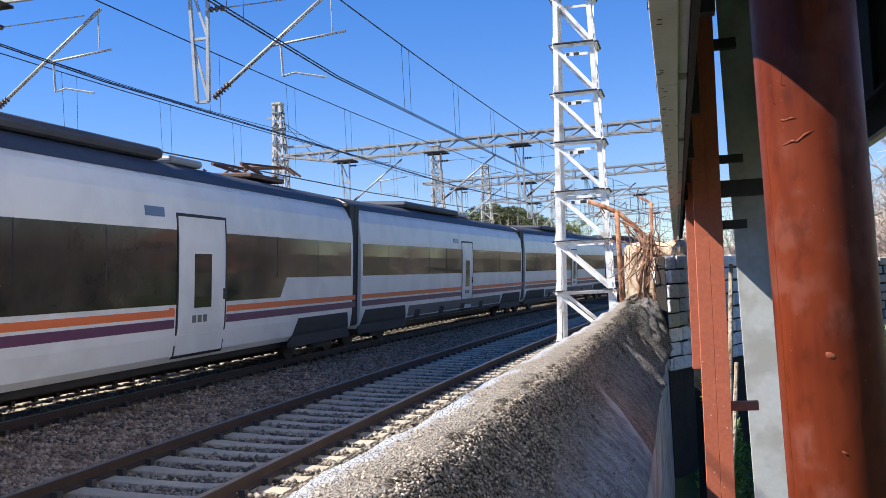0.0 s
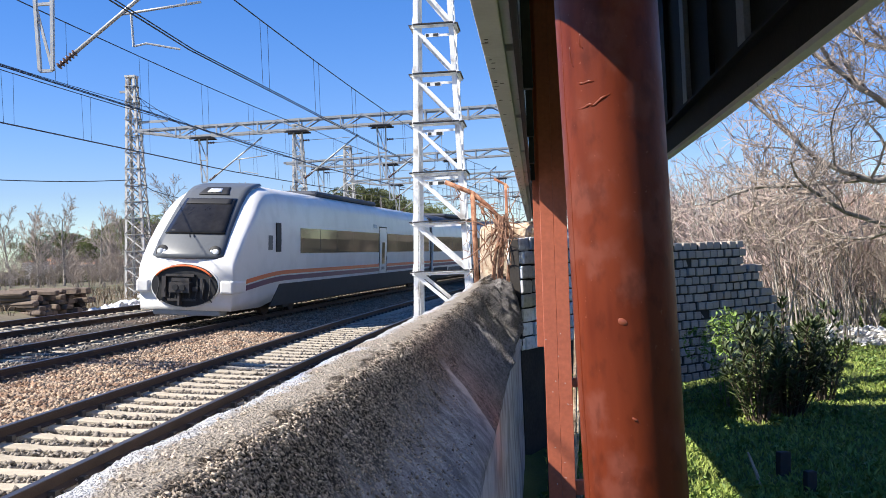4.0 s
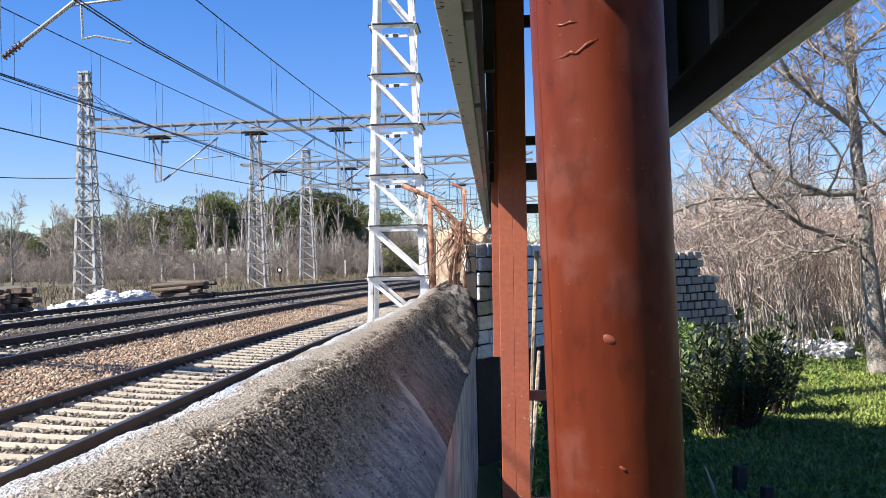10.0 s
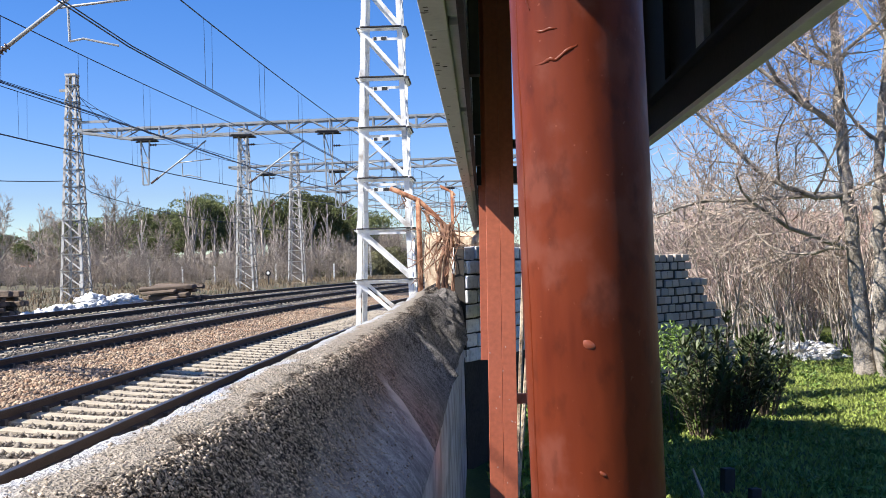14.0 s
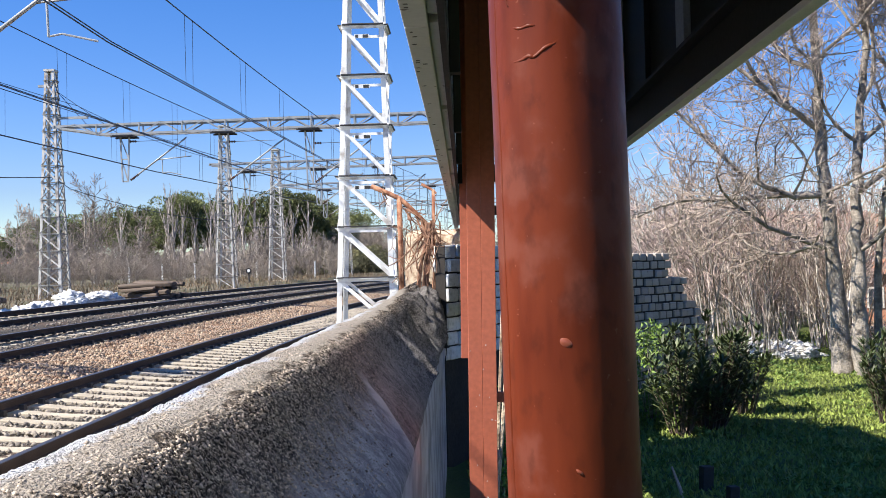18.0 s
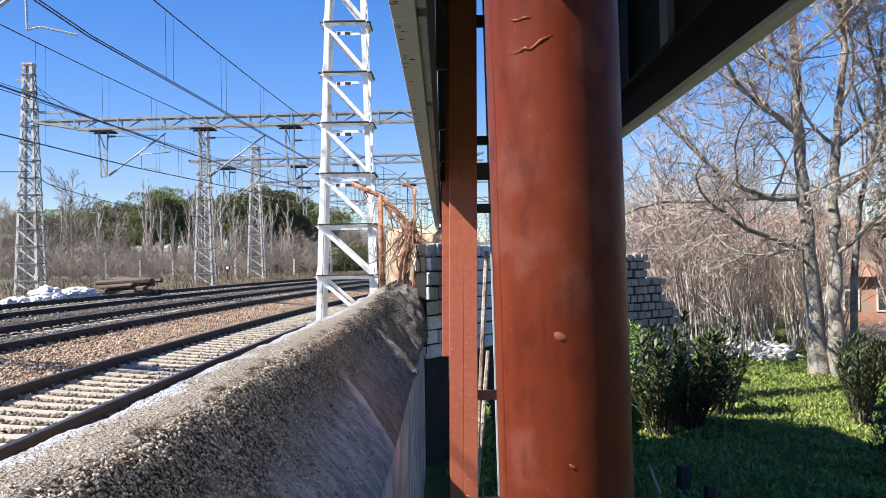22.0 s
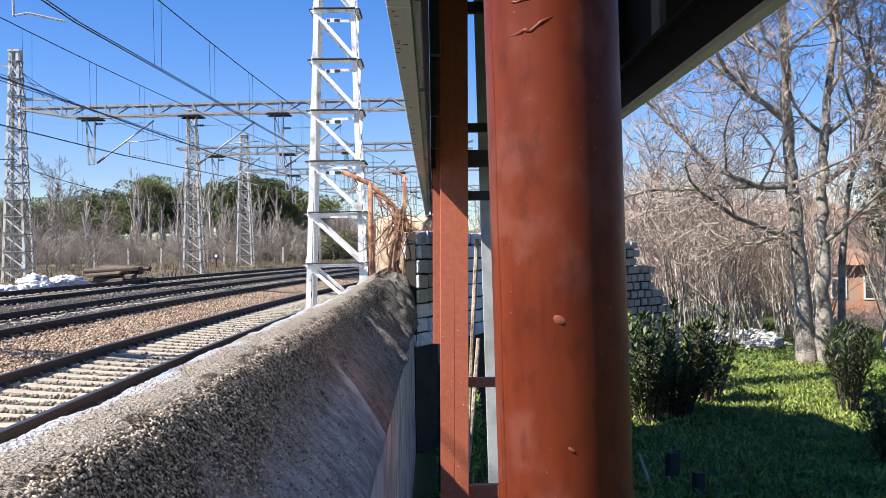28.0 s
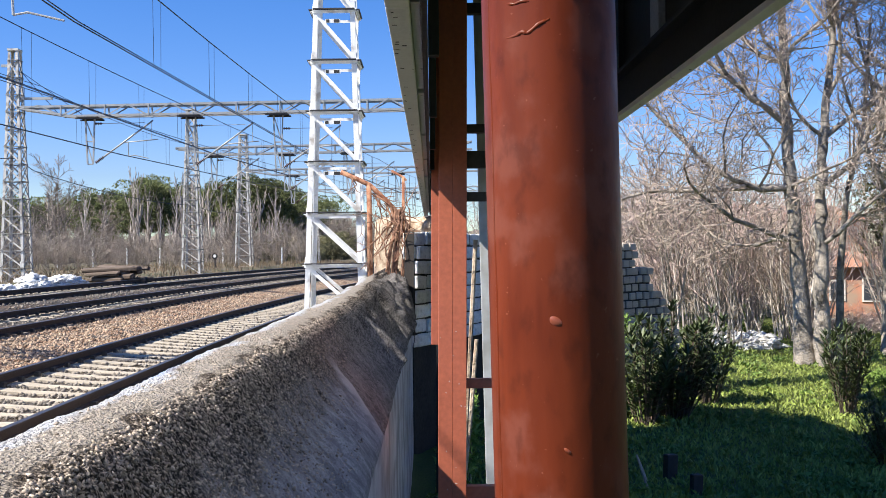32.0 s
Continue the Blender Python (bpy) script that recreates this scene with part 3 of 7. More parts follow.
def wall_mesh():
    steps = [3, 3, 2, 2, 3, 4, 3, 3, 3, 5, 6, 6, 5, 4, 2, 4, 6]
    ys = list(np.arange(-3.0, 1.2, 0.12)) + list(np.arange(1.2, 6.0, 0.018)) + list(np.arange(6.0, 15.2, 0.03))
    cols = []
    for i, n in enumerate(steps):
        cols += [(i, j / n) for j in range(n)]
    cols.append((len(steps) - 1, 1.0))
    V, M = [], []
    for y in ys:
        for i, t in cols:
            a, b = wall_point(i, y), wall_point(i + 1, y)
            x, z = a[0] + (b[0] - a[0]) * t, a[1] + (b[1] - a[1]) * t
            top = 2 <= i <= 14
            if top:
                lump = 0.022 * noise.noise((x * 3, y * 2.2, z * 3)) + 0.010 * noise.noise((x * 9, y * 9, z * 9))
                grit = 0.010 * noise.noise((x * 42, y * 42, z * 42)) + 0.005 * noise.noise((x * 90, y * 90, z * 90))
                low = (0.35 if i >= 13 else 1.0) * (1 - 0.75 * min(1, max(0, (y - 4.5) / 1.5)))
                ridge = math.exp(-((y + 1.15 * x - 4.74) / 0.07) ** 2) * min(1, max(0, (x + 0.62) / 0.14))
                x += (lump * 0.5 + grit * low) * 0.6 + 0.012 * ridge
                z += (lump + grit * low) * 0.9 + 0.014 * ridge
                if y > 6.6:
                    w = min(1, (y - 6.6) / 1.6) * min(1, max(0, (x + 0.80) / 0.15))
                    far = min(1, max(0, (y - 10.2) / 2.6))
                    z += far * far * (3 - 2 * far) * 0.42 * math.exp(-((x + 0.40) / 0.22) ** 2)
                    drag = w * (0.11 * noise.noise((x * 1.1, y * 5.0, 1.7)) + 0.075 * noise.noise((x * 2.0, y * 11, 5)) + 0.03 * noise.noise((x * 9, y * 24, z * 6))) + far * 0.055 * noise.noise((x * 15 + y * 5, y * 3, 2.0)) + far * 0.03 * noise.noise((x * 34 + y * 9, y * 6, 4.0))
                    end = w * min(1, max(0, (y - 8.5) / 2))
                    drag += end * (0.20 * noise.noise((x * 0.6, y * 1.7, 9)) + 0.13 * noise.noise((x * 0.8, y * 3.6, 4)))
                    x += 0.757 * drag
                    z += 0.653 * drag
                if y > 8.5:
                    z += 0.05 * noise.noise((0, y * 0.9, 2)) + 0.02 * (y - 8.5) * math.exp(-((x + 0.7) / 0.35) ** 2)
            else:
                x += 0.006 * noise.noise((x, y * 2, z * 2))
            V.append((x, y, z + EYE))
    n = len(cols)
    F = []
    for j in range(len(ys) - 1):
        for i in range(n - 1):
            F.append((j * n + i, (j + 1) * n + i, (j + 1) * n + i + 1, j * n + i + 1))
            M.append(0 if 2 <= cols[i][0] <= 14 else 1)
    F.append(tuple(range((len(ys) - 1) * n, len(ys) * n)))
    M.append(1)
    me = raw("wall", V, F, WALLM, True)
    me.materials.append(RENDER)
    me.polygons.foreach_set("material_index", M)
    return me


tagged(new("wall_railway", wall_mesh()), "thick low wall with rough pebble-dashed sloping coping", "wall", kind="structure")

# ---- lattice masts, portal beams, catenary ----
def lattice_mast(label, x0, y0, zb, height, wb, wt, db, dt, panel, leg=0.11, brace=0.07, material=WHITEPAINT, lean=0.0, first=0.0, plates=False, cross=False):
    t = empty("catenary_mast", label, "catenary mast", pose(x0, y0, zb), group="catenary masts")

    def half(z):
        s = min(1, z / height)
        return (wb + (wt - wb) * s) / 2, (db + (dt - db) * s) / 2, lean * s

    def corner(i, z):
        w, d, o = half(z)
        sx, sy = ((-1, -1), (1, -1), (1, 1), (-1, 1))[i]
        return Vector((o + sx * w, sy * d, z))
    for i in range(4):
        sx, sy = ((-1, -1), (1, -1), (1, 1), (-1, 1))[i]
        v, f = angle_geo(corner(i, -0.3), corner(i, height), (-sx, 0, 0), (0, -sy, 0), leg, 0.014)
        under("leg", raw("leg", v, f, material), t)
    n = int((height - first) / panel)
    for j in range(n + 1):
        z = first + j * panel
        for i in range(4):
            a, b = corner(i, z), corner((i + 1) % 4, z)
            out = ((0, -1, 0), (1, 0, 0), (0, 1, 0), (-1, 0, 0))[i]
            o = Vector(out) * 0.012
            v, f = angle_geo(a + o, b + o, out, (0, 0, -1), brace * 0.7, 0.01)
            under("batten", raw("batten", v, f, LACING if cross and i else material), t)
            if j < n:
                c, d = corner(i, z + panel), corner((i + 1) % 4, z)
                if i in (1, 2):
                    c, d = corner(i, z), corner((i + 1) % 4, z + panel)
                v, f = bar_geo(c + o * 0.6, d + o * 0.6, brace * 0.95, 0.012, side=out)
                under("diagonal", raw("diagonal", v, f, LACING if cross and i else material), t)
                if cross:
                    c, d = (corner(i, z), corner((i + 1) % 4, z + panel)) if i not in (1, 2) else (corner(i, z + panel), corner((i + 1) % 4, z))
                    v, f = bar_geo(c + o, d + o, brace * 0.7, 0.012, side=out)
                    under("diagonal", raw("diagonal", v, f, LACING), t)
            # dark strips along the battens stand in for their flanges' shaded undersides
            if plates and i in (0, 1, 3):
                v, f = bar_geo(a + Vector(out) * 0.03 + Vector((0, 0, 0.02)), b + Vector(out) * 0.03 + Vector((0, 0, 0.02)), 0.09, 0.016, side=(0, 0, 1))
                under("batten_flange", raw("batten_flange", v, f, DARKSTEEL), t, "dark strip standing in for the flange's shaded underside")
    if plates:
        for j in (4, 5, 6, 7):
            z = first + j * panel - 0.12
            w, d, o = half(z)
            p = under("number_plate", raw("number_plate", *box_geo(o - w * 0.4, o + w * 0.3, -d - 0.03, -d - 0.022, z - 0.08, z - 0.02), WHITEPAINT), t, "small white enamel plate")
            under("plate_mark", raw("plate_mark", *box_geo(o + w * 0.0, o + w * 0.25, -d - 0.034, -d - 0.031, z - 0.075, z - 0.025), CARDARK), p)
            under("plate_mark", raw("plate_mark", *box_geo(o - w * 0.36, o - w * 0.22, -d - 0.034, -d - 0.031, z - 0.075, z - 0.025), CARDARK), p)
    w, d, o = half(height)
    under("cap", raw("cap", *box_geo(o - w - 0.03, o + w + 0.03, -d - 0.03, d + 0.03, height, height + 0.08), material), t)
    under("base_block", raw("base_block", *box_geo(-wb / 2 - 0.2, wb / 2 + 0.2, -db / 2 - 0.2, db / 2 + 0.2, -0.6, 0.02), SLEEPER), t, "concrete foot")
    return t


def portal_beam(y0, xl, xr, z0, z1, h=0.58, d=0.55, bay=0.82, bar=0.06, taper=False):
    """A flat-topped lattice beam across the tracks; z0 and z1 are the heights of its lower edge at its two ends."""
    t = empty("portal_beam", "light grey lattice steel beam spanning the tracks", "portal beam", group="portal beams")

    def P(x, sy, top):
        s = (x - xl) / (xr - xl)
        deep = h * min(1, 0.25 + 0.75 * (x - xl) / 2.2) if taper else h
        return Vector((x, y0 + sy * d / 2, z0 + (z1 - z0) * s + (h if top else h - deep)))
    for sy in (-1, 1):
        for top in (0, 1):
            knee = xl + (2.2 if taper and not top else 0.02)
            v, f = joined([angle_geo(P(p, sy, top), P(q, sy, top), (0, -sy, 0), (0, 0, -1 if top else 1), bar * 1.5, 0.012) for p, q in ((xl, knee), (knee, xr))])
            under("chord", raw("chord", v, f, GALV), t)
    n = int((xr - xl) / bay)
    for j in range(n + 1):
        x = xl + j * (xr - xl) / n
        xn = xl + (j + 1) * (xr - xl) / n
        for sy in (-1, 1):
            if j % 2 == 0:
                v, f = bar_geo(P(x, sy, 0), P(x, sy, 1), bar, bar * 0.8)
                under("upright", raw("upright", v, f, GALV), t)
            if j < n:
                v, f = bar_geo(P(x, sy, j % 2), P(xn, sy, 1 - j % 2), bar * 0.85, 0.015, side=(0, 1, 0))
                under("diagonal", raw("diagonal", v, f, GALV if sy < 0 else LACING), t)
        if j < n:
            for top in (0, 1):
                v, f = bar_geo(P(x, -1 if j % 2 else 1, top), P(xn, 1 if j % 2 else -1, top), bar * 0.7, 0.015)
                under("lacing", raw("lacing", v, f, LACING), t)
    return t


def insulator_geo(p, q, n=6, r=0.07):
    p, q = Vector(p), Vector(q)
    pts, rad = [], []
    for i in range(n):
        for s, k in ((0.0, 0.35), (0.3, 1.0), (0.55, 0.85), (0.7, 0.35)):
            pts.append(p.lerp(q, (i + s) / n))
            rad.append(r * k)
    pts.append(q)
    rad.append(r * 0.35)
    return tube_geo(pts, rad, 8)


def drop_and_arm(y0, x, zt, zb, reach=2.6, w=0.38, thick=0.045, top=None):
    """A hanging lattice post under the beam with the arm that holds the wires; reach: from post to wire."""
    t = empty("cantilever", "grey hanging post with insulated arm holding the overhead wires", "cantilever", pose(x, y0, 0), group="catenary cantilevers")
    wz = zb + 0.22
    for s in (-1, 1):
        v, f = bar_geo((s * w * 0.3, 0, zb), (s * w / 2, 0, zt), thick * 1.2, thick * 1.6)
        under("post", raw("post", v, f, GALV), t)
    n = 2
    for j in range(n):
        a, b = zb + (zt - zb) * j / n, zb + (zt - zb) * (j + 1) / n
        wa, wb = w * (0.3 + 0.1 * j), w * (0.4 + 0.1 * j)
        v, f = bar_geo((wa, 0, a), (-wb, 0, b), thick, 0.03)
        under("diagonal", raw("diagonal", v, f, GALV), t)
        v, f = bar_geo((-wa, 0, a), (wa, 0, a), thick * 1.1, 0.05)
        under("batten", raw("batten", v, f, GALV), t)
    g = [box_geo(-0.42, 0.42, -0.34, 0.34, zt + 0.02, zt + 0.06), box_geo(-0.5, 0.5, -0.32, -0.27, zt - 0.04, zt + 0.02), box_geo(-0.5, 0.5, 0.27, 0.32, zt - 0.04, zt + 0.02)]
    under("hanger_plate", raw("hanger_plate", *joined(g), DARKSTEEL), t, "dark bolted bracket")
    foot, tip = Vector((w / 2 + 0.27, 0, zb + 0.23)), Vector((reach, 0, zb + 1.79))
    d = (tip - foot).normalized()
    under("insulator", raw("insulator", *insulator_geo(foot - d * 0.3, foot + d * 0.12), PORCELAIN, True), t, "ribbed brown insulator")
    under("arm", raw("arm", *tube_geo([foot, tip], 0.035, 8), GALV, True), t)
    top_z = zb + 1.68
    under("insulator", raw("insulator", *insulator_geo((w / 2 + 0.02, 0, top_z), (w / 2 + 0.32, 0, top_z), 3, 0.06), PORCELAIN, True), t)
    under("stay", raw("stay", *tube_geo([(w / 2 + 0.3, 0, top_z), (reach - 0.35, 0, top_z + 0.02)], 0.012, 5), GALV), t)
    s0 = foot.lerp(tip, 0.42)
    under("registration_tube", raw("registration_tube", *tube_geo([s0, (reach + 0.2, 0, s0.z + 0.12)], 0.022, 6), GALV, True), t)
    under("hanger", raw("hanger", *tube_geo([(reach - 0.06, 0, s0.z + 0.11), (reach - 0.06, 0, tip.z - 0.05)], 0.012, 5), GALV), t)
    under("hanger", raw("hanger", *tube_geo([(s0.x + 0.2, 0, s0.z), (s0.x + 0.22, 0, wz + 0.1)], 0.022, 6), GALV), t)
    under("steady_arm", raw("steady_arm", *tube_geo([(s0.x + 0.22, 0, wz + 0.1), (s0.x + 0.45, 0, wz + 0.14), (reach - 0.2, 0, wz)], 0.018, 6), GALV), t)
    return t


Z = EYE
# portals: distance along the line, left mast x, right end x, lower edge of the beam
PORTALS = [(16.0, -18.4, -1.3, 6.0), (41.0, -17.0, 1.0, 6.08), (57.0, -14.6, 2.4, 6.1), (73.0, -13.7, 4.2, 6.2), (97.0, -11.5, 8.0, 6.3)]
for i, (y, xl, xr, zb) in enumerate(PORTALS, 1):
    low = 0.0 if i < 2 else 0.28
    portal_beam(y, xl, xr, Z + zb - low, Z + zb - low + (0.0 if i < 2 else 0.2), h=0.58 if i < 2 else 0.5, bay=0.86 if i < 3 else 1.1, taper=i > 1)
    for k in range(3):
        xp = tx(k, y) - 2.85 + (0.0 if k < 2 else 0.1) + (0.0 if i < 2 else (0.8, 1.8, 1.25)[k])
        rise = 0.0 if i < 2 else 0.2 * (xp - xl) / (xr - xl)
        drop_and_arm(y, xp, Z + zb - low - 0.06 + rise, Z + (3.62, 3.78, 3.9)[k], reach=2.6)
lattice_mast("white-painted lattice steel mast with diagonal braces beside the wall", -1.58, 16.0, -0.6, 10.4, 1.03, 0.42, 0.95, 0.42, 0.808, leg=0.078, brace=0.062, lean=0.09, first=0.63, plates=True)
tall_mast = lattice_mast("tall grey lattice steel mast carrying a portal beam", -17.3, 41.3, 0.72, 9.75, 1.02, 0.40, 1.0, 0.40, 0.72, material=GREYSTEEL, leg=0.105, brace=0.06, cross=True)
lattice_mast("grey lattice steel mast beyond the tracks", -14.5, 60.0, 0.8, 9.9, 1.15, 0.52, 1.1, 0.52, 0.75, material=GREYSTEEL, leg=0.105, brace=0.06, cross=True)
lattice_mast("grey lattice steel mast beyond the tracks", -13.9, 73.3, 1.1, 9.7, 1.2, 0.55, 1.2, 0.55, 0.8, material=GREYSTEEL, leg=0.105, brace=0.06, cross=True)
lattice_mast("distant grey lattice steel mast", -11.6, 97.3, 1.1, 9.7, 1.2, 0.55, 1.2, 0.55, 1.1, material=GREYSTEEL, leg=0.105, brace=0.06, cross=True)
lattice_mast("grey lattice steel mast beside the outer track", -18.9, 16.3, 0.3, 9.6, 1.15, 0.55, 1.15, 0.55, 0.75, material=GREYSTEEL, leg=0.105, brace=0.06, cross=True)

under("bracket", raw("bracket", *box_geo(0.2, 1.55, -0.05, 0.05, 7.72, 7.82), GALV), tall_mast, "pale side bracket")
under("bracket", raw("bracket", *box_geo(-0.55, -0.2, -0.05, 0.05, 9.1, 9.2), GALV), tall_mast)
for q in (1.9, 2.9):
    under("stay", raw("stay", *tube_geo([(0.25, 0, 8.9), (q, 0, 7.0)], 0.012, 4), WIREM), tall_mast)


def catenary(k):
    """Contact wire, messenger wire and droppers of one track."""
    t = empty("overhead_line", "thin dark overhead contact and messenger wires with droppers", "overhead wire", group="overhead wires")
    stops = [-9.0] + [p[0] for p in PORTALS] + [121.0, 145.0]
    base = (3.82, 4.18, 4.03)[k] + Z
    contact, mess, drops = [], [], []
    for a, b in zip(stops, stops[1:]):
        n = 12
        for j in range(n):
            s = j / n
            y = a + (b - a) * s
            zig = 0.04 * (1 if stops.index(a) % 2 else -1) * (1 - 2 * s)
            xa, xb = tx(k, a), tx(k, b)
            x = xa + (xb - xa) * s - (0.33, 0.25, 0.25)[k] + zig
            rise = (0.0045, 0.006, 0.0105)[k] * max(0, y - 16)
            contact.append((x, y, base + rise))
            zm = base + rise + 1.50 - 4 * 0.12 * s * (1 - s)
            mess.append((x, y, zm))
            if j in (2, 4, 6, 8, 10):
                for e in (-0.26, 0.26):
                    drops.append(tube_geo([(x, y + e, base + rise), (x, y + e * 1.15, zm)], 0.006 if y < 45 else 0.009, 4))
    under("contact_wire", raw("contact_wire", *tube_geo(contact, 0.0125, 5), WIREM), t)
    under("contact_wire", raw("contact_wire", *tube_geo([(x + 0.07, y, z) for x, y, z in contact], 0.011, 5), WIREM), t)
    under("messenger_wire", raw("messenger_wire", *tube_geo(mess, 0.0135, 5), WIREM), t)
    tagged(under("dropper_set", raw("dropper_set", *joined(drops), WIREM), t), kind="stuff")


for k in range(3):
    catenary(k)


def cable(label, pts, r):
    c = tube_geo(pts, r, 5)
    return tagged(new("feeder_cable", raw("feeder_cable", *c, WIREM)), label, "cable", "feeder cables")


def sagged(a, b, sag, n=14):
    a, b = Vector(a), Vector(b)
    return [a.lerp(b, i / n) - Vector((0, 0, 4 * sag * (i / n) * (1 - i / n))) for i in range(n + 1)]


cable("black feeder cable slung between masts", sagged((-18.6, 16, Z + 3.2), (-17.3, 41.3, Z + 4.2), 0.4) + sagged((-17.3, 41.3, Z + 3.95), (-14.4, 60, Z + 3.15), 0.35)[1:] + sagged((-14.4, 60, Z + 3.15), (-13.7, 73.3, Z + 3.4), 0.3)[1:], 0.018)
cable("thin earth wire high along the masts", sagged((-18.9, 16.3, Z + 7.9), (-16.2, 41.3, Z + 7.2), 0.3) + sagged((-16.2, 41.3, Z + 7.2), (-13.4, 60, Z + 6.6), 0.4)[1:], 0.012)

# ---- trackside hoardings, pillar and posts ----
HB = EYE + 0.50


def shaft_mesh(r, z0, z1, material, n=40, rows=120):
    V, F = [], []
    zs = list(np.linspace(z0, z1, rows))
    for z in zs:
        for k in range(n):
            a = 2 * math.pi * k / n
            u, v = math.cos(a), math.sin(a)
            rr = r * (1 + 0.006 * noise.noise((u * 1.5, v * 1.5, z * 3.5)) + 0.0016 * noise.noise((u * 9, v * 9, z * 30)))
            V.append((u * rr, v * rr, z))
    for i in range(len(zs) - 1):
        for k in range(n):
            F.append((i * n + k, i * n + (k + 1) % n, (i + 1) * n + (k + 1) % n, (i + 1) * n + k))
    F += [tuple(range(n - 1, -1, -1)), tuple(range((len(zs) - 1) * n, len(zs) * n))]
    return raw("shaft", V, F, material, True)


PR = 0.0708
PS = 0.741
pillar = empty("steel_pillar", "thick round red-oxide painted steel pillar with paint runs", "pillar", pose(0.1353, 1.065, 0, 0, -0.9, 0))
under("shaft", shaft_mesh(PR, -1.2, EYE + 1.4, PILLARM), pillar)


def on_pillar(u, z, out=0.0):
    """A point on the pillar's near face: u metres sideways, at height z."""
    u, z = u * PS, EYE + (z - EYE) * PS
    u = max(-PR * 0.98, min(PR * 0.98, u))
    a = math.asin(u / PR)
    return ((PR + out) * math.sin(a), -(PR + out) * math.cos(a), z)


def run(pts, r, name="paint_run", label="dried run of red paint"):
    """A low rounded bead of paint along a smoothed line."""
    fine = []
    for (u0, z0), (u1, z1) in zip(pts, pts[1:]):
        fine += [(u0 + (u1 - u0) * k / 4, z0 + (z1 - z0) * k / 4) for k in range(4)]
    fine.append(pts[-1])
    for _ in range(2):
        fine = [fine[0]] + [((a[0] + 2 * b[0] + c[0]) / 4, (a[1] + 2 * b[1] + c[1]) / 4) for a, b, c in zip(fine, fine[1:], fine[2:])] + [fine[-1]]
    n = len(fine)
    rad = [r * (0.35 + 0.4 * min(1, 5 * (i + 0.4) / n, 5 * (n - i - 0.6) / n) + 0.45 * abs(noise.noise((i * 0.55, r * 900, 0)))) for i in range(n)]
    v, f = tube_geo([on_pillar(u, EYE + z, -0.5 * r) for u, z in fine], rad, 8)
    under(name, raw(name, v, f, PILLARM, True), pillar, label)


def blister(u, z, w, h, turn, name="paint_blister", label="lighter flat blister of paint"):
    V, F = [on_pillar(u, EYE + z, 0.0011)], []
    n = 18
    for ring, out in ((0.7, 0.0010), (1.0, 0.0001)):
        for k in range(n):
            a = 2 * math.pi * k / n
            q = 1 + 0.15 * noise.noise((math.cos(a), math.sin(a), w * 700))
            x, y = math.cos(a) * w * ring * q, math.sin(a) * h * ring * q
            c, s = math.cos(turn), math.sin(turn)
            V.append(on_pillar(u + x * c - y * s, EYE + z + x * s + y * c, out))
    F += [(0, 1 + (k + 1) % n, 1 + k) for k in range(n)]
    F += [(1 + k, 1 + (k + 1) % n, 1 + n + (k + 1) % n, 1 + n + k) for k in range(n)]
    under(name, raw(name, V, [q[::-1] for q in F], REDOX, True), pillar, label)


run([(-0.070, 0.282), (-0.055, 0.283), (-0.046, 0.288), (-0.040, 0.284), (-0.034, 0.288), (-0.024, 0.296), (-0.015, 0.299), (-0.009, 0.302)], 0.0032)
run([(-0.066, 0.330), (-0.056, 0.326), (-0.046, 0.329), (-0.036, 0.327)], 0.0024)
run([(-0.075, 0.40), (-0.074, 0.372), (-0.070, 0.36)], 0.0022)
run([(-0.055, 0.42), (-0.058, 0.395), (-0.052, 0.39)], 0.0022)
run([(-0.0885 + 0.0006 * (k % 3), -0.75 + 0.085 * k) for k in range(16)], 0.0022, "weld_seam", "worn upright weld seam with bright edge")
blister(-0.013, -0.104, 0.0095, 0.0058, -0.5)
blister(-0.002, -0.278, 0.006, 0.0025, -0.7)
sp = random.Random(3)


def box_post(label, x, y, z0, z1, hx, hy, material):
    p = empty("steel_post", label, "post", pose(x, y, 0, 0, 0.75, 0), group="steel posts")
    for s in (-1, 1):
        part("channel", bbox(s * hx / 2 - hx / 2 + 0.0004, s * hx / 2 + hx / 2 - 0.0004, -hy, hy, z0, z1, 0.0016), material, p)
    return p


red_post = box_post("slim red-oxide box post of two welded channels", 0.072, 5.58, -1.0, EYE + 2.4, 0.078, 0.075, REDOX2)
for i in range(14):
    u, z = sp.uniform(-0.07, 0.07), EYE + sp.uniform(-1.35, -0.3)
    part("paint_fleck", bbox(u - 0.002, u + 0.002, -0.0757, -0.0752, z - 0.003, z + 0.002), FASCIA, red_post)
box_post("slim red-oxide post standing behind another", 0.022, 6.2, EYE - 0.57, EYE + 2.4, 0.07, 0.06, REDOX2)
box_post("dark slim post further along the hoarding", 0.06, 10.6, -1.0, EYE + 2.4, 0.05, 0.05, CANOPY)
grey = empty("grey_column", "wide grey-painted steel column with flanges", "post", pose(0.495, 6.2, 0, 0, -0.9, 0), group="steel posts")
part("flange", bbox(-0.19, 0.13, -0.09, -0.075, -1.0, EYE + 2.4, 0.003), GREYPAINT, grey)
part("web", bbox(-0.015, 0.0, -0.0745, 0.15, -1.0, EYE + 2.4), GREYPAINT, grey)
part("edge_angle", bbox(0.1305, 0.17, -0.09, 0.0, -1.0, EYE + 2.4, 0.003), CANOPY, grey, "dark edge angle")
part("weld_plate", bbox(-0.12, 0.10, -0.094, -0.0905, EYE + 1.95, EYE + 1.97), RUST, grey)
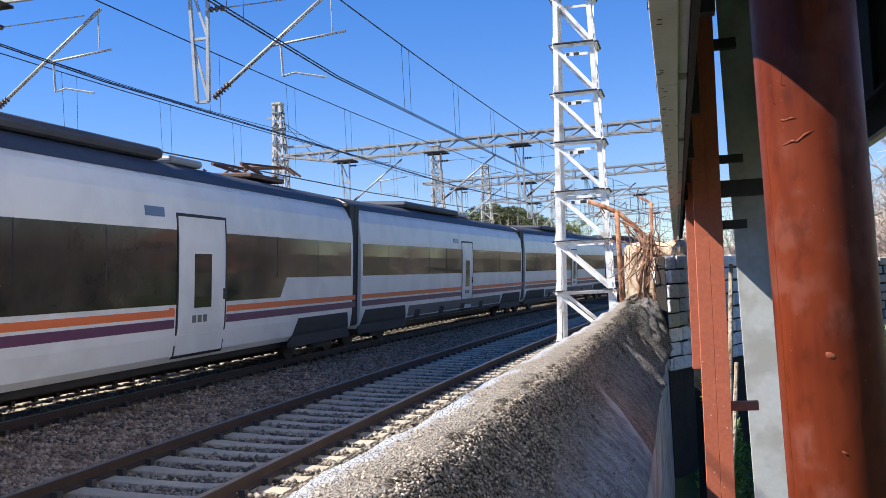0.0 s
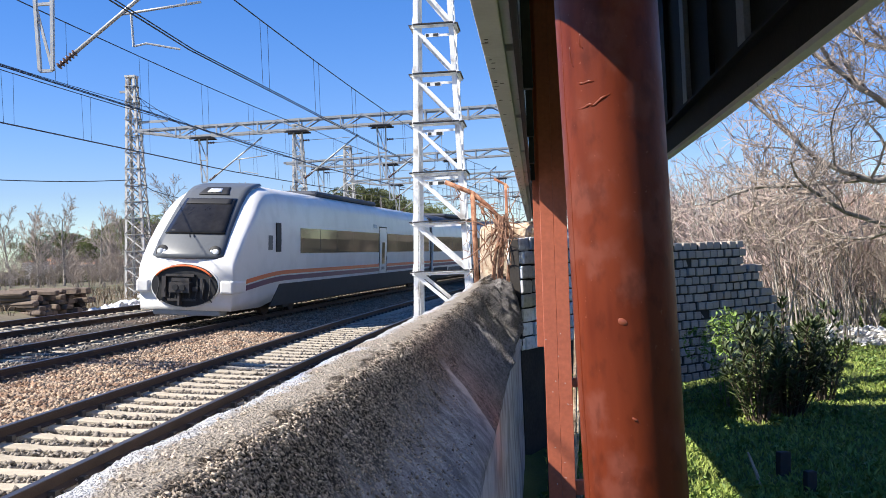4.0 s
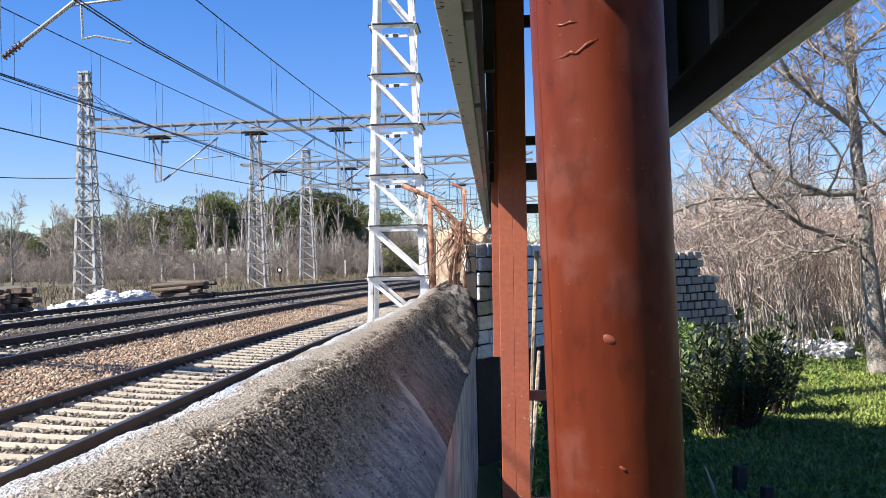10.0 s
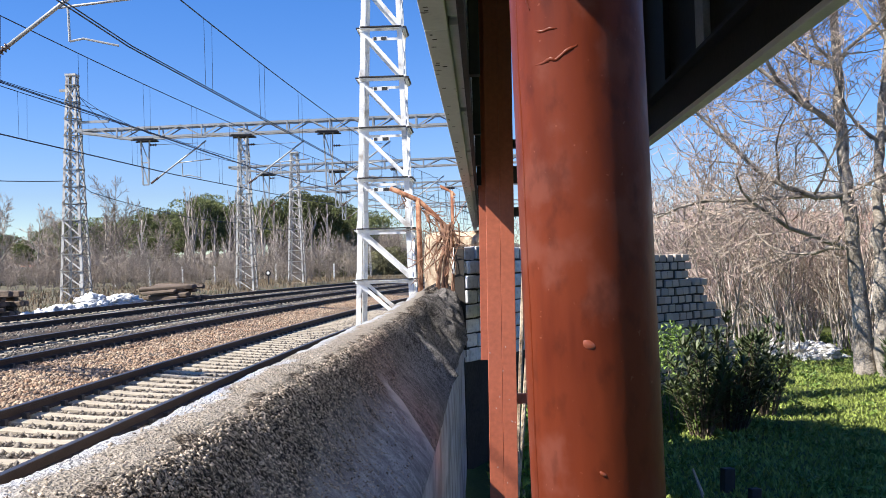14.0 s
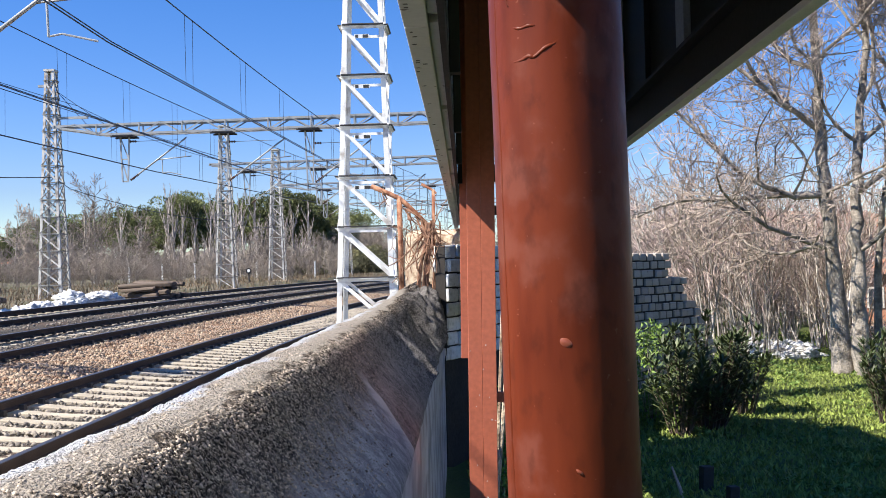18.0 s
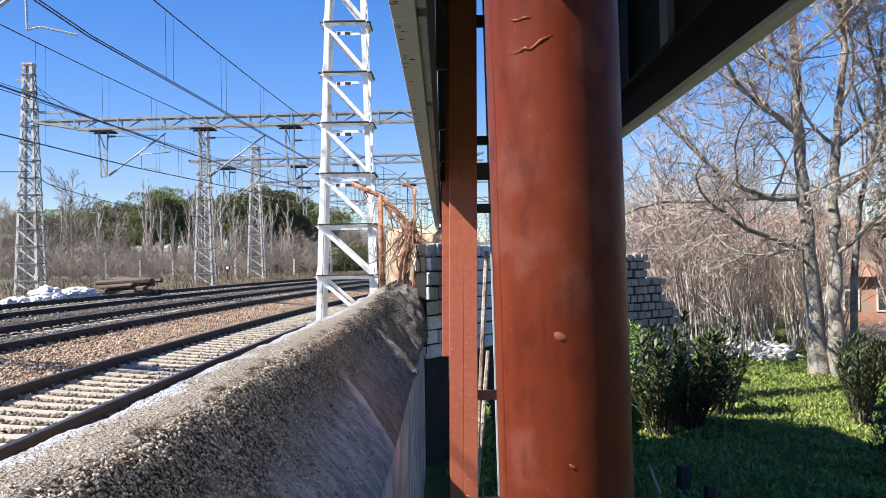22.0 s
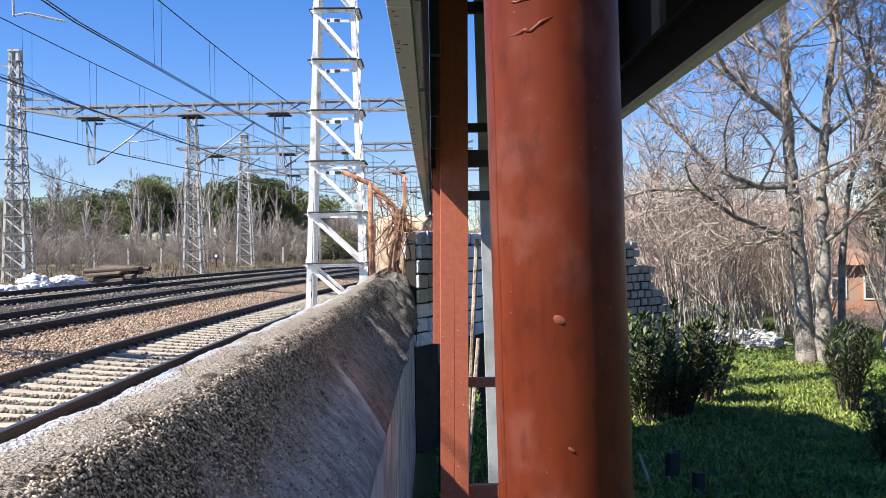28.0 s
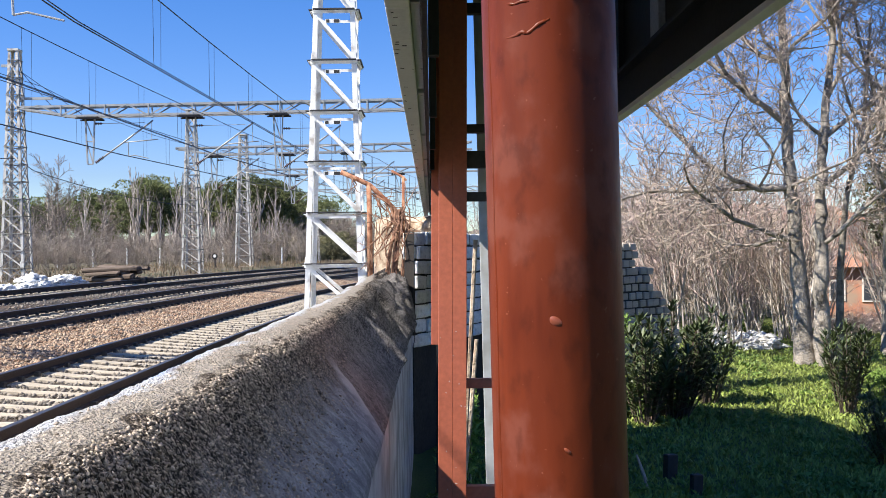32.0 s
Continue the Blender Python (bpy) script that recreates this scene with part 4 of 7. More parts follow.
for z, w, x1 in ((-1.36, 0.042, 0.5), (-0.74, 0.026, 0.32), (0.315, 0.026, 0.32), (0.525, 0.048, 0.5), (0.70, 0.024, 0.32), (1.38, 0.03, 0.32)):
    r = empty("cross_rail", ("short red-oxide" if z < 0 else "short dark steel") + " rail between two posts", "rail", pose(0, 5.6, EYE + z), group="cross rails")
    part("bar", bbox(0.15 - 0.02 * z - 0.02, x1, -0.03, 0.03, -w, w, 0.004), REDOX2 if z < 0 else DARKSTEEL, r)

# hoarding that faces the line, seen from below and behind
hoarding = empty("trackside_hoarding", "long grey-white hoarding panel on dark frame, edge-on", "hoarding")
HX0, HX1 = -0.1135, -0.0625
# the panel behind the eye is unseen, added to cut skylight
for a, b in ((-5.6, -2.605), (-2.6, 2.05), (2.055, 4.9), (4.905, 7.6), (7.605, 11.0), (11.005, 13.3)):
    part("panel", bbox(HX0, HX1, a, b, HB, EYE + 4.1, 0.003), FASCIA, hoarding, "grey-white sheet panel with flaking lower edge")
for i in range(13):
    part("lower_lip", bbox(HX1 + 0.001, HX1 + 0.021, -2.5 + i * 1.14, -2.5 + i * 1.14 + 1.06, HB + 0.012, HB + 0.03, 0.002), FASCIA, hoarding)
part("bottom_angle", bbox(HX1 + 0.0215, HX1 + 0.036, -2.6, 13.3, HB - 0.004, HB + 0.09, 0.002), CANOPY, hoarding, "dark bottom angle")
for y in np.arange(-2, 13.2, 1.15):
    part("stiffener", bbox(HX1 + 0.0365, HX1 + 0.065, y - 0.02, y + 0.02, HB + 0.01, EYE + 4.05, 0.002), CANOPY, hoarding)
for y in np.arange(1.4, 13.2, 0.83):
    part("rivet_plate", bbox(HX0 - 0.003, HX0 - 0.0005, y - 0.012, y + 0.012, HB + 0.02, HB + 0.045), CANOPY, hoarding)

flake = random.Random(23)
chips = []
for i in range(90):
    y, w = flake.uniform(1.2, 12.0), flake.uniform(0.003, 0.012)
    x = HX0 + 0.004 + abs(flake.gauss(0, 0.009))
    chips.append(box_geo(x, x + w, y, y + flake.uniform(0.002, 0.006), HB - 0.0012, HB - 0.0002))
tagged(under("paint_chip_row", raw("paint_chip_row", *joined(chips), DARKSTEEL), hoarding, "dark chips where paint has flaked"), kind="stuff")

# second hoarding on the other side, its dark back towards the eye
back = empty("rear_hoarding", "dark sheet-metal hoarding back with pale lower flange", "hoarding")
BX, BZ = 1.05, EYE + 0.75
# this hoarding also runs on unseen behind the eye, to cut skylight
part("lower_flange", bbox(BX - 0.022, BX + 0.03, -5.5, 11.0, BZ - 0.004, BZ + 0.022, 0.003), FASCIA, back, "pale lower flange with flaking paint")
part("edge_beam", bbox(BX - 0.005, BX + 0.02, -5.5, 11.0, BZ + 0.0225, BZ + 0.20, 0.003), CANOPY, back)
part("upper_flange", bbox(BX - 0.06, BX + 0.02, -5.5, 11.0, BZ + 0.2005, BZ + 0.222, 0.003), CANOPY, back)
for i, y in enumerate(np.arange(-5.48, 11, 0.92)):
    part("sheet", bbox(BX + 0.022, BX + 0.03, y, y + 0.915, BZ + 0.02, EYE + 4.08, 0.002), CANOPY, back)
    part("joint_strip", bbox(BX - 0.012, BX + 0.0215, y - (0.085 if i % 2 else 0.045), y + (0.085 if i % 2 else 0.045), BZ + 0.223, EYE + 4.08, 0.003), GALV if i % 2 else CANOPY, back, "galvanised joint strip" if i % 2 else "")
for y in (-1.2, 8.15):
    p = empty("steel_post", "dark post carrying the rear hoarding", "post", pose(BX - 0.02, y + 0.1, 0), group="steel posts")
    part("channel", bbox(-0.04, 0.04, -0.04, 0.04, -1.1, BZ - 0.005, 0.005), CANOPY, p)

# unseen cover overhead, added to keep skylight off the pillar and posts
cover = empty("hoarding_cover", "added unseen sheet cover that darkens the space between the hoardings", "cover")
for i in range(9):
    part("sheet", bbox(HX0, BX + 0.04, -5.6 + i * 1.9, -3.705 + i * 1.9, EYE + 4.102, EYE + 4.11), CANOPY, cover)
for i in range(8):
    part("cross_bar", bbox(HX1 + 0.001, BX + 0.021, -4.6 + i * 2.1, -4.55 + i * 2.1, EYE + 4.02, EYE + 4.101), CANOPY, cover)

# hidden behind the red post; added only to shade the lawn strip
screen_panel = empty("screen_panel", "added unseen sheet screen behind the posts that shades the lawn", "screen")
for i in range(4):
    part("sheet", bbox(0.20, 0.212, 8.6 + i * 1.15, 9.745 + i * 1.15, 1.22, HB + 0.06, 0.002), CANOPY, screen_panel)
for y in (8.7, 10.9, 13.1):
    part("leg", bbox(0.213, 0.25, y - 0.02, y + 0.02, -1.1, HB + 0.05, 0.003), CANOPY, screen_panel)

# ---- concrete block wall ----
BA, BB = Vector((-0.22, 12.7, 0)), Vector((4.95, 20.6, 0))
BK = Vector((2.35, 18.26, 0))
LEG_A = (BK - BA).length
block_wall = empty("wall_blocks", "bare grey concrete block wall with stepped broken end", "wall", pose(0, 0, 0), kind="structure")


def wall_run(s):
    """Point and heading in degrees at s metres along the bent block wall."""
    a, b, u = (BA, BK, s) if s < LEG_A - 0.2 else (BK, BB, s - LEG_A)
    d = (b - a).normalized()
    return a + d * u, math.degrees(math.atan2(d.y, d.x))


BL, BH = 0.31, 0.19


def block_top(s):
    for a, z in ((8.5, 0.185), (9.05, -0.31), (9.45, -0.81), (9.75, -1.1)):
        if s < a:
            return EYE + z
    return EYE - 1.6


for s0, s1, z0, z1 in ((0.0, LEG_A, 0.66, EYE + 0.28), (LEG_A, 8.4, -0.6, EYE + 0.12), (8.4, 8.95, -0.6, EYE - 0.4), (8.95, 9.35, -0.6, EYE - 0.9)):
    p, turn = wall_run(s0 + 0.001)
    under("mortar_core", raw("mortar_core", *box_geo(0.0, s1 - s0, 0.03, 0.17, z0, z1), MORTAR), block_wall, m=pose(p.x, p.y, 0, 0, 0, turn))
p, turn = wall_run(0)
# the footing's near-black colour stands in for deep shade under the blocks
under("footing", raw("footing", *box_geo(0.0, LEG_A, 0.05, 0.22, -1.3, 0.655), DARKSTONE), block_wall, "near-black footing coloured for the deep shade below the blocks", m=pose(p.x, p.y, 0, 0, 0, turn))
BLOCK_SPOTS = []
for row in range(8):
    z = EYE + 0.30 - (row + 1) * BH
    s = -0.25 if row % 2 else 0.0
    while s < LEG_A - 0.3:
        BLOCK_SPOTS.append((s, z))
        s += BL
for row in range(16):
    z = EYE + 0.185 - (row + 1) * BH * 0.87
    s = LEG_A - (0.28 if row % 2 else 0.16)
    while s < 9.9:
        if z + BH * 0.87 <= block_top(s + BL * 0.4) + 0.03:
            BLOCK_SPOTS.append((s, z))
        s += BL * 0.74

# ---- the train on the middle track ----
SIDE = [(1.30, 0.50), (1.40, 0.62), (1.455, 0.95), (1.47, 1.5), (1.47, 2.4), (1.455, 2.9), (1.40, 3.35), (1.30, 3.60), (1.22, 3.70)]
ROOF = [(1.22, 3.70), (1.10, 3.82), (0.8, 3.97), (0.4, 4.04), (0.0, 4.06)]


def mirrored(pts):
    return pts + [(-x, z) for x, z in reversed(pts) if abs(x) > 1e-6]


def strip(pts, y0, y1, material, name, parent, label="", off=0.0):
    """A skin along the car between y0 and y1 through the section points (x, z), on one side."""
    V = [(x + off, y, z) for y in (y0, y1) for x, z in pts]
    n = len(pts)
    F = [(i, i + 1, n + i + 1, n + i) for i in range(n - 1)]
    return under(name, raw(name, V, F, material, True), parent, label)


def side_x(z):
    return float(np.interp(z, [p[1] for p in SIDE], [p[0] for p in SIDE]))


def band(s, y0, y1, z0, z1, t, material, name, parent, label="", step=None):
    """A thin raised band that follows the side's curve. step: (y, z) where its lower edge drops."""
    zs = list(np.linspace(z0, z1, 6))
    V, F = [], []
    for y in (y0, y1):
        for k, e in ((0, 0.0), (1, t)):
            V += [(s * (side_x(z) + (e if k else -0.01)), y, z) for z in zs]
    n = len(zs)
    for i in range(n - 1):
        F.append((n + i, n + i + 1, 3 * n + i + 1, 3 * n + i))
    for e in (0, n - 1):
        F.append((e, n + e, 3 * n + e, 2 * n + e))
    F.append(tuple([0] + [n + i for i in range(n)] + [n - 1]))
    F.append(tuple([2 * n] + [3 * n + i for i in range(n)] + [3 * n - 1]))
    return under(name, raw(name, V, F, material), parent, label)


def shell(L, nose=0.0, y_end=0.0):
    sec = mirrored(SIDE + ROOF[1:])
    ys = [nose, L]
    V = [(x, y, z) for y in ys for x, z in sec]
    n = len(sec)
    F = [(k, (k + 1) % n, n + (k + 1) % n, n + k) for k in range(n)] + [tuple(range(n - 1, -1, -1)), tuple(range(n, 2 * n))]
    return V, F


def wheelset(car, y):
    b = under("bogie", raw("bogie", *joined([box_geo(-1.15, -0.95, y - 1.6, y + 1.6, 0.35, 0.62), box_geo(0.95, 1.15, y - 1.6, y + 1.6, 0.35, 0.62), box_geo(-0.9, 0.9, y - 0.25, y + 0.25, 0.35, 0.7), box_geo(0.98, 1.2, y - 0.3, y + 0.3, 0.2, 0.85)]), CARDARK), car, "dark steel bogie frame")
    for dy in (-1.25, 1.25):
        for s in (-1, 1):
            V, F = tube_geo([(s * 0.80, y + dy, 0.44), (s * 0.94, y + dy, 0.44)], 0.44, 20)
            under("wheel", raw("wheel", V, F, RAIL), b)


def side_details(car, s, L, y0, doors, wins, kind, low_white=False, W=1.32):
    g = s
    for (a, b, lo) in wins:
        w = band(g, a, b, lo, 2.78, 0.006, CARGLASS, "window_band", car, "dark tinted window band")
        n = max(1, int((b - a) / 1.9))
        for i in range(1, n):
            y = a + (b - a) * i / n
            band(g, y - 0.012, y + 0.012, lo + 0.02, 2.76, 0.009, SEAL, "window_joint", w)
    for d in doors:
        dr = under("door", band(g, d, d + W, 0.62, 3.02, 0.012, CARWHITE, "door_leaf", car).data, car, "white plug door with a narrow window")
        bpy.data.objects.remove([c for c in car.children if c.name.startswith("door_leaf")][0])
        band(g, d + W * 0.32, d + W * 0.68, 1.42, 2.38, 0.02, CARGLASS, "door_window", dr)
        for a, b, z0, z1 in ((d - 0.05, d, 0.6, 3.07), (d + W, d + W + 0.05, 0.6, 3.07), (d - 0.05, d + W + 0.05, 3.02, 3.075), (d - 0.05, d + W + 0.05, 0.56, 0.61)):
            band(g, a, b, z0, z1, 0.016, SEAL, "door_seal", dr)
        band(g, d + W - 0.08, d + W - 0.04, 1.55, 1.75, 0.03, SEAL, "handle", dr)
        for i in range(3):
            band(g, d + W * 0.29 + i * 0.2, d + W * 0.29 + 0.14 + i * 0.2, 1.16, 1.29, 0.016, CARSKIRT, "pictogram", dr)
        band(g, d - 0.28, d - 0.12, 1.33, 1.45, 0.007, ORANGE, "step_mark", car)
    lo_y, hi_y = y0 + 0.12, L - 0.12
    cuts = sorted((d - 0.1, d + W + 0.1) for d in doors)
    runs, a = [], lo_y
    for c0, c1 in cuts:
        runs.append((a, c0))
        a = c1
    runs.append((a, hi_y))
    for a, b in runs:
        if b - a > 0.2:
            band(g, a, b, 1.30, 1.42, 0.005, ORANGE, "orange_stripe", car, "orange waist stripe")
            band(g, a, b, 1.10, 1.25, 0.005, PURPLE, "purple_stripe", car, "dark purple waist stripe")
    ends = [(L - 4.3, L - 0.4)] + ([(0.4, 4.3)] if kind == "mid" else [(3.3, 7.2)])
    # raised dark panels stand in for the shaded recesses; the body isn't cut
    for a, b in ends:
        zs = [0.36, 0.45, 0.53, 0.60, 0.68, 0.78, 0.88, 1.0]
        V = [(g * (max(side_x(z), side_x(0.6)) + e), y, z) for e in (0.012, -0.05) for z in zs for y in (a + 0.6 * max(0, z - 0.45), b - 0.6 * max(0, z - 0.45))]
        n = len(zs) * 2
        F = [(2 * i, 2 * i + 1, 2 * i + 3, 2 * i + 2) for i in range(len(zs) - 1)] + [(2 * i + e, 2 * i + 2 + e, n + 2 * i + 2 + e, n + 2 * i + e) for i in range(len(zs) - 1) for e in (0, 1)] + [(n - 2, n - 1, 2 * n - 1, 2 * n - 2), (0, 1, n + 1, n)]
        under("bogie_recess", raw("bogie_recess", V, F, CARDARK), car, "dark raised panel in place of the shaded bogie cut-out")
    if not low_white:
        band(g, 4.35, L - 4.35, 0.51, 0.97, 0.006, CARSKIRT, "lower_panel", car, "dusty grey lower panel")
        for i in range(4):
            band(g, 5.0 + i * 2.6, 5.5 + i * 2.6, 0.58, 0.82, 0.012, CARDARK, "vent", car)
    if doors:
        d = doors[0]
        band(g, d - 1.05, d - 0.45, 2.98, 3.14, 0.012, BLUEGREY, "destination_panel", car, "small dark display panel")
    for i in range(int(L / 2.4)):
        y = y0 + 1.2 + i * 2.4
        band(g, y - 0.25, y + 0.25, 3.625, 3.655, 0.012, WHITEPAINT, "gutter_clip", car)


def intermediate_car(L=20.5, pantograph="", door=10.0, low=False, label="white intermediate rail car with dark window band and orange stripe"):
    car = empty("train_car", label, "train car", group="train cars")
    V, F = shell(L - 0.35, 0.35)
    under("body", raw("body", V, F, CARWHITE, False), car, "glossy white body shell")
    r = mirrored([(1.245, 3.69), (1.13, 3.85), (0.83, 3.995), (0.4, 4.065), (0.0, 4.085)])
    strip(r, 0.36, L - 0.36, CARROOF, "roof", car, "dark blue-grey roof")
    for s in (1, -1):
        W = 1.75 if low else 1.4
        wins = [(0.5, door - 0.06, 1.92), (door + W + 0.06, L - 0.5, 1.92)]
        side_details(car, s, L, 0.35, [door], wins, "mid", low, W)
        if low:
            for y0, y1, e in ((door - 4.5, door - 0.06, 0.0), (door + W + 0.06, door + W + 2.6, 0.35)):
                V = [(s * (side_x(z) + o), y, z) for o in (0.007, -0.03) for y, z in ((y0, 1.5), (y0, 1.93), (y1 + e, 1.93), (y1, 1.5))]
                under("window_band", raw("window_band", V, [(0, 1, 2, 3), (7, 6, 5, 4), (0, 4, 5, 1), (1, 5, 6, 2), (2, 6, 7, 3), (3, 7, 4, 0)], CARGLASS), car, "deeper dark window panel beside the door")
    part("underframe", bbox(-1.1, 1.1, 3.4, L - 3.4, 0.35, 0.56), CARDARK, car)
    for y in (2.0, L - 2.0):
        wheelset(car, y)
    for y in (0.12, L - 0.34):
        part("gangway", bbox(-1.38, 1.38, y - 0.11, y + 0.33, 0.6, 3.82, 0.08), SEAL, car, "black corrugated gangway")
    part("roof_equipment", bbox(-0.95, 0.95, 5.5, 11.5, 4.02, 4.24, 0.1), CARROOF, car, "low roof equipment housing")
    part("roof_equipment", bbox(-0.85, 0.85, 11.9, 13.1, 4.02, 4.17, 0.06), CARGREY, car)
    if pantograph:
        p = part("pantograph_base", bbox(-0.7, 0.7, 15.6, 17.4, 4.09, 4.2, 0.03), PANTO, car, "pantograph base frame")
        for x in (-0.5, 0.5):
            for y in (15.7, 17.3):
                under("insulator", raw("insulator", *insulator_geo((x, y, 4.08), (x, y, 4.3), 3, 0.07), PORCELAIN), p)
        k, e = ((16.0, 4.95), (17.6, 5.38)) if pantograph == "raised" else ((15.8, 4.42), (17.6, 4.5))
        for s in (-0.5, 0.5):
            under("lower_arm", raw("lower_arm", *tube_geo([(s * 0.4, 17.2, 4.3), (s * 0.7, *k)], 0.04, 6), PANTO), p)
            under("upper_arm", raw("upper_arm", *tube_geo([(s * 0.7, *k), (s, *e)], 0.028, 6), PANTO), p)
        for y in (-0.17, 0.17):
            under("contact_strip", raw("contact_strip", *tube_geo([(-0.95, e[0] + y, e[1] - 0.2), (-0.65, e[0] + y, e[1]), (0.65, e[0] + y, e[1]), (0.95, e[0] + y, e[1] - 0.2)], 0.03, 6), PANTO), p)
    return car


NOSE = [(0.0, 1.72), (0.06, 1.85), (0.3, 2.15), (0.62, 2.5), (1.1, 2.95), (1.6, 3.38), (2.1, 3.74), (2.6, 3.95), (3.2, 4.04), (3.9, 4.06)]


def nose_section(y, top):
    """Half a section of the nose, bottom to top, where the roof line is at the height top."""
    s = min(1, y / 3.2)
    wide = 0.955 + 0.045 * min(1, y / 1.6)
    c = 0.30 + 0.41 * s * s
    bot = 0.36 + 0.14 * min(1, max(0, (y - 2.2) / 0.8))
    pts = []
    for i in range(8):
        z = bot + (top - c - bot) * i / 7
        pts.append((side_x(max(0.62, z)) * wide, z))
    w = pts[-1][0]
    for i in range(1, 10):
        a = radians(90 * i / 9)
        pts.append((w * math.cos(a) ** 0.62 if i < 9 else 0.0, top - c + c * math.sin(a) ** 0.8))
    return pts


def cab_car(L=29.0, label="white end rail car with raked cab nose and open coupler"):
    """The end car; its nose points to -y with the tip at 0."""
    car = empty("train_car", label, "train car", group="train cars")
    rows = [(y, mirrored(nose_section(y, top))) for y, top in NOSE] + [(L - 0.35, mirrored(nose_section(4.0, 4.06)))]
    n = len(rows[0][1])
    V = [(x, y - (0.03 * (1 - (x / 1.4) ** 2) if y < 0.2 else 0), z) for y, sec in rows for x, z in sec]
    F = [(i * n + k, i * n + (k + 1) % n, (i + 1) * n + (k + 1) % n, (i + 1) * n + k) for i in range(len(rows) - 1) for k in range(n)]
    F += [tuple(range(n - 1, -1, -1)), tuple(range((len(rows) - 1) * n, len(rows) * n))]
    under("body", raw("body", V, F, CARWHITE, True), car, "glossy white body shell with raked nose")
    r = mirrored([(1.245, 3.69), (1.13, 3.85), (0.83, 3.995), (0.4, 4.065), (0.0, 4.085)])
    strip(r, 3.3, L - 0.36, CARROOF, "roof", car, "dark grey roof")

    def nose_y(z):
        return float(np.interp(z, [h for _, h in NOSE], [y for y, _ in NOSE]))

    def nose_panel(name, z0, z1, w0, w1, material, out, label="", parent=None, rows=10, cols=11, bow=0.09):
        V, F = [], []
        for i in range(rows):
            z = z0 + (z1 - z0) * i / (rows - 1)
            w = w0 + (w1 - w0) * i / (rows - 1)
            for j in range(cols):
                u = -1 + 2 * j / (cols - 1)
                x = u * w
                V.append((x, nose_y(z) - out + bow * (x / 1.0) ** 2 * 1.5, z + out * 0.7))
        m = rows * cols
        V += [(x * 0.98, y + 0.22, z - 0.06) for x, y, z in V]
        for i in range(rows - 1):
            for j in range(cols - 1):
                F.append((i * cols + j, i * cols + j + 1, (i + 1) * cols + j + 1, (i + 1) * cols + j))
        rim = list(range(cols)) + [i * cols + cols - 1 for i in range(1, rows)] + [(rows - 1) * cols + j for j in range(cols - 2, -1, -1)] + [i * cols for i in range(rows - 2, 0, -1)]
        for a, b in zip(rim, rim[1:] + rim[:1]):
            F.append((b, a, m + a, m + b))
        return under(name, raw(name, V, F, material, True), parent or car, label)
    face = nose_panel("nose_face", 1.74, 4.03, 1.06, 0.92, NOSEGREY, 0.09, "grey nose panel round the windscreen", rows=16)
    nose_panel("windscreen", 2.42, 3.48, 0.90, 0.78, CARGLASS, 0.115, "dark raked windscreen")
    nose_panel("destination_display", 3.30, 3.46, 0.70, 0.68, SEAL, 0.128, "dark destination display")
    lamp = nose_panel("top_lamp_bezel", 3.60, 3.84, 0.48, 0.36, SEAL, 0.115, "dark oval upper lamp bezel")
    nose_panel("top_lamp_lens", 3.66, 3.78, 0.22, 0.18, LAMPGLASS, 0.13, "", lamp, 4, 5)
    for s in (-1, 1):
        y0 = nose_y(1.98) - 0.09 + 0.09 * 0.75
        h = under("headlamp", raw("headlamp", *tube_geo([(s * 0.78, y0 + 0.06, 1.97), (s * 0.78, y0 - 0.03, 2.0), (s * 0.78, y0 - 0.035, 2.0)], [0.19, 0.18, 0.15], 18), CARDARK, True), car, "headlamp in a dark bezel")
        under("lens", raw("lens", *tube_geo([(s * 0.82, y0 - 0.03, 2.0), (s * 0.82, y0 - 0.06, 2.01)], [0.11, 0.07], 14), LAMPGLASS, True), h)
        under("lens", raw("lens", *tube_geo([(s * 0.70, y0 - 0.03, 2.0), (s * 0.70, y0 - 0.05, 2.0)], [0.06, 0.03], 12), LAMPGLASS, True), h)
        a = Vector((s * 0.06, nose_y(2.35) - 0.12, 2.40))
        c = Vector((s * 0.06 - 0.42, nose_y(2.98) - 0.10, 3.02))
        under("wiper", raw("wiper", *tube_geo([a, c], 0.014, 5), SEAL), car)
        part("bumper", bbox(s * 1.24 - 0.20, s * 1.24 + 0.20, -0.12, 0.85, 0.83, 1.20, 0.06), CARWHITE, car, "white corner fairing")
    ring = 32
    V, F = [], []
    for y, rx, rz in ((0.0, 1.03, 0.635), (-0.06, 1.02, 0.625), (-0.075, 0.995, 0.605), (-0.06, 0.975, 0.59), (0.0, 0.97, 0.585)):
        for k in range(ring):
            a = 2 * math.pi * k / ring
            V.append((rx * math.cos(a), y, 1.04 + rz * math.sin(a)))
    for i in range(4):
        for k in range(ring):
            F.append((i * ring + k, i * ring + (k + 1) % ring, (i + 1) * ring + (k + 1) % ring, (i + 1) * ring + k))
    h = under("coupler_hatch", raw("coupler_hatch", V, F, CARWHITE, True), car, "open oval coupler hatch")
    # flat black disc closes the hatch; its colour stands in for the dark inside
    V = [(0.965 * math.cos(2 * math.pi * k / ring), -0.105, 1.04 + 0.585 * math.sin(2 * math.pi * k / ring)) for k in range(ring)]
    V += [(x, 0.0, z) for x, _, z in V]
    F = [tuple(range(ring))] + [(k, ring + k, ring + (k + 1) % ring, (k + 1) % ring) for k in range(ring)]
    under("hatch_recess", raw("hatch_recess", V, F, SEAL), h, "black disc standing in for the hatch's dark inside")
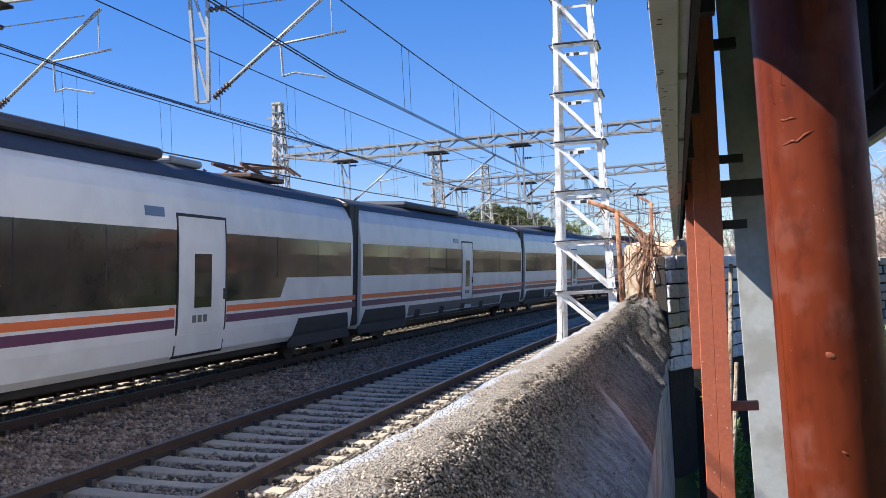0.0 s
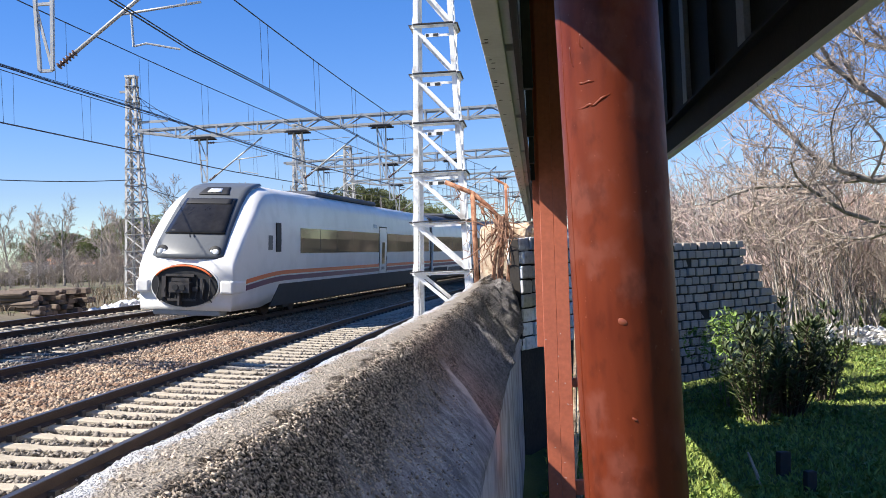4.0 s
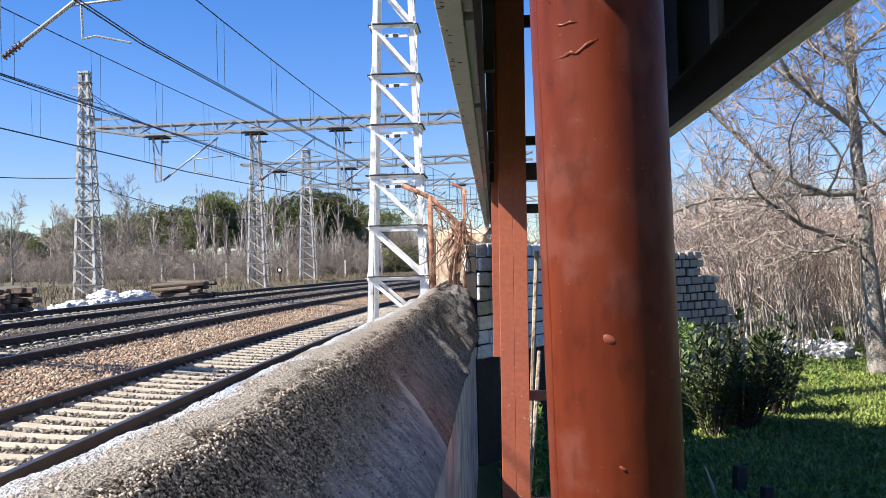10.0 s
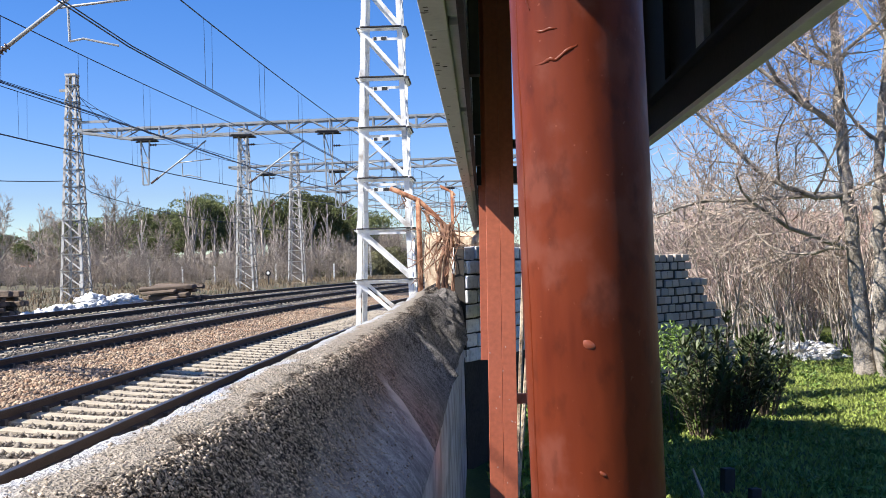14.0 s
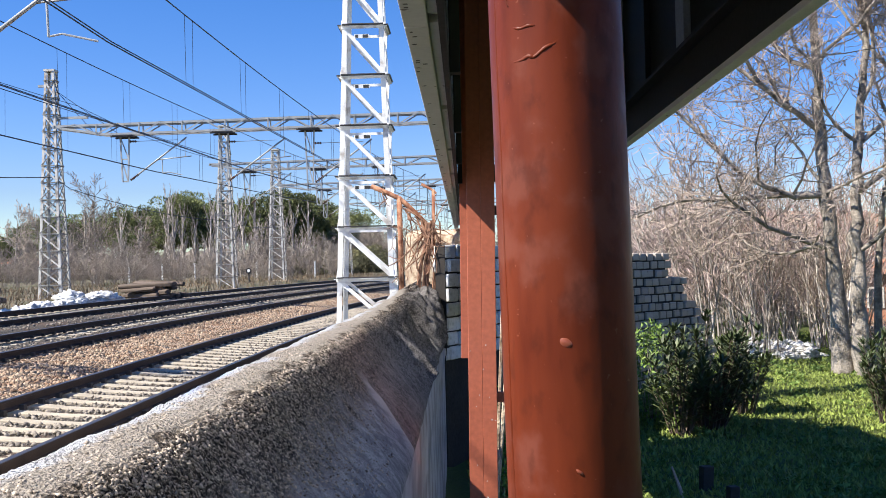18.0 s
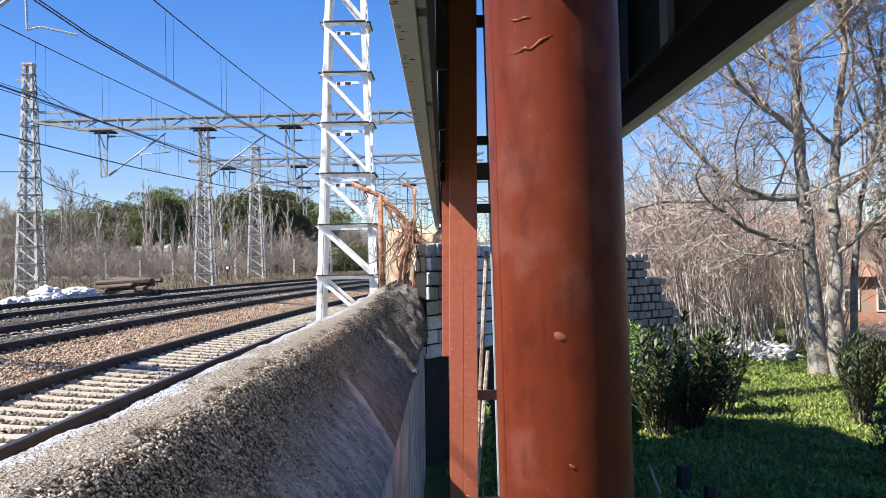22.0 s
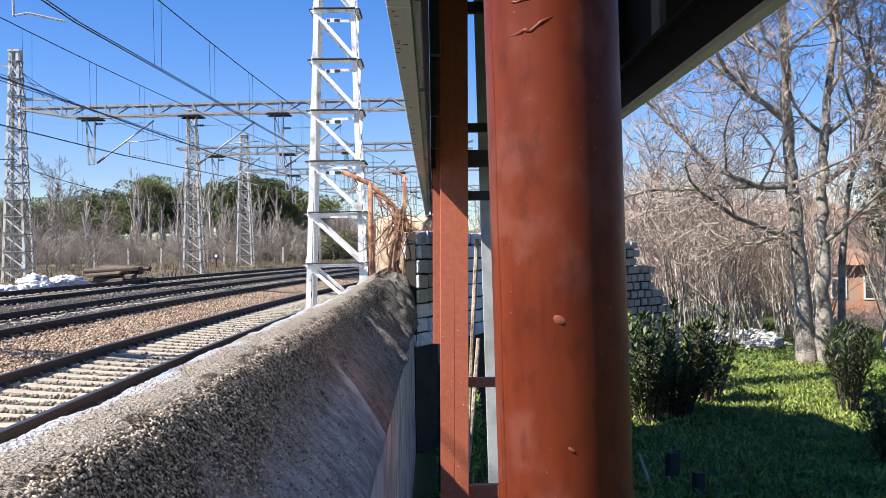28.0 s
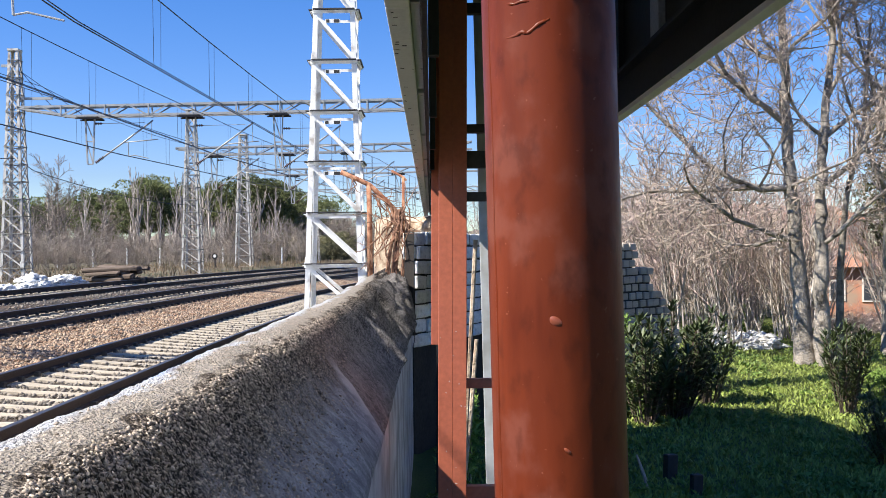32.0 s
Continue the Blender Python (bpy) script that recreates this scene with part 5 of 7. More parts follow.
    v, f = tube_geo([(0.90 * math.cos(radians(a)), -0.14, 1.10 + 0.50 * math.sin(radians(a))) for a in range(25, 156, 10)], 0.03, 6)
    under("hatch_rim", raw("hatch_rim", v, f, ORANGE, True), h)
    g = [box_geo(-0.34, 0.26, -0.34, -0.11, 0.86, 1.14), box_geo(-0.30, 0.22, -0.26, -0.11, 1.16, 1.26), box_geo(-0.62, -0.5, -0.2, -0.11, 0.72, 1.3), box_geo(0.5, 0.58, -0.18, -0.11, 0.7, 1.25), box_geo(-0.45, 0.4, -0.2, -0.11, 0.62, 0.68), box_geo(-0.5, 0.34, -0.22, -0.11, 1.3, 1.36), box_geo(-0.1, -0.04, -0.3, -0.11, 0.5, 0.86), box_geo(0.3, 0.46, -0.24, -0.11, 0.9, 1.02)]
    under("coupler", raw("coupler", *joined(g), DARKSTEEL), h, "grey steel coupler")
    for x in (-0.14, 0.06):
        under("coupler_socket", raw("coupler_socket", *tube_geo([(x, -0.34, 1.0), (x, -0.38, 1.0)], 0.085, 12), SEAL), h)
    for i in range(9):
        x = -0.75 + 0.19 * i
        under("hose", raw("hose", *tube_geo([(x, -0.115, 1.25), (x + 0.05, -0.2, 1.0), (x - 0.02, -0.17, 0.72), (x + 0.06, -0.12, 0.6)], 0.02, 5), CARDARK), h)
    door = 16.7
    for s in (1, -1):
        side_details(car, s, L, 4.1, [door], [(5.6, door - 0.12, 1.95), (door + 1.45, L - 0.75, 1.95)], "cab", True)
        band(s, 3.2, 3.62, 2.0, 2.9, 0.03, SEAL, "cab_side_window", car, "narrow cab side window")
        band(s, 2.55, 2.9, 2.06, 2.5, 0.012, CARSKIRT, "side_flap", car)
        for z0, z1, paint, nm in ((1.30, 1.42, ORANGE, "orange_stripe"), (1.10, 1.25, PURPLE, "purple_stripe")):
            V, F = [], []
            for i in range(17):
                y = 0.9 + 3.35 * i / 16
                o = -0.20 * (1 - i / 16) ** 1.7
                for e in (0.016, -0.03):
                    for z in (z0 + o, z1 + o):
                        V.append((s * (side_x(max(0.62, z)) * (0.955 + 0.045 * min(1, y / 1.6)) + e), y, z))
            F = [(4 * i + a, 4 * i + b, 4 * i + 4 + b, 4 * i + 4 + a) for i in range(16) for a, b in ((0, 1), (1, 3), (3, 2), (2, 0))] + [(0, 2, 3, 1), (64, 65, 67, 66)]
            under(nm, raw(nm, V, F, paint), car)
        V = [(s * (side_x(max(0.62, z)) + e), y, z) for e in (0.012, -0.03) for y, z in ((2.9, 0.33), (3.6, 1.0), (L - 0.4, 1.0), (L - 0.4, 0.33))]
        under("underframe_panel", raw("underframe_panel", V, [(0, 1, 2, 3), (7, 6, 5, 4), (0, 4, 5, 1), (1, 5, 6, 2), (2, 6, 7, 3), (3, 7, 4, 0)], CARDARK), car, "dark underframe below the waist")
    part("underframe", bbox(-1.1, 1.1, 2.0, L - 3.4, 0.35, 0.56), CARDARK, car)
    part("snow_plough", bbox(-1.0, 1.0, 0.05, 0.6, 0.2, 0.42, 0.06), CARGREY, car)
    for y in (5.0, L - 2.0):
        wheelset(car, y)
    part("gangway", bbox(-1.25, 1.25, L - 0.36, L + 0.0, 0.75, 3.82, 0.08), SEAL, car)
    part("roof_equipment", bbox(-0.95, 0.95, 9.0, 18.0, 4.0, 4.2, 0.1), CARROOF, car, "low roof equipment housing")
    return car


CARS = [(cab_car(), 0.0, 29.0)]
CARS.append((intermediate_car(pantograph="raised", label="white intermediate rail car with raised rusty pantograph"), 29.0, 20.5))
CARS.append((intermediate_car(pantograph="folded", door=11.1, low=True, label="white rail car with wide accessible door, pantograph folded"), 49.5, 20.5))
for i in range(3):
    CARS.append((intermediate_car(door=10.2), 70.0 + 20.5 * i, 20.5))
# distance of the train's tail along the line, second by second
TAIL = [(0, -45.6), (1, -27.6), (2, -9.3), (3, 9.8), (3.5, 18.5), (4.5, 34.2), (5.5, 49.5), (6, 57.5), (7, 79.0), (8, 100.0), (12, 167.5), (20, 311.5), (32, 527.5)]


# ---- plants ----
def mesh_np(name, V, F, material, smooth=False):
    """A mesh of triangles from arrays."""
    V, F = np.asarray(V, dtype=np.float32), np.asarray(F, dtype=np.int32)
    me = bpy.data.meshes.new(name)
    me.vertices.add(len(V))
    me.vertices.foreach_set("co", V.ravel())
    me.loops.add(F.size)
    me.loops.foreach_set("vertex_index", F.ravel())
    me.polygons.add(len(F))
    me.polygons.foreach_set("loop_start", np.arange(0, F.size, F.shape[1], dtype=np.int32))
    me.materials.append(material)
    if smooth:
        me.polygons.foreach_set("use_smooth", np.ones(len(F), dtype=bool))
    me.update(calc_edges=True)
    return me


def branch(start, way, length, r0, r1, rng, wob=0.12, up=0.05, n=6):
    pts, rad = [Vector(start)], [r0]
    d = Vector(way).normalized()
    for i in range(n):
        d = (d + Vector((rng.gauss(0, wob), rng.gauss(0, wob), rng.gauss(0, wob) + up))).normalized()
        pts.append(pts[-1] + d * (length / n))
        rad.append(r0 + (r1 - r0) * (i + 1) / n)
    return pts, rad


def grow(start, way, length, r, level, rng, out, depth=3, kids=(7, 6, 5, 4), spread=0.75, shrink=0.52, wob=0.12, up=0.06, first=0.3):
    pts, rad = branch(start, way, length, r, r * 0.35, rng, wob, up, 7 if level < 2 else 4)
    out.append((level, pts, rad))
    if level >= depth:
        return
    n = kids[min(level, len(kids) - 1)]
    for i in range(n):
        s = first + (1 - first) * (i + rng.random()) / n
        f = s * (len(pts) - 1)
        k = min(int(f), len(pts) - 2)
        p = pts[k].lerp(pts[k + 1], f - k)
        d = (pts[k + 1] - pts[k]).normalized()
        side = d.cross(Vector((rng.gauss(0, 1), rng.gauss(0, 1), rng.gauss(0, 1)))).normalized()
        w = (d * (1 - spread * 0.6) + side * spread * rng.uniform(0.7, 1.2)).normalized()
        rr = (rad[k] + (rad[k + 1] - rad[k]) * (f - k)) * rng.uniform(0.5, 0.7)
        grow(p, w, length * shrink * rng.uniform(0.7, 1.25) * (1.1 - 0.4 * s), max(rr * (0.8 if level else 1), 0.003), level + 1, rng, out, depth, kids, spread, shrink, wob * 1.15, up, 0.2)


def sticks(out, lo, hi, thin=1.0, rmin=0.006):
    geos = []
    for level, pts, rad in out:
        if lo <= level <= hi:
            geos.append(tube_geo(pts, [max(rmin, r * thin) for r in rad], 9 if level == 0 else 6 if level == 1 else 3, close=False))
    return joined(geos)


def bare_tree(label, out, m, rmin=0.006, group="bare trees", bark=BARK, twig=TWIG):
    t = empty("bare_tree", label, "tree", m, group=group)
    under("trunk", raw("trunk", *sticks(out, 0, 0, rmin=rmin), bark, True), t, "ridged grey trunk")
    under("limb_structure", raw("limb_structure", *sticks(out, 1, 1, rmin=rmin), bark, True), t)
    tagged(under("branchwork", raw("branchwork", *sticks(out, 2, 9, rmin=rmin), twig), t), kind="stuff")
    return t


# the big tree on the lawn: two stems from the ground, long low boughs towards the wall
def big_tree():
    rng = random.Random(5)
    out = []
    s1 = [Vector((8.30, 22, -1.0)), Vector((8.27, 22, 0.5)), Vector((8.14, 22, 2.0)), Vector((8.02, 22, 3.2)), Vector((7.96, 22, 4.6)), Vector((7.93, 22, 6.0)), Vector((7.9, 22.1, 7.6)), Vector((7.8, 22.2, 9.5)), Vector((7.85, 22.2, 11.5))]
    s2 = [Vector((8.58, 21.6, -1.0)), Vector((8.53, 21.6, 0.5)), Vector((8.60, 21.7, 1.9)), Vector((8.62, 21.8, 3.2)), Vector((8.78, 21.9, 4.3)), Vector((8.90, 22.0, 5.2)), Vector((9.1, 22.1, 6.8)), Vector((9.3, 22.2, 8.6)), Vector((9.45, 22.2, 10.6))]
    def knotty(pts, rad):
        P, R = [], []
        for a, b, ra, rb in zip(pts, pts[1:], rad, rad[1:]):
            for q in range(4):
                w = q / 4
                P.append(a.lerp(b, w) + Vector((rng.gauss(0, 0.02), rng.gauss(0, 0.02), 0)))
                R.append((ra + (rb - ra) * w) * rng.uniform(0.9, 1.13))
        return P + [pts[-1]], R + [rad[-1]]
    out.append((0, *knotty(s1, [0.25, 0.19, 0.165, 0.145, 0.125, 0.105, 0.085, 0.06, 0.03])))
    out.append((0, *knotty(s2, [0.22, 0.165, 0.14, 0.12, 0.10, 0.085, 0.07, 0.05, 0.025])))
    s1, s2 = s1[1:], s2[1:]
    boughs = [(s1[2], (-1.0, -0.1, 0.05), 4.6, 0.10), (s1[2], (-0.9, 0.3, -0.08), 4.4, 0.09), (s1[3], (-1.0, -0.3, 0.28), 4.4, 0.09), (s1[3], (-0.8, 0.2, 0.55), 3.8, 0.08), (s1[4], (-0.75, -0.2, 0.5), 3.8, 0.075),
              (s1[4], (0.5, -0.5, 0.7), 3.0, 0.06), (s1[5], (-0.6, 0.2, 0.7), 3.4, 0.06), (s1[1], (-1.0, -0.2, 0.12), 4.2, 0.08), (s1[1], (-0.9, 0.4, -0.1), 3.6, 0.06), (s1[6], (-0.5, 0.1, 0.8), 3.0, 0.05), (s1[5], (0.4, 0.3, 0.9), 2.6, 0.05),
              (s2[2], (0.9, -0.2, 0.35), 3.6, 0.09), (s2[3], (0.8, 0.2, 0.45), 3.6, 0.08), (s2[4], (0.7, -0.2, 0.6), 3.6, 0.07), (s2[5], (0.5, 0.3, 0.8), 3.2, 0.06), (s2[5], (-0.4, -0.3, 0.8), 2.6, 0.05), (s2[1], (0.8, -0.5, 0.2), 3.0, 0.07), (s2[6], (0.3, 0.1, 0.9), 2.6, 0.05), (s1[2], (-0.2, -0.9, 0.5), 2.6, 0.05)]
    out.append((0, [Vector((9.3, 22.4, -0.9)), Vector((9.28, 22.4, 0.2)), Vector((9.3, 22.4, 1.4)), Vector((9.42, 22.3, 3.0)), Vector((9.75, 22.1, 4.6)), Vector((9.9, 22.0, 7.0))], [0.12, 0.09, 0.08, 0.065, 0.05, 0.02]))
    for k in range(5):
        s = (s1, s2)[k % 2]
        boughs.append((s[2 + k % 5], (rng.uniform(-1, 0.6), rng.uniform(-0.7, 0.7), rng.uniform(0.25, 0.8)), rng.uniform(2.2, 3.4), 0.06))
    for p, d, L, r in boughs:
        r *= 0.8
        grow(p, d, L, r, 1, rng, out, depth=4, kids=(0, 13, 8, 5), spread=0.74, shrink=0.5, wob=0.2, up=0.08, first=0.1)
    return out


bare_tree("large leafless ash tree, two grey stems, long boughs", big_tree(), pose(0, 0, 0), rmin=0.0068)


def second_tree(seed, x, y, z, h, r, lean=0.0, label="leafless tree with slim grey trunk", depth=4, kids=(9, 7, 5, 3)):
    rng = random.Random(seed)
    out = []
    grow((0, 0, -0.2), (lean, 0, 1), h, r, 0, rng, out, depth=depth, kids=kids, spread=0.62, shrink=0.46, wob=0.05, up=0.06, first=0.3)
    return bare_tree(label, out, pose(x, y, z), rmin=0.0075 if y < 50 else 0.016)


second_tree(21, 10.75, 23.3, -0.8, 10, 0.16, 0.05)
second_tree(22, 13.4, 27.5, -0.7, 9, 0.16, 0.03)
ivy_tree = second_tree(23, 11.75, 25.0, -0.7, 11, 0.21, -0.02)
second_tree(24, 15.5, 31.0, -0.5, 10, 0.2, -0.04)


def sapling_out(seed, h, n, spread=0.55):
    rng = random.Random(seed)
    out = []
    for i in range(n):
        p = Vector((rng.gauss(0, 0.35), rng.gauss(0, 0.35), -0.1))
        grow(p, (rng.gauss(0, 0.14), rng.gauss(0, 0.14), 1), h * rng.uniform(0.7, 1.1), 0.032, 1, rng, out, depth=3, kids=(0, 7, 4), spread=spread, shrink=0.42, wob=0.09, up=0.08, first=0.25)
    return out


def thicket(label, seed, h, n, bark, twig, m, group, name="bare_shrub", rmin=0.0095, spread=0.55):
    t = empty(name, label, "shrub", m, group=group)
    o = sapling_out(seed, h, n, spread)
    tagged(under("stem", raw("stem", *sticks(o, 0, 1, rmin=rmin), bark), t), kind="stuff")
    tagged(under("branchwork", raw("branchwork", *sticks(o, 2, 9, rmin=rmin * 0.9), twig), t), kind="stuff")
    return t


place = random.Random(8)
protos = [thicket("leafless grey-brown saplings in a thicket", 30 + i, 4.6, 9, PALETWIG, (REDTWIG, TWIG, REDTWIG)[i], pose(6.3 + i * 0.8, 25.2 + i, -0.75), "thicket saplings", "bare_sapling") for i in range(3)]
for i in range(100):
    y = place.uniform(24.5, 44)
    x = y * place.uniform(0.19, 0.50)
    if x > 8.6 and y < 25 or (x < 5.5 and y < 22):
        continue
    if 0.398 < x / y < 0.48:
        continue
    s = place.uniform(0.6, 1.05)
    copy_thing(protos[i % 3], pose(x, y, lawn_z(x, y) - 0.1, 0, 0, place.uniform(0, 360)) @ Matrix.Diagonal((s, s, s * place.uniform(0.8, 1.1), 1)))

for i in range(16):
    y = place.uniform(25.5, 33)
    x = y * place.uniform(0.392, 0.485)
    copy_thing(protos[i % 3], pose(x, y, lawn_z(x, y) - 0.1, 0, 0, place.uniform(0, 360)) @ Matrix.Diagonal((0.5, 0.5, place.uniform(0.11, 0.19), 1)))

# saplings behind the block wall, and unseen rows round the lawn that cut skylight
for i in range(16):
    y = place.uniform(40, 62)
    x = y * place.uniform(0.06, 0.18)
    copy_thing(protos[i % 3], pose(x, y, lawn_z(x, y) - 0.1, 0, 0, place.uniform(0, 360)) @ Matrix.Diagonal((1.1, 1.1, place.uniform(0.9, 1.2), 1)))
for i in range(34):
    x, y = place.uniform(12.5, 19), -14 + 34 * (i + place.random()) / 34
    s = place.uniform(0.9, 1.3)
    copy_thing(protos[i % 3], pose(x, y, -0.8, 0, 0, place.uniform(0, 360)) @ Matrix.Diagonal((s, s, s * 1.1, 1)))

# left: bare trees along the far side of the line
lp = [thicket("leafless brown shrubs along the railway", 50 + i, 5.0, 6, (LINETWIG, LINEPALE, LINETWIG)[i], (LINETWIG, LINEPALE, LINETWIG)[i], pose(-30 - 3 * i, 80, 0.8), "lineside shrubs", rmin=0.019, spread=0.8) for i in range(3)]
for i in range(60):
    y = place.uniform(128, 165)
    copy_thing(lp[i % 3], pose(y * place.uniform(-0.15, 0.03), y, 0.75, 0, 0, place.uniform(0, 360)) @ Matrix.Diagonal((1.3, 1.3, 1.2, 1)))
for i in range(150):
    y = place.uniform(66, 124)
    x = -y * place.uniform(0.125, 0.56)
    if x > tx(2, y) - 6:
        continue
    s = place.uniform(0.55, 0.95) * (0.62 if y < 86 else 1)
    copy_thing(lp[i % 3], pose(x, y, 0.75, 0, 0, place.uniform(0, 360)) @ Matrix.Diagonal((s, s, s * place.uniform(0.8, 1.15), 1)))
for i in range(70):
    y = place.uniform(60, 100)
    x = tx(2, y) - place.uniform(7, 26)
    s = place.uniform(0.28, 0.5)
    copy_thing(lp[i % 3], pose(x, y, ground_z(x, y) - 0.1, 0, 0, place.uniform(0, 360)) @ Matrix.Diagonal((s * 1.3, s * 1.3, s, 1)))


def poplar(seed):
    rng = random.Random(seed)
    out = []
    grow((0, 0, -0.2), (0, 0, 1), 9.5, 0.13, 0, rng, out, depth=3, kids=(22, 4, 3), spread=0.34, shrink=0.3, wob=0.03, up=0.16, first=0.15)
    return bare_tree("tall pale leafless poplar", out, pose(0, 0, 0), rmin=0.018, group="poplars", bark=PALETWIG, twig=LINEPALE)


pops = [poplar(61), poplar(62)]
spots = [(-0.30, 108), (-0.275, 112), (-0.25, 106), (-0.235, 114), (-0.215, 108), (-0.205, 112), (-0.19, 116), (-0.265, 118), (-0.285, 104), (-0.228, 104), (-0.33, 110), (-0.18, 110), (-0.35, 100), (-0.165, 118), (-0.245, 121), (-0.198, 104), (-0.222, 100), (-0.21, 98), (-0.175, 102), (-0.186, 99), (-0.24, 99), (-0.258, 101), (-0.16, 108), (-0.152, 112), (-0.295, 99), (-0.192, 108), (-0.232, 110)]
for i, (a, y) in enumerate(spots):
    s = place.uniform(0.7, 1.02)
    m = pose(a * y, y, 0.7, 0, 0, place.uniform(0, 360)) @ Matrix.Diagonal((s * 1.1, s * 1.1, s, 1))
    if i < 2:
        pops[i].matrix_basis = m
    else:
        copy_thing(pops[i % 2], m)
for i, (a, y, h) in enumerate(((-0.50, 84, 6.6), (-0.46, 88, 6.2), (-0.53, 78, 5.6), (-0.375, 92, 8.4), (-0.39, 90, 6.8), (-0.56, 86, 6.2), (-0.43, 98, 7.0), (-0.335, 96, 5.8))):
    second_tree(70 + i, a * y, y, 0.7, h, 0.12, 0, "leafless tree beyond the railway", 3, (12, 8, 6))


def tufts(rng, blobs, per, size):
    """Loose tufts of thin triangles round blob centres (x, y, z, rx, rz)."""
    V, F = [], []
    for bx, by, bz, rx, rz in blobs:
        u = rng.normal(size=(per, 3))
        u /= np.linalg.norm(u, axis=1)[:, None]
        p = u * (rng.uniform(0.55, 1.0, size=(per, 1)) ** 0.6) * np.array([rx, rx, rz]) + np.array([bx, by, bz])
        for c, w in zip(p, u):
            a = rng.normal(size=3) * size
            b = rng.normal(size=3) * size
            o = len(V)
            V += [c + a, c + b * 0.5, c - a * 0.6 + w * size]
            F.append((o, o + 1, o + 2))
    return V, F


def pine(seed, h, w, needle=PINE, label="dark green umbrella pine with bare brown trunk", group="pines"):
    rng = np.random.RandomState(seed)
    t = empty("pine_tree", label, "tree", pose(0, 0, 0), group=group)
    blobs = [(rng.normal(0, w * 0.42), rng.normal(0, w * 0.42), h * rng.uniform(0.55, 0.93), w * rng.uniform(0.22, 0.4), h * rng.uniform(0.05, 0.1)) for _ in range(34)]
    blobs += [(rng.normal(0, w * 0.3), rng.normal(0, w * 0.3), h * rng.uniform(0.85, 1.0), w * rng.uniform(0.2, 0.3), h * 0.06) for _ in range(8)]
    V, F = tufts(rng, blobs, 300, 0.135)
    under("crown", mesh_np("crown", V, F, needle), t)
    geos = [tube_geo([(0, 0, -0.3), (0.1, 0, h * 0.4), (0.0, 0.1, h * 0.8)], [0.28, 0.22, 0.1], 7)]
    for b in blobs[:14]:
        geos.append(tube_geo([(0.05, 0, h * 0.5), (b[0], b[1], b[2])], [0.09, 0.03], 4))
    under("trunk", raw("trunk", *joined(geos), BARK), t)
    return t


ivy_rng = np.random.RandomState(31)
ivy_blobs = [(ivy_rng.normal(0, 0.25), ivy_rng.normal(0, 0.25), ivy_rng.uniform(2.6, 6.4), 0.55, 0.5) for _ in range(22)]
tagged(under("ivy", mesh_np("ivy", *tufts(ivy_rng, ivy_blobs, 220, 0.05), OLIVE), ivy_tree, "dusty brown-green ivy round the trunk"), kind="stuff")


pines = [pine(1, 11.4, 4.4), pine(2, 10.2, 3.8), pine(3, 9.0, 3.9)]
spots = [(-0.288, 128, 1.0), (-0.272, 131, 1.05), (-0.302, 134, 0.98), (-0.322, 137, 0.91), (-0.345, 134, 0.89), (-0.255, 129, 0.97), (-0.24, 134, 0.93), (-0.218, 128, 0.97), (-0.20, 130, 1.0), (-0.185, 127, 1.0), (-0.17, 130, 1.02), (-0.155, 133, 0.98), (-0.14, 136, 0.9), (-0.37, 136, 0.87), (-0.395, 138, 0.82), (-0.42, 134, 0.82), (-0.445, 140, 0.80), (-0.47, 136, 0.75), (-0.50, 142, 0.71), (-0.53, 140, 0.68), (-0.13, 142, 0.91), (-0.11, 148, 0.85), (-0.305, 122, 0.80), (-0.335, 124, 0.71), (-0.40, 126, 0.68)]
for i, (a, y, s) in enumerate(spots):
    m = pose(a * y, y, 0.6, 0, 0, i * 47) @ Matrix.Diagonal((s, s, s, 1))
    if i < 3:
        pines[i].matrix_basis = m
    else:
        copy_thing(pines[i % 3], m)


young = [pine(4, 9.5, 4.2, OLIVE, "low dusty olive-green evergreen beyond the railway", "olive evergreens"), pine(5, 9.0, 3.6, OLIVE, "low dusty olive-green evergreen beyond the railway", "olive evergreens")]
for i in range(78):
    y = place.uniform(106, 136)
    a = place.uniform(0.11, 0.56) if i > 15 else place.uniform(0.085, 0.17)
    s = place.uniform(0.5, 0.86)
    m = pose(-a * y, y, 0.7 - 4.0 * s, 0, 0, place.uniform(0, 360)) @ Matrix.Diagonal((s, s, s, 1))
    if i < 2:
        young[i].matrix_basis = m
    else:
        copy_thing(young[i % 2], m)


# unseen evergreens beside the lawn, added against skylight from the right
for i in range(12):
    x, y, s = place.uniform(16, 21), -14 + 3.2 * i, place.uniform(0.65, 0.9)
    copy_thing(young[i % 2], pose(x, y, -0.9 - 3.4 * s, 0, 0, place.uniform(0, 360)) @ Matrix.Diagonal((s, s, s, 1)))


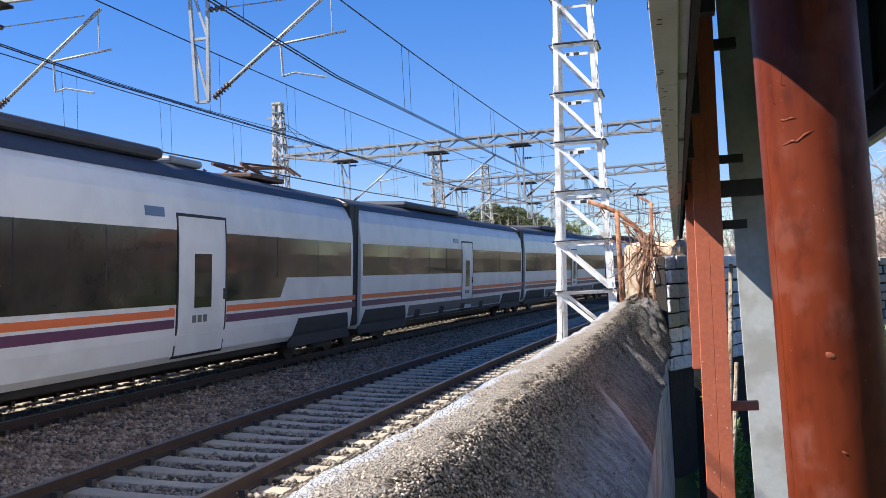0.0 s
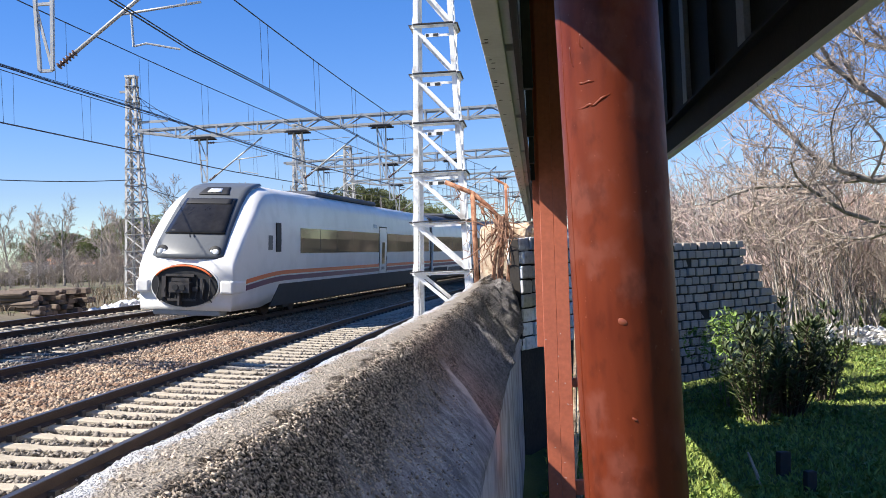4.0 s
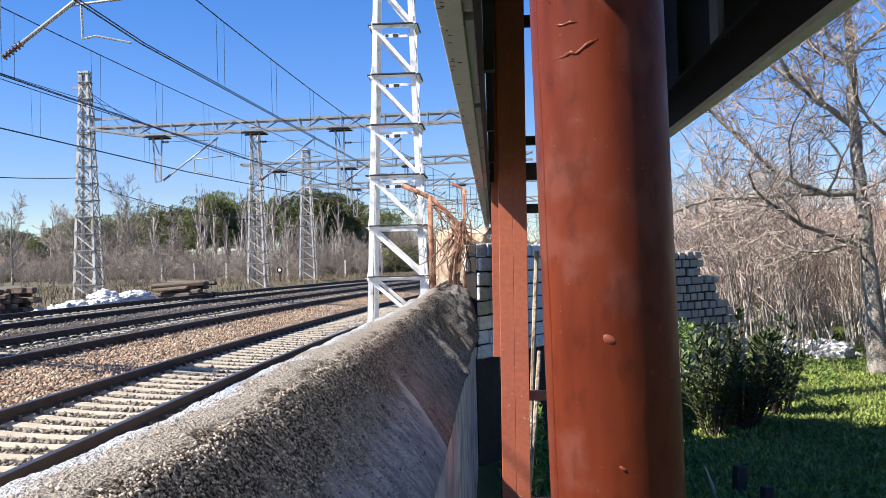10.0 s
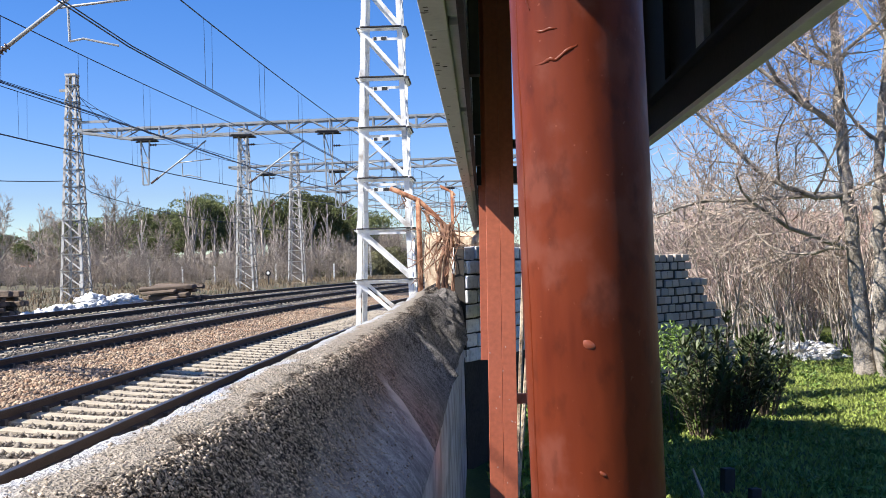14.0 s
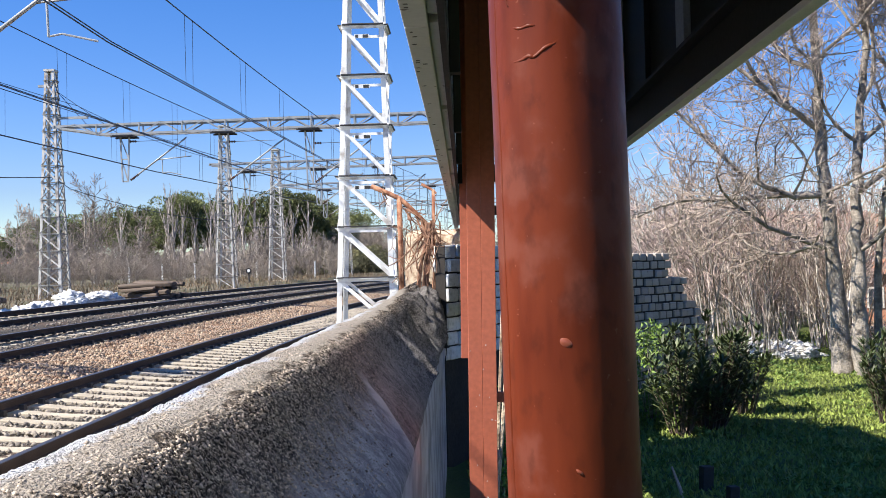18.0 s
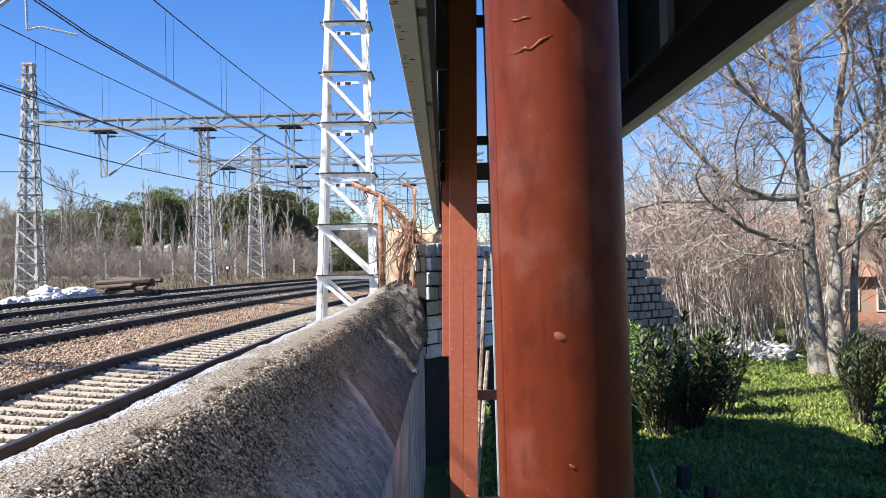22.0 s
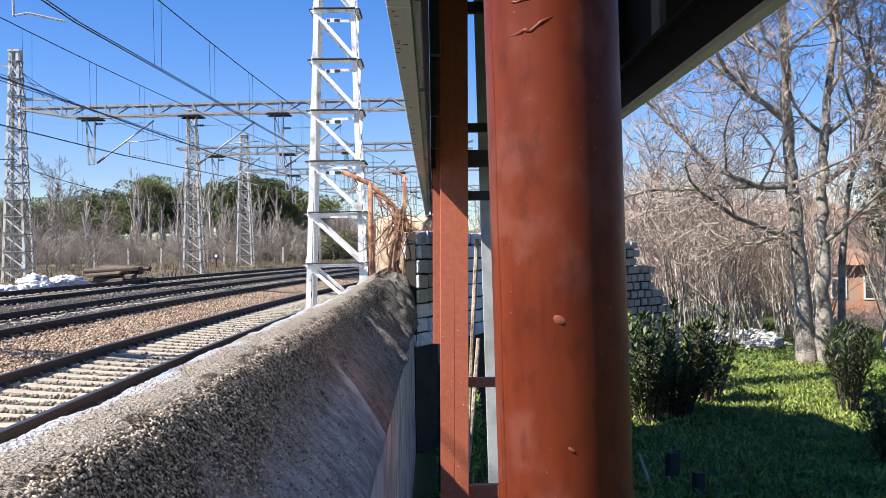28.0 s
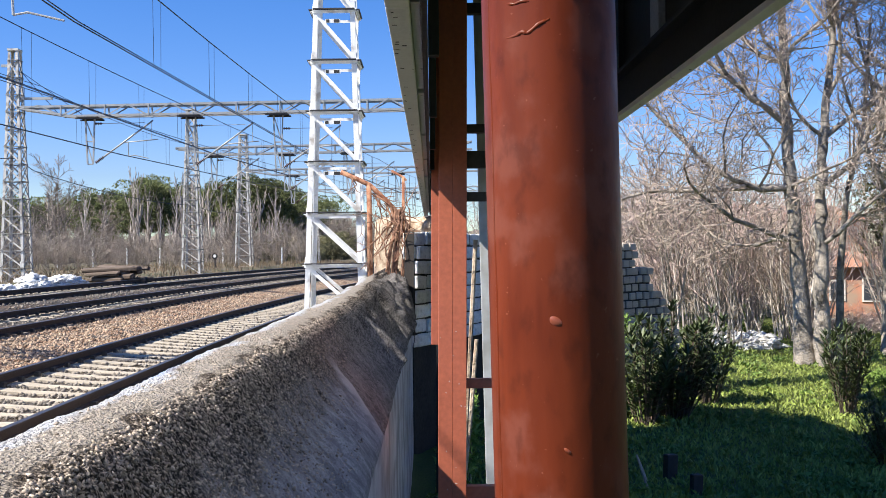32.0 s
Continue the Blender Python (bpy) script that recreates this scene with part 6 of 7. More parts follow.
def oleander(seed, stems, h, w):
    """Upright canes that fork near the top, each with whorls of long narrow leaves."""
    rng = np.random.RandomState(seed)
    t = empty("oleander_bush", "dark green oleander bush with narrow upright leaves", "bush", group="oleanders")
    geos, V, F = [], [], []
    for i in range(stems):
        a = rng.uniform(0, 2 * math.pi)
        lean = math.sqrt(rng.uniform(0.01, 1.0)) * w
        L = h * rng.uniform(0.45, 1.0) * (1.15 if i % 11 == 0 else 1) * (1 - 0.22 * lean / w)
        base = np.array([math.cos(a) * lean * 0.3, math.sin(a) * lean * 0.3, 0])
        tip = np.array([math.cos(a) * lean, math.sin(a) * lean, L])
        mid = base * 0.5 + tip * 0.5 + np.array([0, 0, 0.12 * L])
        geos.append(tube_geo([base, mid, tip], [0.014, 0.010, 0.005], 4))
        whorls = 9
        for j in range(whorls):
            s = 0.22 + 0.78 * (j / (whorls - 1)) ** 0.75
            p = (1 - s) ** 2 * base + 2 * s * (1 - s) * mid + s * s * tip
            turn = rng.uniform(0, 6.28)
            n = 3 if j < whorls - 1 else 8
            for q in range(n):
                b = turn + 6.283 * q / n + rng.uniform(-0.3, 0.3)
                rise = rng.uniform(0.35, 0.9) if j < whorls - 1 else rng.uniform(0.6, 2.2)
                out = np.array([math.cos(b), math.sin(b), rise])
                out /= np.linalg.norm(out)
                l, ww = rng.uniform(0.15, 0.25), rng.uniform(0.016, 0.024)
                sd = np.cross(out, [0, 0, 1])
                sd /= np.linalg.norm(sd) + 1e-6
                o = len(V)
                bend = np.array([0, 0, -0.035])
                V += [p, p + out * l * 0.3 + sd * ww, p + out * l * 0.7 + sd * ww * 0.8 + bend * 0.3, p + out * l + bend, p + out * l * 0.7 - sd * ww * 0.8 + bend * 0.3, p + out * l * 0.3 - sd * ww]
                F += [(o, o + 1, o + 5), (o + 1, o + 2, o + 5), (o + 2, o + 4, o + 5), (o + 2, o + 3, o + 4)]
    tagged(under("stem", raw("stem", *joined(geos), LOG), t), kind="stuff")
    tagged(under("foliage", mesh_np("foliage", V, F, LEAF), t), kind="stuff")
    return t


b1 = oleander(4, 84, 1.75, 0.86)
b1.matrix_basis = pose(3.75, 15.6, -0.85)
b2 = oleander(5, 26, 1.5, 0.5)
b2.matrix_basis = pose(4.75, 17.0, -0.85)
copy_thing(b2, pose(3.2, 14.9, -0.85, 0, 0, 80))
copy_thing(b2, pose(6.55, 15.6, -0.8, 0, 0, 140) @ Matrix.Diagonal((0.85, 0.85, 1.0, 1)))
copy_thing(b2, pose(6.95, 16.8, -0.8, 0, 0, 40) @ Matrix.Diagonal((0.7, 0.7, 0.9, 1)))
copy_thing(b1, pose(5.45, 11.6, -0.9, 0, 0, 200) @ Matrix.Diagonal((0.55, 0.55, 0.62, 1)))


def grass(name, n, area, zf, h, material, seed, label):
    rng = np.random.RandomState(seed)
    x, y = area(rng, n)
    z = np.array([zf(a, b) for a, b in zip(x, y)])
    hh = h * rng.uniform(0.5, 1.3, n)
    a = rng.uniform(0, 2 * np.pi, n)
    w = 0.008 + 0.013 * rng.rand(n)
    lean = rng.normal(0, 0.45, (n, 2)) * hh[:, None]
    P = np.stack([x, y, z - 0.02], 1)
    s = np.stack([np.cos(a) * w, np.sin(a) * w, 0 * a], 1)
    mid = P + np.stack([lean[:, 0] * 0.35, lean[:, 1] * 0.35, hh * 0.6], 1)
    tip = P + np.stack([lean[:, 0], lean[:, 1], hh], 1)
    V = np.stack([P - s, P + s, mid + s * 0.8, mid - s * 0.8, tip], 1).reshape(-1, 3)
    o = np.arange(n)[:, None] * 5
    F = np.concatenate([o + [[0, 1, 2]], o + [[0, 2, 3]], o + [[3, 2, 4]]])
    return tagged(new(name, mesh_np(name, V, F, material)), label, "grass", kind="stuff")


def lawn_area(rng, n):
    y = 7 + 24 * rng.rand(n) ** 1.3
    x = y * rng.uniform(-0.02, 0.56, n)
    k = (x > 0.0)
    return x[k].tolist() + (np.full((~k).sum(), 6.0) + rng.rand((~k).sum()) * 3).tolist(), y[k].tolist() + y[~k].tolist()


grass("grass", 85000, lambda r, n: tuple(np.array(v) for v in lawn_area(r, n)), lawn_z, 0.078, BLADE, 3, "lush green winter lawn grass")


wrng = np.random.RandomState(27)
wx, wy = lawn_area(wrng, 420)
clumps = [(a, b, lawn_z(a, b) + 0.03, wrng.uniform(0.12, 0.3), wrng.uniform(0.05, 0.10)) for a, b in zip(wx, wy) if b > 9]
tagged(new("lawn_weeds", mesh_np("lawn_weeds", *tufts(wrng, clumps, 70, 0.035), FRESH)), "low broad-leaved weeds scattered through the lawn", "weeds", kind="stuff")


def lineside(rng, n):
    y = rng.uniform(30, 100, n)
    x = np.array([tx(2, b) for b in y]) - 3.2 - 14 * rng.rand(n) ** 1.5
    return x, y


grass("dry_grass", 9000, lineside, ground_z, 0.32, DRYBLADE, 4, "tall dry yellow grass along the railway")


def weed_clump(seed, x, y, z, w, h):
    rng = np.random.RandomState(seed)
    t = empty("weed_clump", "fresh green leafy weeds at the wall's foot", "weed", pose(x, y, z), group="weeds")
    blobs = [(rng.normal(0, w * 0.5), rng.normal(0, w * 0.4), h * rng.uniform(0.15, 0.85), w * 0.45, h * 0.16) for _ in range(12)]
    V, F = tufts(rng, blobs, 130, 0.032)
    tagged(under("foliage", mesh_np("foliage", V, F, FRESH), t), kind="stuff")
    geos = [tube_geo([(b[0] * 0.3, b[1] * 0.3, -0.1), (b[0], b[1], b[2])], [0.012, 0.004], 4) for b in blobs]
    tagged(under("stem", raw("stem", *joined(geos), BARK), t), kind="stuff")
    return t


weed_clump(1, 3.05, 16.4, -0.85, 0.42, 1.75)
weed_clump(2, 0.33, 10.3, -0.85, 0.14, 1.95)
weed_clump(3, 4.7, 18.2, -0.8, 0.4, 0.8)
weed_clump(4, 7.4, 16.2, -0.8, 0.35, 0.6)

# ---- rusty frame with dead creeper at the wall's end ----
frame_ob = empty("rusty_pipe_frame", "rusty bent pipe frame at the end of the wall", "pipe frame", pose(0, 0, EYE))
for n, pts, r in (("upright", [(-0.83, 13, -0.75), (-0.83, 13, 0.3), (-0.835, 13, 0.92)], 0.036), ("arm", [(-1.2, 13, 1.09), (-1.0, 13, 1.0), (-0.83, 13, 0.92), (-0.62, 13, 0.72), (-0.37, 13, 0.44)], 0.034),
                  ("upright", [(-0.40, 13.1, -0.6), (-0.385, 13.1, 1.03)], 0.022), ("arm", [(-0.54, 13.1, 1.11), (-0.385, 13.1, 1.02), (-0.35, 13.1, 0.98)], 0.018), ("brace", [(-0.52, 12.95, -0.4), (-0.47, 12.95, 0.2), (-0.42, 13, 0.5)], 0.03)):
    under(n, raw(n, *tube_geo(pts, r, 8), RUST, True), frame_ob)
crng = random.Random(17)
creep = []
for i in range(14):
    p = Vector((crng.uniform(-0.85, -0.35), 12.86 + crng.uniform(-0.08, 0.05), crng.uniform(-0.45, 0.2)))
    pts, rad = branch(p, (crng.gauss(0, 0.35), crng.gauss(0, 0.08), 1), crng.uniform(0.35, 0.95), crng.uniform(0.004, 0.013), 0.003, crng, 0.25, 0.02, 8)
    creep.append(tube_geo(pts, rad, 4))
for i in range(14):
    p = Vector((crng.uniform(-0.8, -0.42), 12.9 + crng.uniform(-0.1, 0.1), crng.uniform(0.3, 0.75)))
    pts, rad = branch(p, (crng.gauss(0, 1), crng.gauss(0, 0.3), crng.gauss(0.1, 0.5)), crng.uniform(0.2, 0.55), 0.006, 0.002, crng, 0.3, 0.0, 6)
    creep.append(tube_geo(pts, rad, 4))
for k in range(7):
    q = crng.uniform(-0.52, -0.30)
    creep.append(tube_geo([(q - 0.12, 12.84, -0.55), (q - 0.06, 12.84, 0.0), (q + crng.uniform(-0.04, 0.04), 12.85, 0.35), (q + crng.uniform(-0.1, 0.05), 12.9, 0.62)], [0.022, 0.02, 0.018, 0.01], 5))
for k in range(16):
    u = crng.random()
    c = Vector((-1.1, 12.96, 1.04)).lerp(Vector((-0.37, 12.95, 0.46)), u)
    pts, rad = branch(c, (0.9 + crng.gauss(0, 0.25), crng.gauss(0, 0.1), -0.72 + crng.gauss(0, 0.3)), crng.uniform(0.2, 0.45), crng.uniform(0.008, 0.014), 0.004, crng, 0.3, 0.0, 6)
    creep.append(tube_geo(pts, rad, 5))
for k in range(12):
    c = Vector((-0.40 + crng.gauss(0, 0.05), 12.9, 0.5 + crng.gauss(0, 0.08)))
    pts, rad = branch(c, (crng.gauss(-0.25, 0.3), crng.gauss(0, 0.1), -1), crng.uniform(0.4, 1.0), crng.uniform(0.008, 0.018), 0.004, crng, 0.22, 0.0, 8)
    creep.append(tube_geo(pts, rad, 5))
tagged(new("dead_creeper", raw("dead_creeper", *joined([([Vector(c) + Vector((0, 0, EYE)) for c in v], f) for v, f in creep]), VINE)), "tangled brown dead creeper stems", "creeper")
bm = bbox(-0.46, 0.46, -0.2, 0.2, -1.2, 0.50, 0.16, 3)
bmesh.ops.subdivide_edges(bm, edges=bm.edges[:], cuts=3, use_grid_fill=True)
for v in bm.verts:
    v.co += Vector((noise.noise(v.co * 3) * 0.06, 0.04 * noise.noise(v.co * 4 + Vector((5, 0, 0))), noise.noise(v.co * 2.5) * 0.07))
pm = bpy.data.meshes.new("plaster_pier")
bm.to_mesh(pm)
bm.free()
pm.materials.append(TAN)
pier = tagged(new("plaster_pier", pm), "crumbling ochre plaster pier at the wall's end", "pier")
pier.matrix_basis = pose(-0.36, 13.48, EYE, 0, 0, -16)

# ---- timber stacks and white sacks across the line ----
def timber_stack(x, y, z, nx, nz, L, label, turn=0, seed=1):
    rng = random.Random(seed)
    t = empty("timber_stack", label, "timber stack", pose(x, y, z, 0, 0, turn), group="timber stacks")
    for j in range(nz):
        for i in range(nx - (j % 2)):
            w, h = rng.uniform(0.20, 0.30), rng.uniform(0.15, 0.21)
            cx, cz = (i + 0.5 * (j % 2)) * 0.31 + rng.uniform(-0.04, 0.04), 0.09 + j * 0.17
            e = rng.uniform(-0.6, 0.5)
            bm = bbox(-w / 2, w / 2, e, L + e * rng.uniform(-1, 1), -h / 2, h / 2, 0.055)
            for v in bm.verts:
                v.co += Vector((rng.uniform(-0.015, 0.015), 0, rng.uniform(-0.015, 0.015)))
            part("beam", bm, LOG, t, m=pose(cx, 0, cz, rng.uniform(-3, 3), rng.uniform(-25, 25), rng.uniform(-8, 8)))
    return t


timber_stack(-16.75, 31.0, 0.25, 9, 7, 4.2, "stack of weathered old wooden sleepers", 68, 1)
timber_stack(-13.75, 44.2, 0.72, 6, 4, 1.8, "low heap of weathered wooden sleepers", 72, 3)


def sack(seed, x, y, z, s):
    bm = bmesh.new()
    bmesh.ops.create_icosphere(bm, subdivisions=4, radius=1.0)
    for v in bm.verts:
        n = noise.noise(v.co * 1.4 + Vector((seed * 3.7, 0, 0))) * 0.4 + abs(noise.noise(v.co * 3 + Vector((0, seed, 0)))) * -0.7 + abs(noise.noise(v.co * 7 + Vector((0, 0, seed)))) * -0.35
        v.co = v.co * (1 + n)
        v.co.z = max(v.co.z, -0.45)
    me = bpy.data.meshes.new("sack")
    bm.to_mesh(me)
    bm.free()
    me.materials.append(WHITEBAG)
    me.polygons.foreach_set("use_smooth", [True] * len(me.polygons))
    ob = new("rubble_sack", me)
    ob.matrix_basis = pose(x, y, z + s * 0.28, 0, 0, seed * 53) @ Matrix.Diagonal((s * 1.25, s, s * 0.6, 1))
    return tagged(ob, "crumpled white plastic rubble sack on the ground", "sack", group="rubble sacks")


srng = random.Random(9)
for i in range(24):
    u = i / 23
    sack(i + 1, -15.3 - 0.2 * u + srng.uniform(-0.4, 0.4), 32.6 + 9.8 * u + srng.uniform(-0.3, 0.3), 0.5 + 0.12 * u, srng.uniform(0.27, 0.47) * (1.7 if i in (15, 16, 18, 20, 21, 22) else 1.0))

# ---- small things far off ----
sig = empty("track_sign", "small round white track sign on a dark post", "sign", pose(-14.9, 68.0, 0.85))
under("post", raw("post", *tube_geo([(0, 0, -0.2), (0, 0, 0.95)], 0.05, 6), DARKSTEEL), sig)
under("plate", raw("plate", *tube_geo([(0, -0.06, 1.0), (0, -0.09, 1.0)], 0.2, 14), SEAL), sig)
under("mark", raw("mark", *tube_geo([(0, -0.091, 1.02), (0, -0.1, 1.02)], 0.11, 12), WHITEPAINT), sig)
for i in range(9):
    p = empty("fence_post", "slim pale concrete fence post", "fence post", pose(-31.5 + i * 2.3, 76 + i * 1.3, 0.7), group="fence posts")
    part("shaft", bbox(-0.06, 0.06, -0.06, 0.06, -0.2, 1.9, 0.01), WHITEPAINT, p)


def house(label, x, y, z, w, d, h, wall, roofm, wins, turn=0, roof_h=1.4):
    t = empty("house", label, "house", pose(x, y, z, 0, 0, turn), group="houses")
    part("wall", bbox(0, w, 0, d, 0, h), wall, t)
    V = [(-0.4, -0.4, h + 0.002), (w + 0.4, -0.4, h + 0.002), (w + 0.4, d + 0.4, h + 0.002), (-0.4, d + 0.4, h + 0.002), (w * 0.25, d / 2, h + roof_h), (w * 0.75, d / 2, h + roof_h)]
    under("roof", raw("roof", V, [(0, 1, 5, 4), (1, 2, 5), (2, 3, 4, 5), (3, 0, 4), (3, 2, 1, 0)], roofm), t, "clay tile roof")
    for wx, wz, ww, wh in wins:
        f = part("window", bbox(wx - 0.08, wx + ww + 0.08, -0.05, 0.02, wz - 0.08, wz + wh + 0.08), WHITEWASH, t, "white-framed window")
        part("pane", bbox(wx, wx + ww, -0.06, -0.051, wz, wz + wh), WINDARK, f)
    return t


house("orange brick house with white window frames", 16.9, 45.5, -1.6, 9, 8, 2.6, BRICKRED, ROOFTILE, [(1.45, 1.15, 0.55, 0.8), (2.85, 1.1, 0.65, 0.95), (4.4, 1.1, 0.65, 0.95), (1.5, -0.2, 0.9, 0.4), (2.8, -0.2, 0.9, 0.4)], -22, 0.7)
house("distant house with red tile roof", 25.5, 85, 0, 6, 7, 4.4, BRICKRED, ROOFTILE, [(1, 3, 1, 1.2), (4, 3, 1, 1.2)], 0, 1.6)
house("distant house with red tile roof", 32, 92, -1, 9, 7, 5.6, BRICKRED, ROOFTILE, [(1, 3, 1, 1.2), (4, 3, 1, 1.2)], 0, 1.6)
for i, (x, y, w, h) in enumerate(((-92, 190, 9, 4.5), (-106, 205, 12, 5), (-84, 180, 7, 3), (-120, 220, 16, 6)  )):
    house("distant pale house beyond the trees", x, y, 0, w, 8, h, WHITEWASH, ROOFTILE, [(1, 1, 1, 1.2), (3.5, 1, 1, 1.2)], 5)

# low woods that close the view behind the pines
V, F = [], []
for i in range(260):
    a = -0.62 + 0.92 * i / 259
    tall = 7.5 * min(1, max(0.35, (a + 0.56) / 0.16)) + 2.2 * noise.noise((i * 0.21, 0, 0)) + 1.2 * noise.noise((i * 0.9, 3, 0))
    for d, h in ((236, -2), (238, 0.55), (242, 0.85), (248, 1.0), (258, 0.8), (268, -2)):
        V.append((a * d + noise.noise((i * 0.7, d, 0)), d + 2.5 * noise.noise((i * 0.4, d * 0.3, 1)), h * tall if h > 0 else h))
for i in range(259):
    for j in range(5):
        F.append((i * 6 + j, (i + 1) * 6 + j, (i + 1) * 6 + j + 1, i * 6 + j + 1))
tagged(new("far_woods", raw("far_woods", V, F, FARWOOD)), "distant low band of bare brown woods", "woods", kind="stuff")

# pile of white rubble on the lawn
rng = np.random.RandomState(12)
prism = []
for i in range(420):
    u = rng.rand()
    a, r = rng.uniform(0, 6.28), abs(rng.normal(0, 0.28))
    c = Vector((7.35 + 1.1 * u + r * math.cos(a) * 0.9, 26.0 - 1.5 * u + r * math.sin(a), -0.70 + max(0, 0.45 - r * 0.6) * rng.rand()))
    s = rng.uniform(0.06, 0.13)
    pts = [c + Vector((rng.normal() * 0.3 + k[0], rng.normal() * 0.3 + k[1], k[2] * 0.8)) * s for k in ((1, 0, 0), (-1, 0, 0), (0, 1, 0), (0, -1, 0), (0, 0, 1), (0, 0, -1))]
    prism.append((pts, [(0, 2, 4), (2, 1, 4), (1, 3, 4), (3, 0, 4), (2, 0, 5), (1, 2, 5), (3, 1, 5), (0, 3, 5)]))
tagged(new("rubble_pile", raw("rubble_pile", *joined(prism), WHITESTONE)), "low heap of white rubble stones on the grass", "rubble", kind="stuff")
for x, y, h, w in ((2.68, 11.3, 0.32, 0.07), (2.75, 10.45, 0.28, 0.06)):
    s = empty("wooden_stake", "short dark wooden stake in the lawn", "stake", pose(x, y, -0.85, 0, 3, 20), group="stakes")
    part("shaft", bbox(-w, w, -w * 0.7, w * 0.7, -0.1, h, 0.01), CARDARK, s)
tagged(new("cane", raw("cane", *tube_geo([(2.36, 10.9, -0.9), (2.30, 10.9, -0.68), (2.22, 10.9, -0.45)], [0.022, 0.02, 0.012], 6), PALETWIG)), "pale broken cane standing in grass", "cane")
for pts in ([(0.318, 7.6, 1.9), (0.29, 7.6, 1.45), (0.262, 7.6, 1.0), (0.15, 7.6, -0.9)], [(0.335, 8.0, 1.1), (0.285, 8.0, 0.55), (0.13, 8.0, -0.9)]):
    tagged(new("leaning_cane", raw("leaning_cane", *tube_geo(pts, [0.017, 0.018, 0.016, 0.015][:len(pts)], 6), TAN)), "pale cane leaning behind the posts", "cane", "canes")

# ---- pieces: ballast, sleepers, blocks ----
def stones(name, n, place_at, size, material, seed, label):
    rng = np.random.RandomState(seed)
    P = place_at(rng, n)
    n = len(P)
    base = np.array([(1, 0, 0), (-1, 0, 0), (0, 1, 0), (0, -1, 0), (0, 0, 1), (0, 0, -1)], dtype=float)
    S = size * rng.uniform(0.5, 1.25, (n, 1, 1))
    V = (base[None] * np.array([1, 1, 0.75]) + rng.normal(0, 0.28, (n, 6, 3))) * S
    a = rng.uniform(0, 6.28, n)
    c, s = np.cos(a), np.sin(a)
    x = V[:, :, 0] * c[:, None] - V[:, :, 1] * s[:, None]
    y = V[:, :, 0] * s[:, None] + V[:, :, 1] * c[:, None]
    V = np.stack([x, y, V[:, :, 2]], 2) + P[:, None, :]
    f = np.array([(0, 2, 4), (2, 1, 4), (1, 3, 4), (3, 0, 4), (2, 0, 5), (1, 2, 5), (3, 1, 5), (0, 3, 5)])
    F = (np.arange(n)[:, None, None] * 6 + f[None]).reshape(-1, 3)
    return tagged(new(name, mesh_np(name, V.reshape(-1, 3), F, material)), label, "ballast", kind="stuff")


def strip_at(lo, hi, y0, y1, power=1.7, lift=0.0):
    def go(rng, n):
        y = y0 + (y1 - y0) * rng.rand(n) ** power
        u = rng.uniform(lo, hi, n)
        x = np.array([tx(0, b) for b in y]) + u
        z = np.array([ground_z(a, b) for a, b in zip(x, y)]) + lift * rng.rand(n)
        gap = np.abs((y + 2.0 + 0.3) % 0.6 - 0.3)
        keep = (np.abs(u) > 1.32) | (gap > 0.11 + 0.03 * rng.rand(n)) | (lo < -3)
        return np.stack([x, y, z], 1)[keep]
    return go


stones("ballast_stones", 30000, strip_at(-3.7, -1.35, 6.5, 60), 0.042, STONE, 1, "loose brown-red ballast stones between the tracks")
stones("ballast_stones_grey", 26000, strip_at(-1.4, 2.6, 6.0, 50, 1.7, 0.03), 0.036, STONE_GREY, 2, "grey ballast stones round the concrete sleepers")
stones("ballast_stones_far", 18000, strip_at(-10.8, -3.7, 8, 75, 1.4), 0.045, STONE_GREY, 3, "grey-brown ballast stones of the further tracks")

def pebbles(rng, n):
    prof = [wall_point(i, 0) for i in range(5, 14)]
    seg = np.array([math.dist(a, b) for a, b in zip(prof, prof[1:])])
    cum = np.concatenate([[0], np.cumsum(seg)])
    s = cum[-1] * rng.rand(n) ** 1.15
    y = 1.0 + 7.5 * rng.rand(n) ** 1.8
    P = []
    for a, b in zip(s, y):
        i = min(len(seg) - 1, int(np.searchsorted(cum, a) - 1))
        t = (a - cum[i]) / seg[i]
        x, z = prof[i][0] + (prof[i + 1][0] - prof[i][0]) * t, prof[i][1] + (prof[i + 1][1] - prof[i][1]) * t
        if i + 5 >= 9 and rng.rand() < 0.42 + 0.11 * (i - 4) + 0.16 * max(0, b - 3.4):
            continue
        if x < -0.73 and rng.rand() < 0.93:
            continue
        lump = 0.022 * noise.noise((x * 3, b * 2.2, z * 3)) + 0.010 * noise.noise((x * 9, b * 9, z * 9))
        P.append((x + lump * 0.3, b, z + lump * 0.9 + EYE - 0.001))
    return np.array(P)


